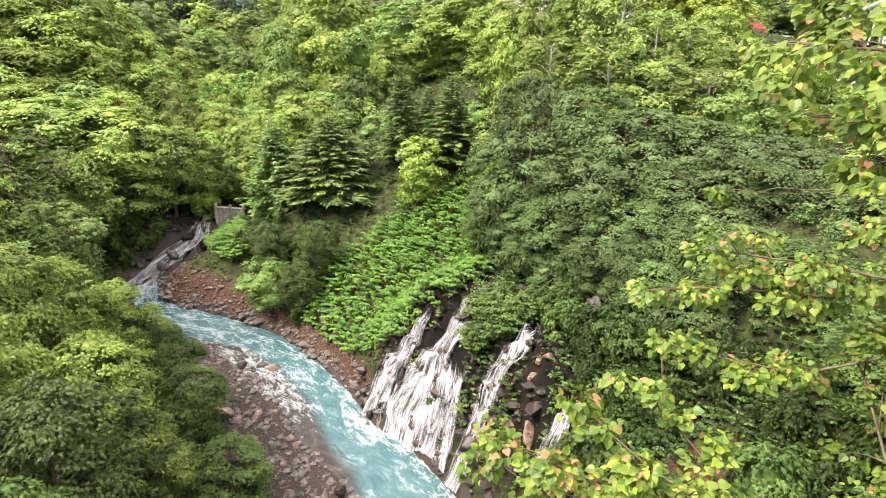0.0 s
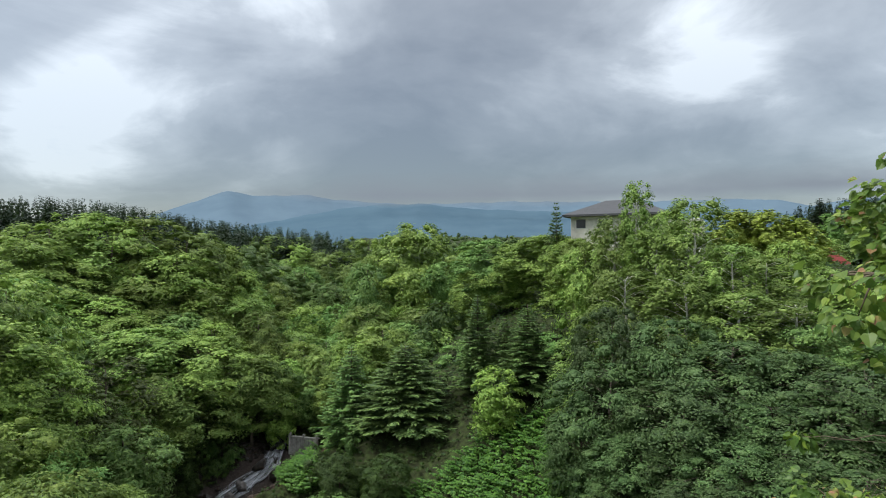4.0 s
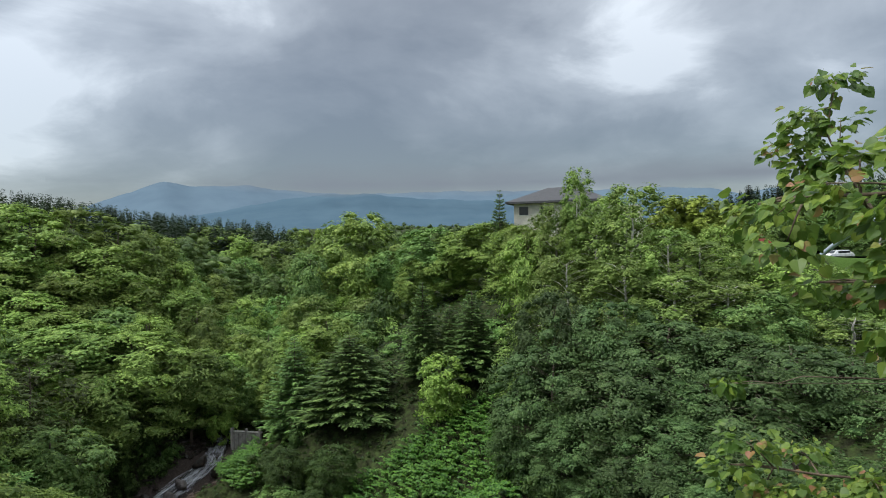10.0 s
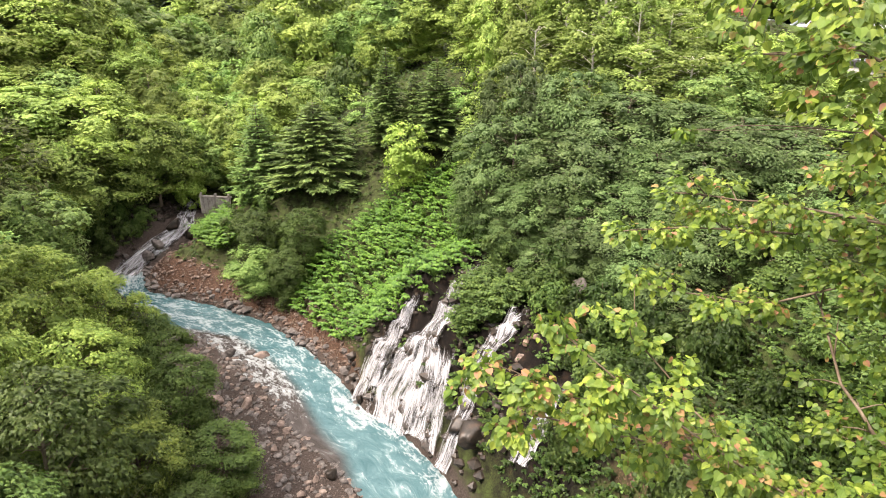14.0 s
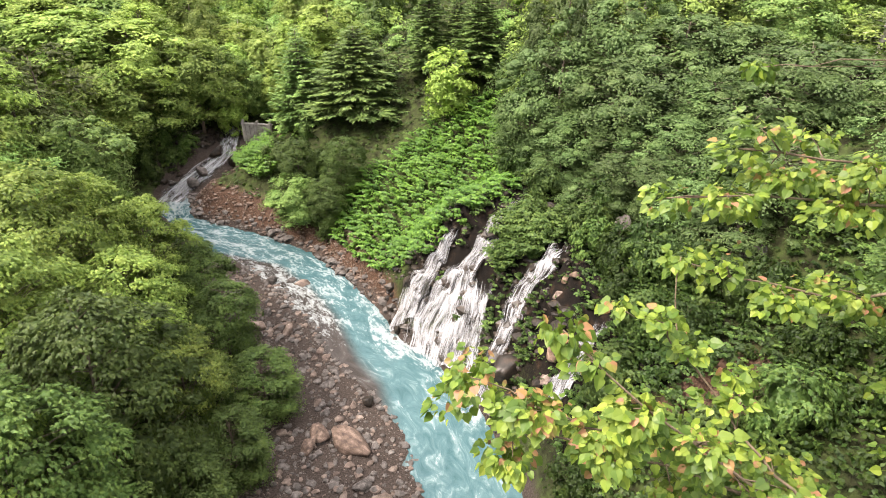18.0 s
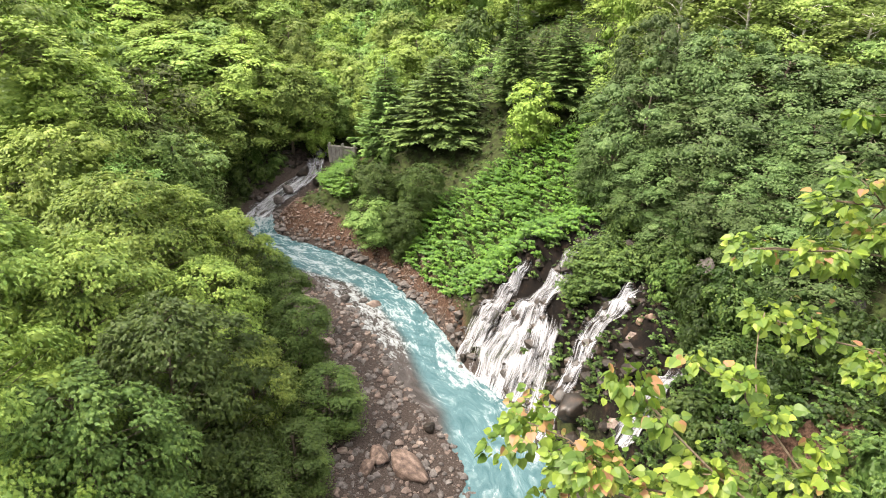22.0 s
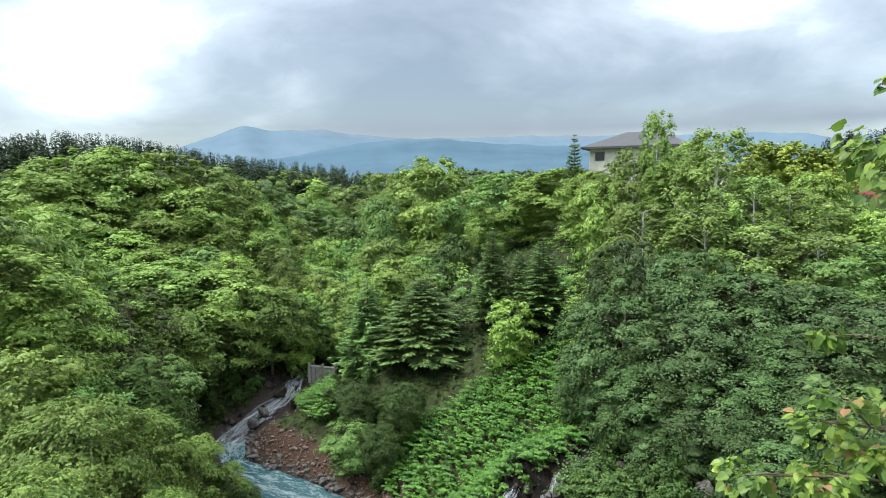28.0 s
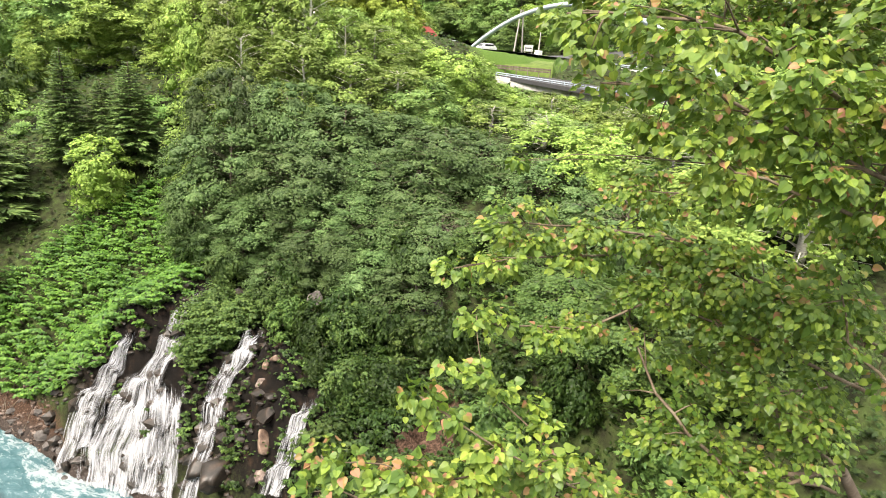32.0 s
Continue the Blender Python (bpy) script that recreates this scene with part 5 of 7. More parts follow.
def dead_wood(n, seed):
    """Broken twigs and roots lying about the eroded bank."""
    rng = np.random.default_rng(seed)
    verts, faces = [], []
    for x, y, _ in by_bank(rng, n, 45, 72, 0.2, 3.4, (1, 1)):
        a, ln = rng.uniform(0, 6.28), rng.uniform(0.5, 1.9)
        p0 = np.array([x, y, float(land(x, y)) + 0.06])
        x1, y1 = x + math.cos(a) * ln, y + math.sin(a) * ln
        p1 = np.array([x1, y1, float(land(x1, y1)) + 0.14])
        tube_data([p0, (p0 + p1) / 2 + rng.normal(0, 0.06, 3), p1], [0.03, 0.022, 0.008], 4, verts, faces)
    tagged(new("dead_wood", mesh_of("dead_wood", verts, faces, BARK, True)), "broken twigs and roots on the eroded bank", "dead wood", kind="stuff")


dead_wood(80, 71)

edge = []
for k in range(120):
    s_ = LR.uniform()
    edge.append((-33.2 + 7.5 * s_ + LR.uniform(-0.4, 1.8), 70.0 + 11.5 * s_ + LR.uniform(0, 2.2), 0.2 + 0.6 * LR.uniform() ** 2))
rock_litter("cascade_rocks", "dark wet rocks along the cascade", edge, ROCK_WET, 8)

# ---------------------------------------------------------------- undergrowth
def inside(poly, x, y):
    """Whether plan points lie in a polygon."""
    poly = np.asarray(poly, float)
    hit = np.zeros(np.shape(x), bool)
    for (ax, ay), (bx, by) in zip(poly, np.roll(poly, -1, 0)):
        if ay != by:
            hit ^= ((ay > y) != (by > y)) & (x < (bx - ax) * (y - ay) / (by - ay) + ax)
    return hit


def spots_in(rng, poly, n):
    poly = np.asarray(poly, float)
    lo, hi = poly.min(0), poly.max(0)
    out = np.zeros((0, 2))
    while len(out) < n:
        p = rng.uniform(lo, hi, (n * 2, 2))
        out = np.concatenate([out, p[inside(poly, p[:, 0], p[:, 1])]])
    return out[:n]


def leafy_stems(seed, spots, tall, leaf, per_stem, lean_to):
    """Arching stems with flat alternate leaves, the habit of knotweed: corners of all leaves."""
    rng = np.random.default_rng(seed)
    sets = []
    s = np.linspace(0.25, 1, per_stem)
    spots = spots[np.hypot(spots[:, 0] - 13, spots[:, 1] - 20.5) > rng.uniform(0.2, 2.8, len(spots))]
    base_z = land(spots[:, 0], spots[:, 1])
    for (x, y), z0 in zip(spots, base_z):
        h = tall * rng.uniform(0.6, 1.25)
        a = math.atan2(lean_to[1], lean_to[0]) + rng.normal(0, 0.7)
        out = np.array([math.cos(a), math.sin(a), 0])
        side = np.array([-out[1], out[0], 0])
        reach = h * rng.uniform(0.5, 1.0)
        c = np.array([x, y, z0]) + out * (reach * s ** 2)[:, None] + np.array([0, 0, 1.0]) * (h * (1.25 * s - 0.35 * s ** 3))[:, None]
        sg = np.where(np.arange(per_stem) % 2, 1.0, -1.0)[:, None]
        go = unit(side * sg * 0.9 + out * 0.55 + np.array([0, 0, -0.25]) + rng.normal(0, 0.18, (per_stem, 3)))
        up = unit(np.array([0, 0, 1.0]) + out * 0.35 + rng.normal(0, 0.22, (per_stem, 3)))
        ln = leaf * rng.uniform(0.7, 1.2, per_stem)
        sets.append(blades(rng, c, go, up, ln, ln * 0.72, 0.12))
    return np.concatenate(sets)


FALL_LINES = ([(2.4, 41.9), (1.0, 41.6), (-0.5, 41.6), (-2.0, 41.0)], [(6.9, 41.0), (5.4, 40.3), (4.4, 39.5), (2.5, 39.5), (1.1, 39.0), (0.0, 37.7)], [(4.0, 37.8), (3.4, 36.5), (2.1, 35.2)],
              [(9.0, 35.1), (7.7, 34.5), (6.4, 34.7), (5.6, 33.7), (3.3, 32.6)], [(10.0, 28.1), (9.2, 28.0), (8.6, 27.6), (7.2, 27.1)], [(8.8, 32.8), (8.0, 31.0), (7.2, 29.0)], [(17.9, 28.8), (16.8, 26.8)], [(12.0, 34.2), (12.4, 32.4)])
FALL_WIDE = (0.85, 1.45, 1.1, 0.85, 0.5, 1.1, 1.4, 0.9)


def by_falls(x, y):
    """Whether a plan point lies in or right beside falling water."""
    hit = np.zeros(np.shape(x), bool)
    for line, wide in zip(FALL_LINES, FALL_WIDE):
        hit |= np.abs(beside(np.array(line), x, y)) < wide
    return hit


GR = np.random.default_rng(41)
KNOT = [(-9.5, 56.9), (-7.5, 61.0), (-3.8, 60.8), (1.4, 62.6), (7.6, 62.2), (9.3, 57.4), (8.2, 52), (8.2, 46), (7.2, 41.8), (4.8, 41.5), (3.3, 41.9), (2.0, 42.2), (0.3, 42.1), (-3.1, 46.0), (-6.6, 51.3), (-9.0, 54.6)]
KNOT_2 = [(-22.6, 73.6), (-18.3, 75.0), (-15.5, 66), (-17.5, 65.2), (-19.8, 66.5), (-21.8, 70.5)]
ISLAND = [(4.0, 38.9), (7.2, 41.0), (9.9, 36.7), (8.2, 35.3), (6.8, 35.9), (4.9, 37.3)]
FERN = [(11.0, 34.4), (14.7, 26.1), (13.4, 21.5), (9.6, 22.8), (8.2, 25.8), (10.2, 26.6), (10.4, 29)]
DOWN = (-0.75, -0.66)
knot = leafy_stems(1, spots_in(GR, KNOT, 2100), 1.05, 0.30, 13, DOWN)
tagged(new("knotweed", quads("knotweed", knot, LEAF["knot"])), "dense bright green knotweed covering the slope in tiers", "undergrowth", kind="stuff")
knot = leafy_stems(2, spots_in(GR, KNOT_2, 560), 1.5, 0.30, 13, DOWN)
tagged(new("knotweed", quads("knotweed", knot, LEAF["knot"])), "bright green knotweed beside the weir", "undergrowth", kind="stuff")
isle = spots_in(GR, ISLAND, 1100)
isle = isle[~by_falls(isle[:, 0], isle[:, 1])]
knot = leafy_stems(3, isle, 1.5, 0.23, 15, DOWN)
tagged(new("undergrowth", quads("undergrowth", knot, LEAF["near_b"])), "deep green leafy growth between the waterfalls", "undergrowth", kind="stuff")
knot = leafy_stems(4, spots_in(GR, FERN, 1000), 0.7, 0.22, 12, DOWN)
tagged(new("undergrowth", quads("undergrowth", knot, LEAF["bush"])), "green ferns and leaves below the rock face, darkened for shade", "undergrowth", kind="stuff")


def clear_of(x, y, extra=0.0):
    """Plan places kept free of taller growth: water, banks, knotweed and falls."""
    dr, dl = beside(BANK_R, x, y), -beside(BANK_L, x, y)
    bare = (dr < np.interp(y, [18, 26, 40, 44, 52, 66, 80], [0.5, 1.0, 4.5, 1.3, 1.4, 2.8, 2.5])) & (dl < 1.0 + extra) & (y < 81)
    return bare | inside(KNOT, x, y) | inside(KNOT_2, x, y) | (np.hypot(x - 13, y - 20.5) < 3.0)


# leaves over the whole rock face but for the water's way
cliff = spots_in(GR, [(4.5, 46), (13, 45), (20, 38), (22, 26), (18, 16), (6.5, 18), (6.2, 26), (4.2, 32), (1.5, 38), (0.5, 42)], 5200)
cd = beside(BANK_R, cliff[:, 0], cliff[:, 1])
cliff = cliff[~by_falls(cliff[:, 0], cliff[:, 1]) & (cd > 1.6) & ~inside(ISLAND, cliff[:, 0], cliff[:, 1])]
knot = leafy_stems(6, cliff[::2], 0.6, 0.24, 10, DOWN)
tagged(new("undergrowth", quads("undergrowth", knot, LEAF["bush"])), "green creeping leaves on the rock face, darkened for shade", "undergrowth", kind="stuff")
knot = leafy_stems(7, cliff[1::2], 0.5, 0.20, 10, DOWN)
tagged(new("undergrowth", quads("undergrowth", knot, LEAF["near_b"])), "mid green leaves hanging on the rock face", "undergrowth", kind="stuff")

near_slope = leafy_stems(8, spots_in(GR, [(6.5, 3), (20, 3), (26, 18), (15, 24), (7.5, 20)], 900), 0.8, 0.26, 11, DOWN)
tagged(new("undergrowth", quads("undergrowth", near_slope, LEAF["bush"])), "green undergrowth on the steep bank below the viewpoint, darkened for shade", "undergrowth", kind="stuff")

# low leaf cover on every slope
n = 70000
a = np.radians(GR.uniform(-62, 74, n))
r = 14 + 130 * GR.uniform(0, 1, n) ** 1.4
x, y = r * np.sin(a), r * np.cos(a)
keep = ~clear_of(x, y)
keep &= ~((x > 50) & (x < 84) & (y > 66) & (y < 104))
x, y = x[keep], y[keep]
m = len(x)
p = np.stack([x, y, land(x, y) + GR.uniform(0.05, 0.6, m)], 1)
ln = GR.uniform(0.25, 0.5, m) * np.clip(np.hypot(x, y) / 45, 0.6, 1.7)
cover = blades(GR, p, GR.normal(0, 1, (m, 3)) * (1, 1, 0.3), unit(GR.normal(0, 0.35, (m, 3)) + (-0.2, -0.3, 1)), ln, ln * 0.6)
tagged(new("undergrowth", quads("undergrowth", cover, LEAF["bush"])), "green undergrowth on the forest floor, darkened for shade", "undergrowth", kind="stuff")

# shrubs and filling trees of the slopes, thinned so that none stands in another
CAP_LEFT = ((22, 40, 58, 70, 85, 100, 115, 165), (-30, -24, -15, -11, -7.5, -3.5, -0.5, 0.5))
CAP_MID = ((22, 62, 80, 92, 105, 120, 150, 165), (-30, -20, -12, -7, -4.5, -2.5, 0.2, 0.8))
CAP_RIGHT = ((20, 36, 45, 52, 60, 75, 95, 130), (-26, -19, -13, -9, -5, -1.5, 1.2, 1.8))
CAP_ROAD = ((20, 36, 50, 70, 95, 130), (-26, -16, -9, -6, -5.4, -5))


def cap_of(az, far):
    """Height angle under which filling growth stays, so that the valley opens in steps."""
    left, mid, right, road = (np.interp(far, *c) for c in (CAP_LEFT, CAP_MID, CAP_RIGHT, CAP_ROAD))
    return np.interp(az, [-20, -15, 6, 11, 29, 34], [left, mid, mid, right, right, road])


taken = []


def room_for(x, y, gap):
    for px_, py_, g in taken:
        if (px_ - x) ** 2 + (py_ - y) ** 2 < (0.5 * (gap + g)) ** 2:
            return False
    taken.append((x, y, gap))
    return True


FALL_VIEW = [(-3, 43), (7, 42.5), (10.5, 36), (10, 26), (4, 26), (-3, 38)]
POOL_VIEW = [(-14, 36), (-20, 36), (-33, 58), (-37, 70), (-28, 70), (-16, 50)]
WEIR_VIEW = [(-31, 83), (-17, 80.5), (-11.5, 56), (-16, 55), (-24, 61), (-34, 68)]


def fill(n, az, far, kinds, tall, wide, gap, power=1.0):
    """Scatter trees of some kinds over a sector of the land."""
    made = 0
    for _ in range(n):
        a_, r_ = GR.uniform(*az), far[0] + (far[1] - far[0]) * GR.uniform() ** power
        x_, y_ = r_ * math.sin(radians(a_)), r_ * math.cos(radians(a_))
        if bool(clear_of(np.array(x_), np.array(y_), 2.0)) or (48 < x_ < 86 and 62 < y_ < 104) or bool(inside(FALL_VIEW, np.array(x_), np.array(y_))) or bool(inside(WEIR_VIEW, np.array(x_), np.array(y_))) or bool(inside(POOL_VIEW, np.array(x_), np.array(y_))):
            continue
        h_ = GR.uniform(*tall)
        z_ = float(land(x_, y_)) - 0.2
        cap = EYE + r_ * math.tan(radians(cap_of(a_, r_) + GR.uniform(-1.2, 0.4)))
        h_ = min(h_, cap - z_)
        if h_ < 2.0 or not room_for(x_, y_, gap * GR.uniform(0.8, 1.2)):
            continue
        key = kinds[GR.integers(len(kinds))]
        H, R = SIZE[key]
        plant(key, x_, y_, z_, h_ / H, GR.uniform(*wide) / R, GR.uniform(0, 6.28))
        made += 1
    return made


fill(900, (-60, -15), (58, 150), ("wood1", "wood2", "wood1", "wood3"), (9, 14), (3.8, 5.2), 7.2)
fill(600, (-16, 12), (92, 165), ("wood1", "wood2", "wood3"), (9, 13), (3.8, 5.0), 7.0)
fill(400, (8, 34), (60, 130), ("wood3", "wood1", "wood3"), (8, 12), (3.4, 4.4), 6.2)
fill(160, (28, 74), (46, 70), ("wood2", "wood1", "wood3"), (5, 9), (2.6, 3.6), 4.8)
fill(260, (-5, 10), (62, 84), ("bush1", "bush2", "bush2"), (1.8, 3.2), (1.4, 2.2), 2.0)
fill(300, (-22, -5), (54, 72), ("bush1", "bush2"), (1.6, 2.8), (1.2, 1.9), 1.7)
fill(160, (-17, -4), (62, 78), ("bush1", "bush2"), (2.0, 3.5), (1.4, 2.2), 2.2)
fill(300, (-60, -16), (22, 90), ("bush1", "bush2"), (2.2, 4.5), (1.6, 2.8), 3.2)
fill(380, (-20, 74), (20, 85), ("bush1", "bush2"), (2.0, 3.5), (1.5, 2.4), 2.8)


# trees and shrubs beside the cascade and over the eroded bank
for key, x_, y_, tall, wide in (("wood2", -34.8, 73.5, 7.5, 3.0), ("wood1", -33.0, 77.5, 8.0, 3.0), ("wood2", -30.5, 81, 8.5, 3.2), ("wood1", -28.3, 85, 9, 3.2), ("wood2", -36.3, 69.5, 6.5, 2.8), ("layer1", -25.5, 87, 9, 3.6), ("wood2", -22.0, 84, 8, 3.2), ("wood1", -18.5, 82, 8, 3.0),
                                ("bush2", -31.0, 73.0, 2.4, 1.5), ("bush2", -29.4, 75.0, 2.4, 1.5), ("bush2", -32.6, 70.8, 2.2, 1.4), ("bush2", -30.0, 73.9, 2.0, 1.1), ("bush2", -34.4, 72.6, 4.2, 2.4), ("bush2", -31.9, 77.0, 4.4, 2.3), ("bush2", -36.6, 69.0, 3.8, 2.4), ("bush2", -29.6, 80.2, 4.2, 2.2), ("bush2", -31.8, 74.5, 3.0, 1.6), ("bush2", -33.6, 71.5, 2.8, 1.6), ("bush2", -16.0, 66.5, 3.2, 2.2), ("bush2", -13.6, 64.0, 3.4, 2.2), ("bush1", -12.0, 61.0, 3.2, 2.2)):
    plant(key, x_, y_, float(land(x_, y_)) - 0.2, tall / SIZE[key][0], wide / SIZE[key][1], GR.uniform(0, 6.28))


# shrubs hanging on the rock face and on the leafy spur between the falls
for key, x_, y_, tall, wide in (("bush2", 6.2, 38.7, 2.2, 1.5), ("bush2", 7.5, 38.1, 2.4, 1.6), ("bush2", 7.1, 36.9, 2.0, 1.3), ("bush2", 10.6, 33.4, 2.6, 1.6), ("bush1", 11.3, 31.2, 2.8, 1.7), ("bush2", 12.4, 29.4, 2.8, 1.8), ("bush1", 10.9, 28.8, 2.4, 1.5),
                                ("bush2", 13.8, 30.8, 3.0, 1.9), ("bush2", 11.2, 26.2, 2.6, 1.7), ("bush1", 14.6, 28.0, 3.0, 2.0), ("bush2", 15.6, 25.6, 2.8, 1.9), ("bush2", 9.6, 36.6, 2.6, 1.6), ("bush2", 10.9, 35.6, 2.8, 1.7)):
    plant(key, x_, y_, float(land(x_, y_)) - 0.2, tall / SIZE[key][0], wide / SIZE[key][1], GR.uniform(0, 6.28))


# distant woods, one mesh each
def pattern_crown(seed, shape):
    """Corners, loops and face sizes of a small pattern crown, 12 m high and 9 m wide."""
    me = broadleaf_meshes(seed, 12, 4.5, 0.1, shape, 14, 15, 0.46, 0.66, LEAF["far"], BARK, rb=0.36, core=0.8)[1]
    v, lp, sz = np.zeros(len(me.vertices) * 3), np.zeros(len(me.loops), np.int32), np.zeros(len(me.polygons), np.int32)
    me.vertices.foreach_get("co", v)
    me.loops.foreach_get("vertex_index", lp)
    me.polygons.foreach_get("loop_total", sz)
    bpy.data.meshes.remove(me)
    return v.reshape(-1, 3), lp, sz


def joined_crowns(name, crowns, mat):
    at = np.cumsum([0] + [len(c[0]) for c in crowns])
    v = np.concatenate([c[0] for c in crowns])
    lp = np.concatenate([c[1] + k for c, k in zip(crowns, at)])
    sz = np.concatenate([c[2] for c in crowns])
    me = bpy.data.meshes.new(name)
    me.vertices.add(len(v))
    me.vertices.foreach_set("co", v.astype(np.float32).ravel())
    me.loops.add(len(lp))
    me.loops.foreach_set("vertex_index", lp.astype(np.int32))
    me.polygons.add(len(sz))
    me.polygons.foreach_set("loop_start", np.concatenate([[0], np.cumsum(sz)[:-1]]).astype(np.int32))
    me.polygons.foreach_set("loop_total", sz.astype(np.int32))
    me.polygons.foreach_set("use_smooth", np.ones(len(sz), bool))
    me.materials.append(mat)
    me.update(calc_edges=True)
    return me


FAR_TREES = [pattern_crown(61, "round"), pattern_crown(62, "dome"), pattern_crown(63, "slim"), pattern_crown(64, "round")]


def far_woods(name, label, n, az, far, tall, conifer, mat, seed, caps):
    rng = np.random.default_rng(seed)
    sets, lumps, crowns = [], [], []
    for _ in range(n):
        a_, r_ = rng.uniform(*az), far[0] + (far[1] - far[0]) * rng.uniform() ** 1.5
        x_, y_ = r_ * math.sin(radians(a_)), r_ * math.cos(radians(a_))
        if 46 < x_ < 82 and 58 < y_ < 112:
            continue
        z_ = float(land(x_, y_))
        cap = EYE + r_ * math.tan(radians(np.interp(a_, [c[0] for c in caps], [c[1] for c in caps]) - abs(rng.normal(0, 0.35))))
        h_ = min(rng.uniform(*tall), cap - z_)
        if h_ < 2.5:
            continue
        if conifer:
            m = 150
            t = rng.uniform(0, 1, m) ** 0.9
            ang = rng.uniform(0, 6.28, m)
            rad = h_ * 0.21 * (1 - t) * rng.uniform(0.7, 1.1, m) + 0.12
            out = np.stack([np.cos(ang), np.sin(ang), 0 * ang], 1)
            p = out * (rad * 0.3)[:, None] + np.stack([0 * t, 0 * t, h_ * (0.12 + 0.88 * t)], 1)
            ln = rad * 0.8 + 0.3
            sets.append(blades(rng, p + (x_, y_, z_), out + (0, 0, -0.25) + rng.normal(0, 0.12, (m, 3)), unit(rng.normal(0, 0.3, (m, 3)) + (0, 0, 1)), ln, ln * 0.55))
        else:
            v0, l0, n0 = FAR_TREES[rng.integers(len(FAR_TREES))]
            w = min(h_ * 0.45, 5.5) / 4.5 * rng.uniform(0.8, 1.15)
            c_, s_ = math.cos(r_ * 7.1), math.sin(r_ * 7.1)
            p = np.stack([(v0[:, 0] * c_ - v0[:, 1] * s_) * w, (v0[:, 0] * s_ + v0[:, 1] * c_) * w, v0[:, 2] * h_ / 12], 1)
            crowns.append((p + (x_, y_, z_), l0, n0))
    if crowns:
        tagged(new(name, joined_crowns(name, crowns, mat)), label, "woods", kind="stuff")
        return
    tagged(new(name, leafy_mesh(name, lumps, sets, mat)), label, "woods", kind="stuff")


FAR = [(-65, 1.4), (-36, 1.3), (-20, 1.4), (-15, 1.9), (-10, 2.1), (-2, 2.2), (8, 1.7), (14, 1.6), (26, 1.8), (31, 2.0), (38, 3.4), (46, 4.6), (75, 5)]
FAR_DARK = [(-65, 5.0), (-40, 4.3), (-36, 4.9), (-31, 4.7), (-27.6, 4.1), (-23, 3.3), (-18, 2.8), (-13, 2.4), (-10, 1.5), (24, 2.6), (28, 4.0), (31, 4.6), (36, 4.8), (75, 6)]
far_woods("far_woods", "distant green broad-leaved woods up to the ridge", 850, (-64, 74), (130, 520), (9, 16), False, LEAF["far"], 3, FAR)
far_woods("far_conifers", "distant dark spruce woods along the ridge", 560, (-64, -11), (165, 290), (14, 24), True, LEAF["far_spruce"], 4, FAR_DARK)
far_woods("far_conifers", "distant dark spruces behind the car park", 300, (27, 74), (140, 300), (11, 18), True, LEAF["far_spruce"], 5, FAR_DARK)

# ---------------------------------------------------------------- distance: mountains
def ridge(name, label, crest, far, foot, mat, seed):
    """A mountain range: height angles of its crest by bearing, seen from the bridge."""
    rng = np.random.default_rng(seed)
    az = np.arange(-75, 80.1, 0.5)
    el = np.interp(az, [c[0] for c in crest], [c[1] for c in crest]) + 0.04 * np.sin(az * 1.7 + seed) + 0.025 * np.sin(az * 4.3 + seed)
    rows = []
    for k, share in enumerate((0.0, 0.3, 0.55, 0.78, 0.93, 1.0)):
        r = foot + (far - foot) * share
        z = EYE + far * np.tan(np.radians(el)) * share ** 1.5 + (rng.normal(0, 2, len(az)) if 0 < k < 4 else 0)
        rows.append(np.stack([r * np.sin(np.radians(az)), r * np.cos(np.radians(az)), z], 1))
    v = np.concatenate(rows)
    m = len(az)
    f = [(k * m + i, k * m + i + 1, (k + 1) * m + i + 1, (k + 1) * m + i) for k in range(5) for i in range(m - 1)]
    tagged(new(name, mesh_of(name, v, f, mat, True)), label, "mountain", kind="structure")


ridge("backdrop", "volcanic mountains coloured blue for haze under low cloud", [(-75, 1), (-40, 1.5), (-29, 3.0), (-26, 4.0), (-22.5, 5.4), (-21.3, 5.7), (-19, 5.3), (-15, 5.5), (-12, 5.1), (-6, 4.7), (4, 4.9), (14, 4.7), (24, 4.6), (27, 4.3), (29, 3.8), (32, 4.3), (38, 3.6), (75, 2)], 3700, 2500, MOUNTAIN_FAR, 1)
ridge("backdrop", "wooded foothills coloured darker blue for haze", [(-75, 1), (-22, 2.2), (-18, 3.0), (-12, 4.2), (-8, 4.7), (-4, 4.75), (0, 4.3), (8, 3.9), (16, 4.0), (24, 3.6), (30, 3.0), (75, 2)], 2500, 1300, MOUNTAIN_NEAR, 2)


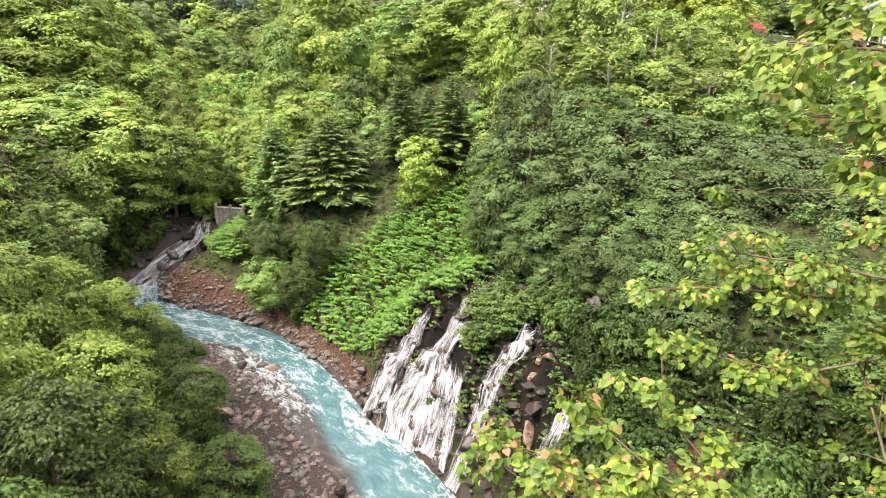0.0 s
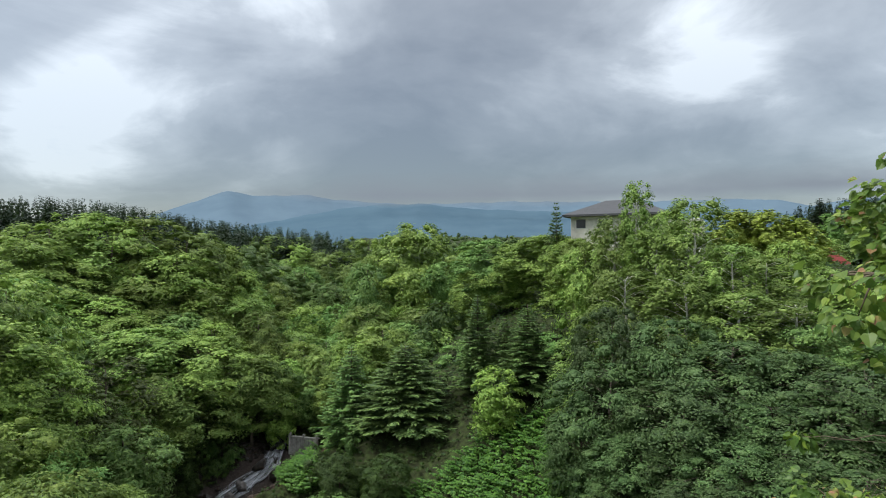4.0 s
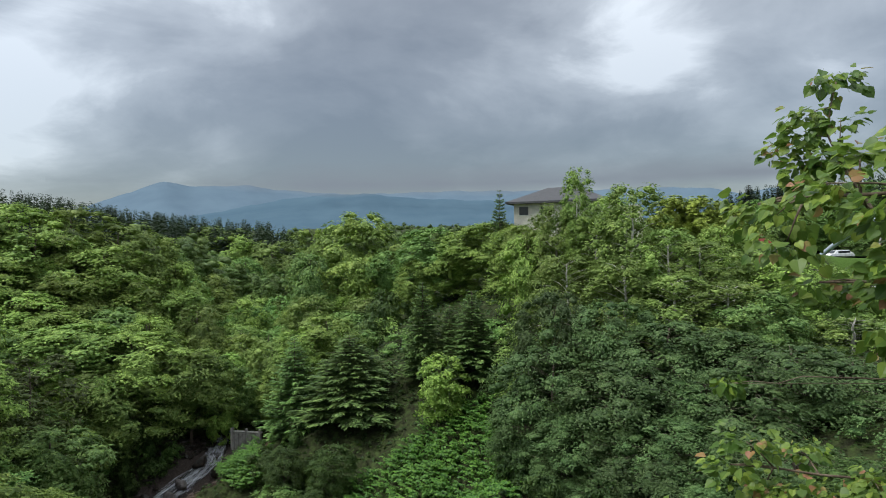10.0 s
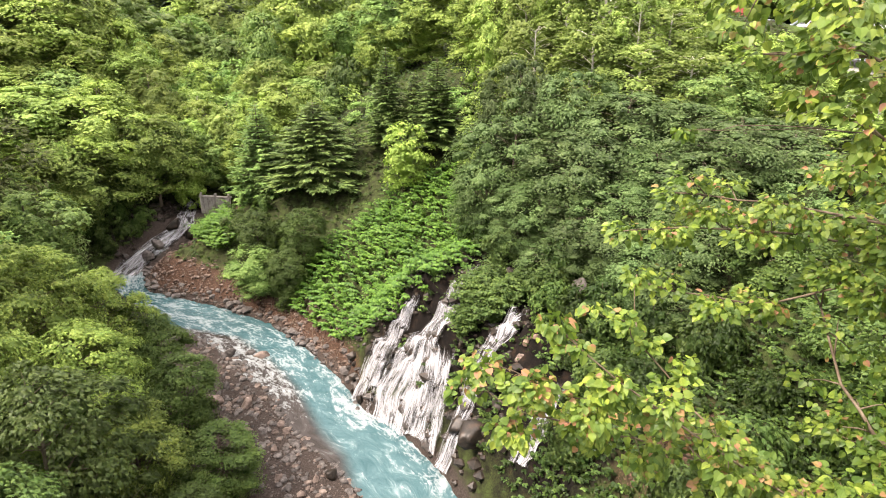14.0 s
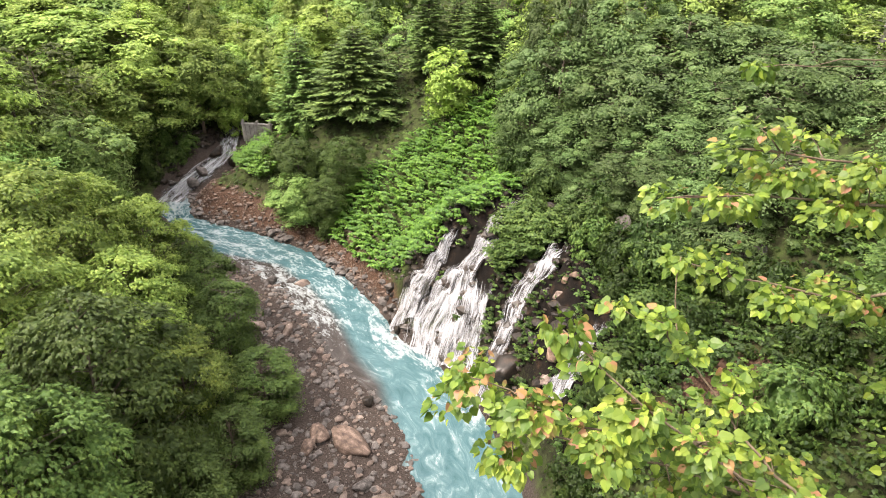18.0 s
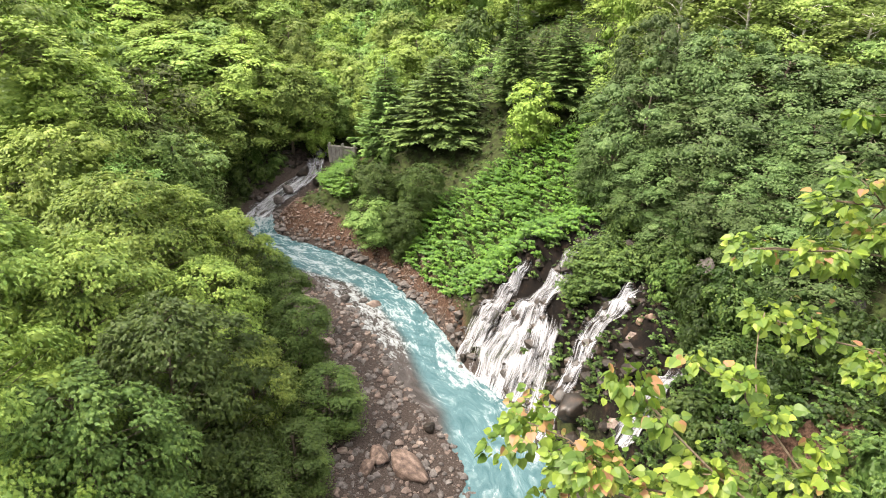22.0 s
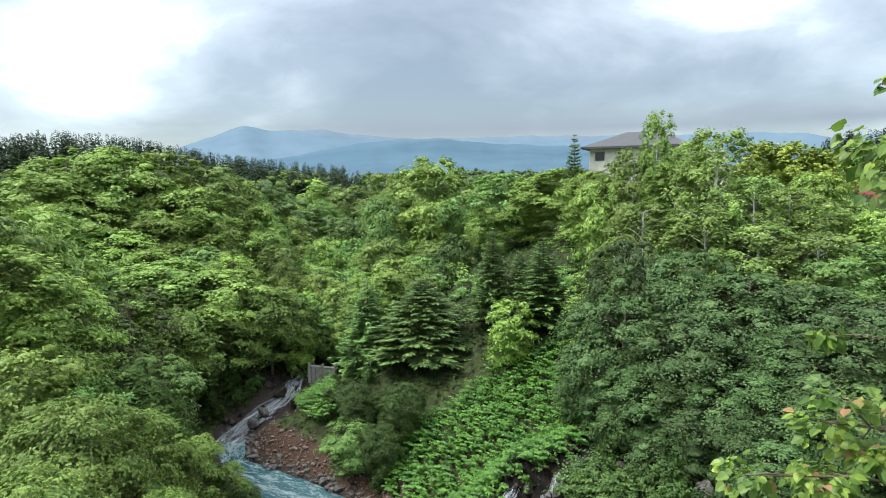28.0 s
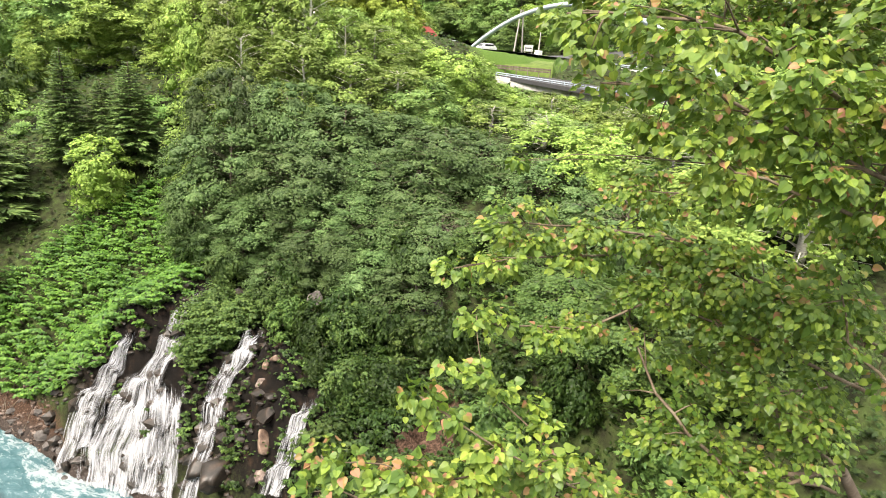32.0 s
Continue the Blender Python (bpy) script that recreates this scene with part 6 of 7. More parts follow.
def cloud_build(add):
    uv = add("ShaderNodeUVMap").outputs[0]
    mp = add("ShaderNodeMapping", {0: uv, 3: (0.16, 0.5, 1.0)})
    n = add("ShaderNodeTexNoise", {"Vector": mp.outputs[0], "Scale": 1.0, "Detail": 7.0, "Roughness": 0.55})
    xy = add("ShaderNodeSeparateXYZ", {0: uv})
    up = add("ShaderNodeMapRange", {0: xy.outputs["Y"], 1: 4.1, 2: 5.6, 3: -0.45, 4: 0.75})
    side = add("ShaderNodeMapRange", {0: xy.outputs["X"], 1: -21.0, 2: -8.0, 3: -0.75, 4: 0.0})
    top = add("ShaderNodeMapRange", {0: xy.outputs["Y"], 1: 5.4, 2: 8.4, 3: 0.0, 4: -1.3})
    f = add("ShaderNodeMath", {0: n.outputs[0], 1: up.outputs[0]}, op="ADD")
    f = add("ShaderNodeMath", {0: f.outputs[0], 1: side.outputs[0]}, op="ADD")
    f = add("ShaderNodeMath", {0: f.outputs[0], 1: top.outputs[0]}, op="ADD")
    f = add("ShaderNodeMapRange", {0: f.outputs[0], 1: 0.30, 2: 1.25, 3: 0.0, 4: 0.95})
    # The cloud's brightness is set as emission, not lit by sun and sky.
    cloud_glow = add("ShaderNodeEmission", {0: (0.30, 0.33, 0.375, 1), 1: 1.0})
    return add("ShaderNodeMixShader", {0: f.outputs[0], 1: add("ShaderNodeBsdfTransparent").outputs[0], 2: cloud_glow.outputs[0]}).outputs[0]


def cloud_bank():
    """Low cloud that hides the upper slopes of the mountains."""
    az, el = np.arange(-30, 60.1, 1.0), np.linspace(3.6, 8.6, 9)
    a, e = np.meshgrid(np.radians(az), el)
    v = np.stack([2250 * np.sin(a), 2250 * np.cos(a), EYE + 2250 * np.tan(np.radians(e))], -1).reshape(-1, 3)
    m = len(az)
    f = [(k * m + i, k * m + i + 1, (k + 1) * m + i + 1, (k + 1) * m + i) for k in range(8) for i in range(m - 1)]
    me = mesh_of("backdrop", v, f, material("low_cloud", cloud_build), True)
    uv = np.stack([np.degrees(a), e], -1).reshape(-1, 2)
    loops = np.zeros(len(me.loops), dtype=np.int32)
    me.loops.foreach_get("vertex_index", loops)
    me.uv_layers.new(name="angle").data.foreach_set("uv", uv[loops].ravel().astype(np.float32))
    tagged(new("backdrop", me), "low grey cloud over the mountain tops", "cloud", kind="structure")


cloud_bank()

# ---------------------------------------------------------------- buildings on the rim
def polar(az, far):
    return far * math.sin(radians(az)), far * math.cos(radians(az))


def hotel():
    x, y = polar(14.0, 93)
    base = float(land(x, y)) - 0.5
    eave = EYE + 93 * math.tan(radians(3.55))
    h = eave - base
    ob = thing("house", "cream-walled lodge with a brown hipped roof among trees", "building", (x, y, base))
    ob.rotation_euler = (0, 0, radians(-24))
    part("wall", block("wall", -6.2, 6.2, -5, 5, 0, h, WALL_CREAM), ob)
    v = [(-7.2, -6, h), (7.2, -6, h), (7.2, 6, h), (-7.2, 6, h), (-2.2, 0, h + 2.3), (2.2, 0, h + 2.3), (-7.2, -6, h - 0.28), (7.2, -6, h - 0.28), (7.2, 6, h - 0.28), (-7.2, 6, h - 0.28)]
    f = [(0, 1, 5, 4), (1, 2, 5), (2, 3, 4, 5), (3, 0, 4), (0, 6, 7, 1), (1, 7, 8, 2), (2, 8, 9, 3), (3, 9, 6, 0), (6, 9, 8, 7)]
    part("roof", mesh_of("roof", v, f, ROOF_BROWN), ob)
    part("annex", block("annex", 6.22, 11, -4, 5, 0, h - 0.9, WALL_CREAM, 0.05), ob, "lower cream wing")
    for k in range(4):
        for lv in (h - 1.9, h - 4.6):
            w = part("window", block("window", -5.4 + 3.1 * k, -4.1 + 3.1 * k, -5.06, -5.004, lv, lv + 1.2, GLASS_DARK), ob)
            part("window_frame", block("window_frame", -5.5 + 3.1 * k, -4.0 + 3.1 * k, -5.05, -5.002, lv - 0.1, lv - 0.004, SIGN_WHITE), w)
    for lv in (h - 1.9, h - 4.6):
        part("window", block("window", -6.26, -6.204, -1.2, 0.3, lv, lv + 1.2, GLASS_DARK), ob)


hotel()


def red_house():
    x, y = polar(30.0, 118)
    z = float(land(x, y)) - 0.3
    ob = thing("house", "small house with a red gabled roof at the car park", "building", (x, y, z))
    ob.rotation_euler = (0, 0, radians(-30))
    top = EYE + 118 * math.tan(radians(0.55)) - z
    low = max(top - 2.6, 2.0)
    part("wall", block("wall", -2.4, 2.4, -3.2, 3.2, 0, low, WALL_CREAM), ob)
    v = [(-2.9, -3.7, low), (2.9, -3.7, low), (2.9, 3.7, low), (-2.9, 3.7, low), (0, -3.7, top), (0, 3.7, top), (-2.9, -3.7, low - 0.15), (2.9, -3.7, low - 0.15), (2.9, 3.7, low - 0.15), (-2.9, 3.7, low - 0.15)]
    f = [(0, 4, 5, 3), (1, 2, 5, 4), (0, 1, 4), (2, 3, 5), (0, 6, 7, 1), (1, 7, 8, 2), (2, 8, 9, 3), (3, 9, 6, 0), (6, 9, 8, 7)]
    part("roof", mesh_of("roof", v, f, ROOF_RED), ob, "red sheet roof")


red_house()


def car(az, far, turn, paint, label):
    x, y = polar(az, far)
    ob = thing("car", label, "car", (x, y, 26.6), "parked cars")
    ob.rotation_euler = (0, 0, radians(turn))
    bm = bmesh.new()
    prof = [(-2.2, 0.35), (-2.2, 0.85), (-1.9, 0.98), (-1.5, 1.0), (-0.9, 1.48), (1.3, 1.5), (2.0, 1.0), (2.2, 0.9), (2.2, 0.35)]
    sides = []
    for yy, k in ((-0.86, 1.0), (0.86, 1.0)):
        sides.append([bm.verts.new((px_, yy * (0.84 if pz_ > 1.2 else 1), pz_)) for px_, pz_ in prof])
    n_ = len(prof)
    for i in range(n_):
        j = (i + 1) % n_
        bm.faces.new((sides[0][i], sides[0][j], sides[1][j], sides[1][i]))
    bm.faces.new(sides[0][::-1])
    bm.faces.new(sides[1])
    bmesh.ops.recalc_face_normals(bm, faces=bm.faces[:])
    bmesh.ops.bevel(bm, geom=bm.edges[:], offset=0.05, segments=2, affect="EDGES")
    me = bpy.data.meshes.new("body")
    bm.to_mesh(me)
    bm.free()
    me.materials.append(paint)
    part("body", me, ob)
    for s in (-1, 1):
        part("window", block("window", -0.75, 1.35, s * 0.83 - 0.02, s * 0.83 + 0.02, 1.02, 1.40, GLASS_DARK, 0.01), ob)
        for px_ in (-1.4, 1.4):
            v, f = tube_data([(px_, s * 0.68, 0.32), (px_, s * 0.88, 0.32)], [0.32, 0.32], 14)
            w = part("wheel", mesh_of("wheel", v, f, RUBBER), ob)
            v, f = tube_data([(px_, s * 0.87, 0.32), (px_, s * 0.895, 0.32)], [0.19, 0.17], 10)
            part("rim", mesh_of("rim", v, f, CAR_SILVER), w)
    part("windscreen", mesh_of("windscreen", [(-1.47, -0.70, 1.06), (-1.47, 0.70, 1.06), (-0.96, 0.66, 1.46), (-0.96, -0.66, 1.46)], [(0, 1, 2, 3)], GLASS_DARK), ob)
    for s in (-1, 1):
        part("headlight", block("headlight", -2.24, -2.16, s * 0.68 - 0.15, s * 0.68 + 0.15, 0.66, 0.80, SIGN_WHITE, 0.02), ob)


car(35.6, 104, 12, CAR_WHITE, "white parked car at the edge of the lawn")
car(32.4, 108, 8, CAR_SILVER, "silver parked car near the red-roofed house")


def strip_road():
    """Asphalt of the car park behind the lawn."""
    v = []
    for az in range(29, 60, 3):
        for far in (97, 101, 106, 113):
            x, y = polar(az, far)
            v.append((x, y, max(float(land(x, y)) + 0.06, 26.54)))
    n_ = len(range(29, 60, 3))
    f = [(i * 4 + k, (i + 1) * 4 + k, (i + 1) * 4 + k + 1, i * 4 + k + 1) for i in range(n_ - 1) for k in range(3)]
    tagged(new("pavement", mesh_of("pavement", v, f, ASPHALT)), "asphalt car park on the rim", "pavement", kind="structure")


strip_road()


def railing(az0, far0, az1, far1, top, label):
    """A run of pale blue road railing between two bearings: posts, rails and a kerb beam."""
    x0, y0 = polar(az0, far0)
    x1, y1 = polar(az1, far1)
    ln = math.hypot(x1 - x0, y1 - y0)
    ob = thing("railing", label, "railing", (x0, y0, top - 1.1), "road railings")
    ob.rotation_euler = (0, 0, math.atan2(y1 - y0, x1 - x0))
    for z, r_ in ((0.72, 0.06), (0.50, 0.04)):
        v, f = tube_data([(0, 0, z), (ln, 0, z)], [r_, r_], 8)
        part("rail", mesh_of("rail", v, f, STEEL_BLUE), ob)
    part("kerb_beam", block("kerb_beam", 0, ln, -0.25, 0.25, -0.85, 0.28, CONCRETE, 0.03), ob, "pale concrete edge beam")
    k = 0.0
    while k <= ln:
        part("post", block("post", k - 0.05, k + 0.05, -0.06, 0.06, 0.28, 0.70, STEEL_BLUE, 0.01), ob)
        k += 2.0
    return ob


railing(36.8, 86, 43.6, 77, 25.2, "pale blue steel railing along the road bridge")
railing(43.8, 76.7, 52.5, 67, 25.15, "pale blue steel railing nearer the viewpoint")
railing(43.2, 100, 52.0, 86, 27.3, "pale blue railing on the road's far side")


def lawn_bank():
    """Mown grass bank in front of the car park, with a low timber fence at its foot."""
    v, n_ = [], 10
    for i in range(n_):
        az = 35.6 + 6.2 * i / (n_ - 1)
        for far, z in ((89.2, 23.5), (89.4, 25.72), (94, 26.2), (100, 26.75), (105, 26.95), (105.5, 24)):
            v.append((*polar(az, far), z + 0.05 * math.sin(i * 2.1 + far)))
    f = [(i * 6 + k, (i + 1) * 6 + k, (i + 1) * 6 + k + 1, i * 6 + k + 1) for i in range(n_ - 1) for k in range(5)]
    tagged(new("lawn", mesh_of("lawn", v, f, LAWN, True)), "bright green mown grass bank below the car park", "lawn", kind="structure")
    x, y = polar(36.6, 88.7)
    x1_, y1_ = polar(41.6, 87.6)
    ob = thing("fence", "low brown timber fence at the foot of the lawn", "fence", (x, y, 24.9))
    ob.rotation_euler = (0, 0, math.atan2(y1_ - y, x1_ - x))
    ln = math.hypot(x1_ - x, y1_ - y)
    for k in range(2):
        part("board", block("board", 0, ln, -0.03, 0.03, 0.28 + 0.3 * k, 0.5 + 0.3 * k, BARK, 0.01), ob)
    for k in range(6):
        part("post", block("post", ln * k / 5 - 0.06, ln * k / 5 + 0.06, 0.03, 0.13, -0.8, 0.85, BARK, 0.01), ob)


lawn_bank()
# bridge deck carried by the railings' beams
x0, y0 = polar(36.3, 86.5)
x1, y1 = polar(56, 62)
deck = block("road", 0, math.hypot(x1 - x0, y1 - y0), 0.4, 12.0, -0.6, -0.1, ASPHALT, 0.04)
ob = tagged(new("road", deck), "grey road deck between pale blue railings", "road", kind="structure")
ob.location, ob.rotation_euler = (x0, y0, 24.6), (0, 0, math.atan2(y1 - y0, x1 - x0))


def arch():
    ob = thing("bridge_arch", "pale blue steel double arch rising over the road", "arch")
    a = np.array((*polar(34.1, 96), 27.0))
    b = np.array((*polar(56, 70), 27.0))
    t = np.linspace(0, 1, 33)
    for off in (0.0, 1.5):
        out = np.array([math.cos(radians(50)), math.sin(radians(50)), 0]) * off
        p = a * (1 - t)[:, None] + b * t[:, None] + out
        p[:, 2] = 26.9 + 4 * 7.0 * t * (1 - t)
        v, f = tube_data(p, [0.27] * 33, 10)
        part("arch_rib", mesh_of("arch_rib", v, f, STEEL_BLUE, True), ob)
    for k in range(4, 29, 3):
        p = a * (1 - t[k]) + b * t[k]
        z = 26.9 + 4 * 7.0 * t[k] * (1 - t[k])
        q = p + np.array([math.cos(radians(50)), math.sin(radians(50)), 0]) * 1.5
        v, f = tube_data([(p[0], p[1], z), (q[0], q[1], z)], [0.12, 0.12], 6)
        part("cross_tie", mesh_of("cross_tie", v, f, STEEL_BLUE), ob)


arch()


def poles():
    x, y = polar(38.6, 108)
    ob = thing("utility_pole", "leaning pair of grey timber poles", "pole", (x, y, 26.45))
    for k, dx in enumerate((-0.9, 0.9)):
        v, f = tube_data([(dx, 0, 0), (dx * 0.25, 0, 7.2)], [0.14, 0.09], 8)
        part("post", mesh_of("post", v, f, WOOD_POLE), ob)
    part("crossbar", block("crossbar", -0.7, 0.7, -0.06, 0.06, 6.2, 6.35, WOOD_POLE, 0.01), ob)
    x, y = polar(40.4, 104)
    ob = thing("utility_pole", "single grey pole beside the lawn", "pole", (x, y, 26.45))
    v, f = tube_data([(0, 0, 0), (0, 0, 5.6)], [0.11, 0.07], 8)
    part("post", mesh_of("post", v, f, WOOD_POLE), ob)
    part("box", block("box", -0.5, 0.5, -0.4, 0.4, 0, 1.2, SIGN_WHITE, 0.05), ob, "small white cabinet")
    x, y = polar(39.5, 104)
    ob = thing("notice_board", "white notice board on two posts", "sign", (x, y, 26.45))
    for dx in (-0.7, 0.7):
        part("post", block("post", dx - 0.05, dx + 0.05, -0.05, 0.05, 0, 1.6, WOOD_POLE), ob)
    board = part("board", block("board", -0.9, 0.9, -0.04, 0.04, 0.9, 1.9, SIGN_WHITE, 0.01), ob)
    part("lettering", block("lettering", -0.7, 0.7, -0.05, -0.042, 1.35, 1.5, GLASS_DARK), board, "dark bar of unreadable writing")


poles()


def weir():
    ob = thing("weir_wall", "weathered grey-brown concrete weir wall with posts behind knotweed", "wall", (-21.3, 78.4, 4.6))
    ob.rotation_euler = (0, 0, radians(-16))
    part("panel", block("panel", -1.9, 1.9, -0.2, 0.2, -2.0, 2.0, WEIR_WALL, 0.04), ob)
    for k in range(6):
        part("groove", block("groove", -1.6 + 0.6 * k, -1.56 + 0.6 * k, -0.212, -0.2, -1.8, 1.9, ROCK_GREY), ob)
    for dx in (-1.95, 0.1, 1.95):
        part("post", block("post", dx - 0.12, dx + 0.12, -0.3, 0.1, -2.0, 2.5, WEIR_WALL, 0.03), ob)
    part("cap", block("cap", -2.2, 2.2, -0.27, 0.27, 2.004, 2.12, WEIR_WALL, 0.02), ob)


weir()

# ---------------------------------------------------------------- branches close to the bridge
LN = np.random.default_rng(123)


def heart_leaf(name, size, mat, seed):
    """A heart-shaped leaf with a toothed edge, folded along its midrib, on a short stalk; grows along +y, faces +z."""
    rng = np.random.default_rng(seed)
    edge = [(0.0, 0.0), (0.22, -0.10), (0.43, 0.02), (0.52, 0.25), (0.46, 0.50), (0.30, 0.74), (0.13, 0.92), (0.0, 1.08)]
    cup, droop = rng.uniform(0.10, 0.22), rng.uniform(0.15, 0.4)
    v, f = [], []
    for sx in (1, -1):
        start = len(v)
        for k, (x, y) in enumerate(edge):
            j = 1 + (0.05 if k % 2 else -0.03)
            v.append((sx * x * j * size, y * size, (cup * x - droop * y * y * 0.5 + 0.03 * math.sin(k * 2 + seed)) * size))
        mid = [(0, y * size, -droop * y * y * 0.5 * size) for y in (0.25, 0.5, 0.74)]
        m0 = len(v)
        v += mid
        ring = [start + k for k in range(8)]
        tri = [(ring[0], ring[1], ring[2]), (ring[0], ring[2], m0), (ring[2], ring[3], m0), (ring[3], m0 + 1, m0), (ring[3], ring[4], m0 + 1), (ring[4], m0 + 2, m0 + 1), (ring[4], ring[5], m0 + 2), (ring[5], ring[6], m0 + 2), (ring[6], ring[7], m0 + 2)]
        f += tri if sx > 0 else [t[::-1] for t in tri]
    w = 0.012 * size
    s0 = len(v)
    v += [(-w, -0.5 * size, 0.06 * size), (w, -0.5 * size, 0.06 * size), (w, 0.02 * size, 0), (-w, 0.02 * size, 0)]
    f.append((s0, s0 + 1, s0 + 2, s0 + 3))
    return mesh_of(name, v, f, mat, True)


GREENS = [heart_leaf("leaf", 0.043, LEAF["linden_a"], k) for k in range(4)] + [heart_leaf("leaf", 0.038, LEAF["linden_b"], k + 5) for k in range(2)]
REDS = [heart_leaf("leaf", 0.036, LEAF["linden_red"], k + 9) for k in range(2)]
leaf_parts = [0]


def sprig(tree, rest, tip, out, n, reach, red):
    """Leaves round the end of a twig: single parts while there is room for them, then joined."""
    for k in range(int(n * 5.4)):
        a = LN.uniform(0, 6.28)
        off = Vector((math.cos(a) * reach, math.sin(a) * reach, LN.uniform(-0.7, 0.45) * reach)) * LN.uniform(0.15, 1.0) ** 0.6
        face = Vector((LN.normal(0, 0.5) - 0.2, LN.normal(0, 0.5) - 0.35, 1.0)).normalized()
        go = (Vector(out) * 0.5 + off.normalized() * 0.9 + Vector((0, 0, -0.55 + LN.normal(0, 0.25)))).normalized()
        side = go.cross(face).normalized()
        face = side.cross(go)
        size = LN.uniform(0.55, 1.3)
        m = Matrix((side, go, face)).transposed().to_4x4()
        m = Matrix.Translation(Vector(tip) + off) @ m @ Matrix.Diagonal((size, size, size, 1))
        is_red = LN.uniform() < red * 1.0 * (1.2 if off.z > 0 else 0.4)
        me = REDS[LN.integers(2)] if is_red else GREENS[LN.integers(6)]
        if leaf_parts[0] < 300 and tip[1] < 2.75 and k % 9 == 0:
            leaf_parts[0] += 1
            ob = part("leaf", me, tree)
            ob.matrix_basis = m
        else:
            rest.append((m, me))


def bough(tree, rest, points, radius, sprigs, spread, n, reach, red=0.10):
    """A limb through some points, with side twigs that end in sprigs of leaves."""
    pts = along_line(points, 14)
    pts = pts + np.cumsum(LN.normal(0, 0.012, pts.shape), 0)
    v, f = tube_data(pts, np.linspace(radius, radius * 0.3, 14) * 0.75, 7)
    sprigs = int(sprigs * 1.45)
    for k in range(sprigs):
        s = 0.22 + 0.78 * (k + LN.uniform(0, 1)) / sprigs
        i = min(int(s * 13), 12)
        root = pts[i]
        a = LN.normal(0, 1, 3) * (1, 1, 0.7)
        d = unit(a + 0.6 * unit(pts[13] - pts[0]))
        tip = root + d * spread * LN.uniform(0.35, 1.0)
        if k == sprigs - 1:
            tip = pts[13]
        mid = (root + tip) / 2 + (0, 0, 0.04 * spread)
        tube_data([root, mid, tip], [radius * 0.26, radius * 0.18, radius * 0.09], 5, v, f)
        sprig(tree, rest, tip, d, int(n * LN.uniform(0.7, 1.3)), reach, red)
    part("branch", mesh_of("branch", v, f, TWIG, True), tree)


def joined_leaves(tree, rest):
    groups = {}
    for m, me in rest:
        groups.setdefault(me.materials[0].name, []).append((m, me))
    for items in groups.values():
        verts, faces, count = [], [], 0
        for m, me in items:
            co = np.array([v.co[:] for v in me.vertices])
            mm = np.array(m)
            verts.append(co @ mm[:3, :3].T + mm[:3, 3])
            faces += [tuple(i + count for i in p.vertices) for p in me.polygons]
            count += len(co)
        ob = part("foliage", mesh_of("foliage", np.concatenate(verts), faces, items[0][1].materials[0], True), tree)
        ob["kind"] = "stuff"


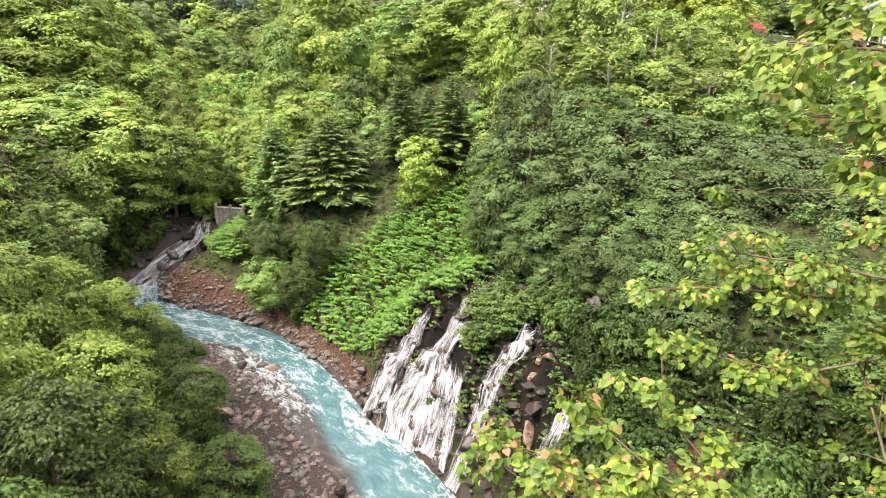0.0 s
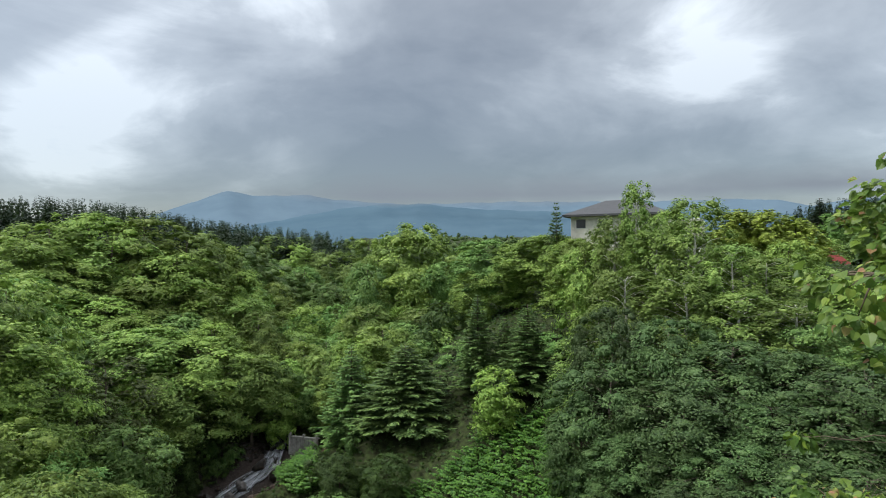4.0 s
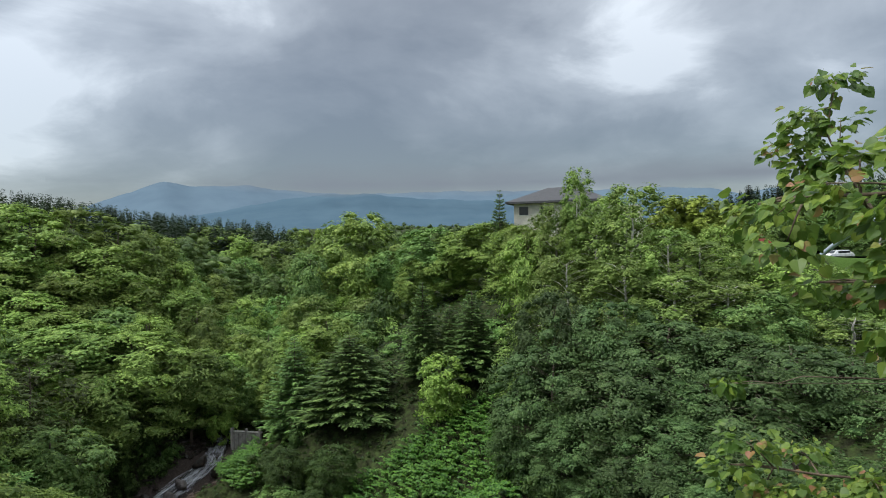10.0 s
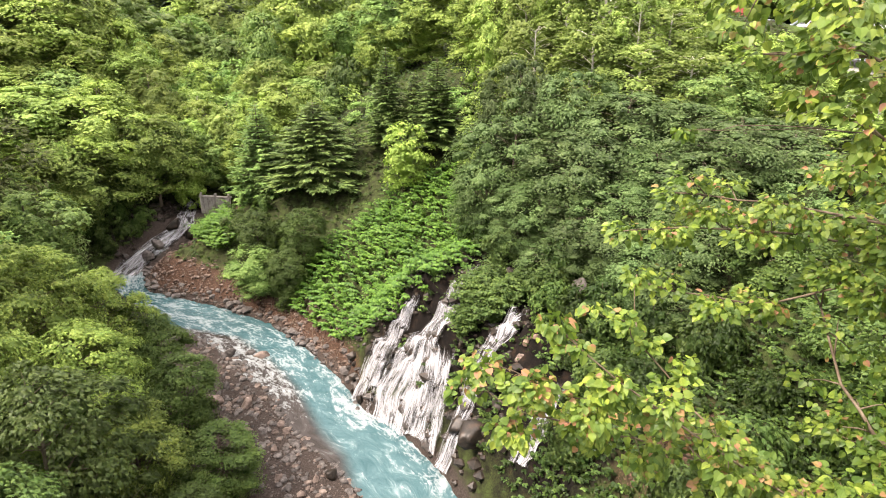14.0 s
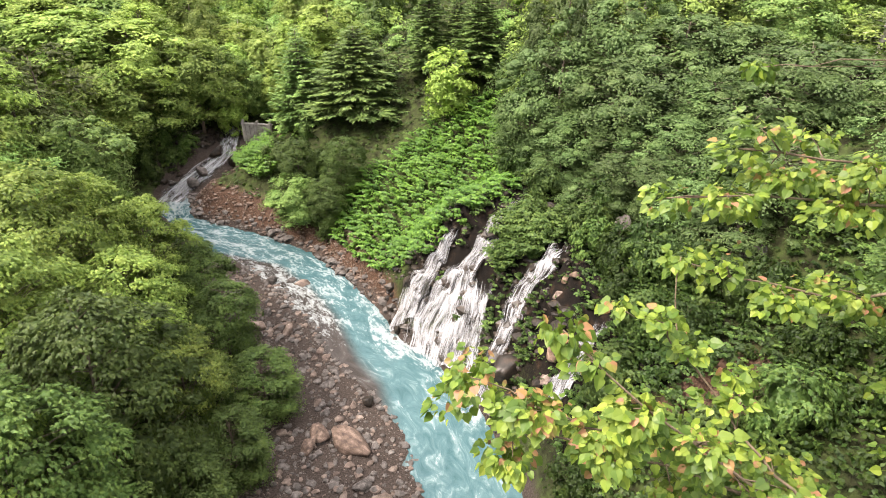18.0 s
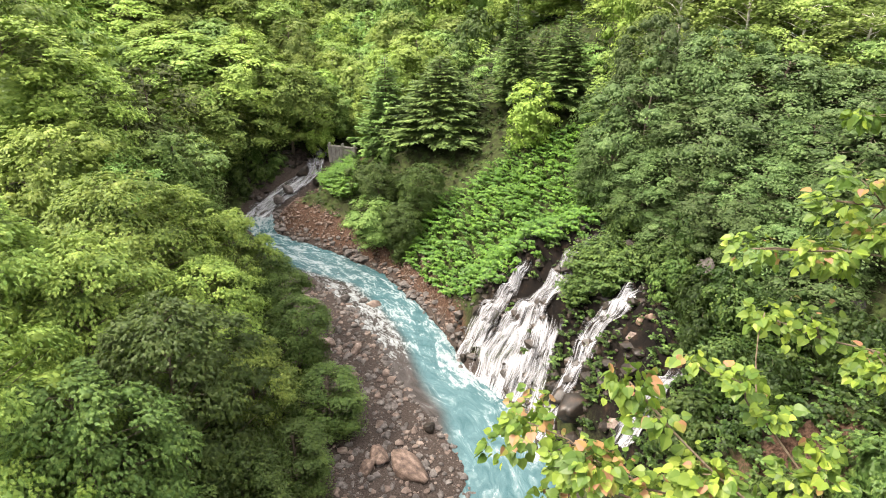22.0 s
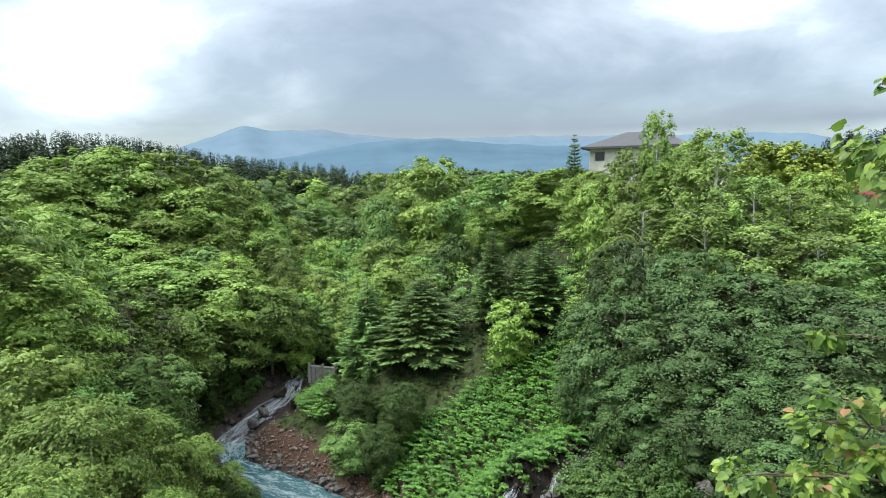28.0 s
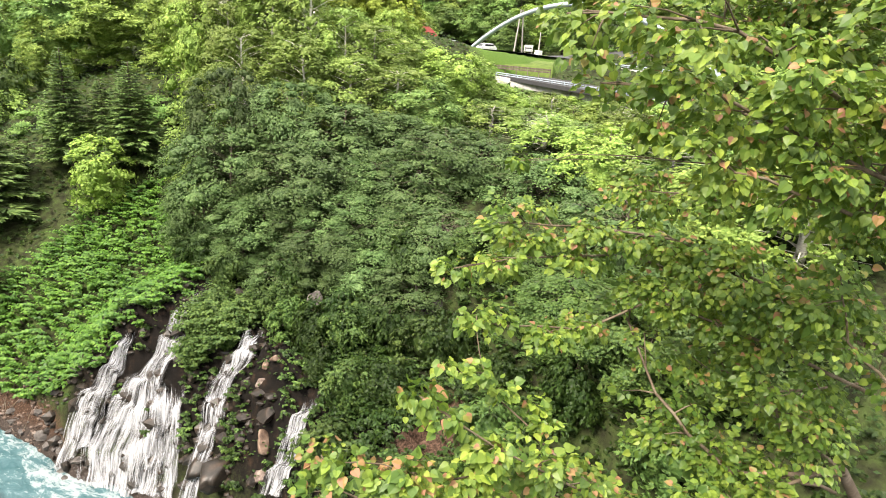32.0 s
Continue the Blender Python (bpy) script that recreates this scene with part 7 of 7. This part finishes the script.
def linden():
    tree = thing("linden_tree", "linden tree with heart-shaped green and reddish young leaves beside the bridge", "tree")
    rest = []
    z0 = float(land(8.2, 1.6)) - 0.4
    v, f = tube_data([(8.2, 1.6, z0), (8.0, 1.5, 18), (7.0, 1.6, 26), (6.2, 1.55, 29.5), (5.9, 1.5, 33)], [0.16, 0.12, 0.07, 0.05, 0.03], 10)
    tube_data([(7.8, 1.5, 21), (5.2, 1.5, 25.8), (3.4, 1.4, 27.4)], [0.09, 0.06, 0.035], 8, v, f)
    tube_data([(7.0, 1.6, 26), (4.6, 1.6, 28.0), (3.1, 1.5, 29.2)], [0.08, 0.055, 0.03], 8, v, f)
    part("trunk", mesh_of("trunk", v, f, BARK, True), tree)
    # high boughs
    bough(tree, rest, [(3.1, 1.5, 29.2), (2.3, 1.25, 29.7), (1.7, 1.75, 30.05), (1.45, 2.45, 30.05)], 0.022, 17, 0.30, 14, 0.13)
    bough(tree, rest, [(3.1, 1.5, 29.2), (2.2, 1.3, 29.5), (1.75, 1.9, 29.8), (1.55, 2.4, 29.82)], 0.020, 14, 0.26, 13, 0.13)
    bough(tree, rest, [(3.1, 1.5, 29.2), (2.2, 1.3, 29.35), (1.8, 1.6, 29.5), (1.72, 2.0, 29.6)], 0.018, 9, 0.22, 12, 0.12)
    bough(tree, rest, [(2.6, 1.9, 29.5), (2.1, 2.6, 29.95), (1.95, 2.8, 30.35), (1.97, 2.82, 30.62)], 0.014, 11, 0.2, 11, 0.11)
    bough(tree, rest, [(2.05, 2.65, 30.05), (1.9, 2.9, 30.2), (1.79, 2.97, 30.38)], 0.010, 5, 0.12, 9, 0.09)
    bough(tree, rest, [(2.3, 1.3, 29.5), (2.3, 1.2, 30.0), (2.0, 1.25, 30.3)], 0.014, 6, 0.25, 13, 0.14)
    bough(tree, rest, [(2.2, 1.6, 29.4), (1.6, 2.4, 29.42), (1.37, 2.68, 29.34)], 0.007, 1, 0.05, 8, 0.06, 0.0)
    # middle boughs
    bough(tree, rest, [(3.4, 1.4, 28.3), (2.75, 2.6, 28.75), (2.15, 3.05, 28.75), (1.56, 3.18, 28.82)], 0.020, 16, 0.26, 14, 0.14)
    bough(tree, rest, [(3.4, 1.4, 28.3), (2.6, 2.65, 28.5), (1.85, 2.95, 28.52), (1.3, 3.1, 28.46)], 0.018, 13, 0.22, 12, 0.13)
    bough(tree, rest, [(3.4, 1.4, 28.0), (2.65, 2.5, 28.3), (2.1, 2.6, 28.15), (1.44, 2.94, 28.18)], 0.018, 12, 0.24, 13, 0.13)
    bough(tree, rest, [(3.4, 1.4, 28.3), (3.1, 1.75, 28.5), (2.95, 2.3, 28.6)], 0.020, 9, 0.32, 14, 0.16)
    bough(tree, rest, [(3.4, 1.4, 27.4), (3.05, 1.7, 27.75), (3.0, 2.0, 28.15)], 0.020, 9, 0.3, 13, 0.15)
    bough(tree, rest, [(3.3, 1.0, 28.0), (2.9, 1.4, 28.4), (2.75, 1.5, 28.85)], 0.016, 7, 0.25, 13, 0.15)
    bough(tree, rest, [(3.4, 1.4, 27.4), (2.7, 1.8, 27.4), (2.5, 2.38, 27.7), (2.48, 2.82, 28.15)], 0.026, 9, 0.3, 11, 0.15, 0.08)
    bough(tree, rest, [(3.4, 1.4, 27.2), (2.9, 1.7, 27.3), (2.3, 2.2, 27.4)], 0.018, 8, 0.3, 13, 0.15, 0.06)
    # low boughs over the river
    bough(tree, rest, [(3.4, 1.4, 27.4), (1.9, 1.6, 27.4), (1.15, 1.95, 27.85), (0.8, 2.02, 28.12), (0.53, 2.2, 28.36)], 0.017, 14, 0.2, 14, 0.11, 0.12)
    bough(tree, rest, [(1.7, 1.75, 27.5), (1.38, 2.07, 27.73), (1.19, 2.43, 27.98), (1.25, 2.62, 28.3)], 0.011, 5, 0.16, 8, 0.09, 0.05)
    bough(tree, rest, [(1.19, 2.43, 27.98), (1.05, 2.42, 28.18), (0.78, 2.4, 28.28)], 0.006, 2, 0.08, 6, 0.08, 0.05)
    bough(tree, rest, [(2.4, 1.7, 27.2), (1.3, 2.2, 27.42), (0.75, 2.32, 27.55), (0.25, 2.3, 27.72), (0.17, 2.5, 27.92)], 0.016, 16, 0.2, 14, 0.11, 0.2)
    bough(tree, rest, [(1.15, 1.95, 27.85), (0.6, 1.95, 27.95), (0.3, 2.05, 28.05), (0.1, 2.1, 28.1)], 0.010, 6, 0.12, 12, 0.10, 0.2)
    bough(tree, rest, [(2.4, 1.7, 27.2), (1.6, 2.1, 27.35), (1.2, 2.35, 27.6)], 0.012, 6, 0.18, 12, 0.12, 0.3)
    # boughs towards the road
    bough(tree, rest, [(5.6, 1.6, 29.3), (4.4, 2.4, 29.9), (3.6, 2.9, 30.15), (3.1, 3.1, 30.2)], 0.022, 24, 0.34, 17, 0.17, 0.16)
    bough(tree, rest, [(5.6, 1.6, 29.3), (4.6, 2.1, 30.3), (3.9, 2.3, 30.5), (3.3, 2.2, 30.6)], 0.022, 22, 0.36, 17, 0.17, 0.18)
    bough(tree, rest, [(5.5, 1.6, 29.0), (4.4, 2.0, 29.5), (3.7, 2.2, 29.6), (3.1, 2.4, 29.7)], 0.020, 22, 0.32, 17, 0.17, 0.16)
    bough(tree, rest, [(5.5, 1.6, 28.8), (4.5, 2.3, 29.2), (3.9, 2.7, 29.3), (3.3, 3.0, 29.4)], 0.020, 22, 0.34, 17, 0.17, 0.14)
    bough(tree, rest, [(5.5, 1.6, 28.6), (4.6, 1.9, 28.7), (4.0, 2.1, 28.9)], 0.020, 18, 0.34, 16, 0.17, 0.12)
    bough(tree, rest, [(5.6, 1.6, 29.6), (4.5, 2.3, 30.6), (3.8, 2.6, 30.75), (3.2, 2.7, 30.8)], 0.020, 22, 0.34, 17, 0.17, 0.2)
    bough(tree, rest, [(5.8, 1.5, 30.0), (5.0, 1.9, 30.8), (4.2, 2.0, 30.9), (3.6, 1.9, 31.0)], 0.020, 22, 0.36, 17, 0.17, 0.2)
    bough(tree, rest, [(4.4, 2.4, 29.9), (3.4, 3.0, 30.5), (2.9, 3.3, 30.5)], 0.016, 16, 0.28, 16, 0.16, 0.18)
    bough(tree, rest, [(4.0, 2.1, 28.9), (3.4, 2.6, 28.9), (2.9, 3.1, 28.95)], 0.016, 14, 0.3, 15, 0.16, 0.14)
    bough(tree, rest, [(4.2, 1.9, 28.3), (3.6, 2.4, 28.2), (3.0, 2.8, 28.3)], 0.016, 14, 0.3, 15, 0.16, 0.10)
    bough(tree, rest, [(4.6, 1.7, 29.4), (3.6, 1.8, 29.3), (2.9, 2.1, 29.25)], 0.016, 14, 0.3, 15, 0.16, 0.14)
    bough(tree, rest, [(4.4, 1.7, 27.6), (3.4, 2.0, 27.6), (2.9, 2.5, 27.8)], 0.016, 12, 0.3, 15, 0.16, 0.08)
    joined_leaves(tree, rest)


linden()
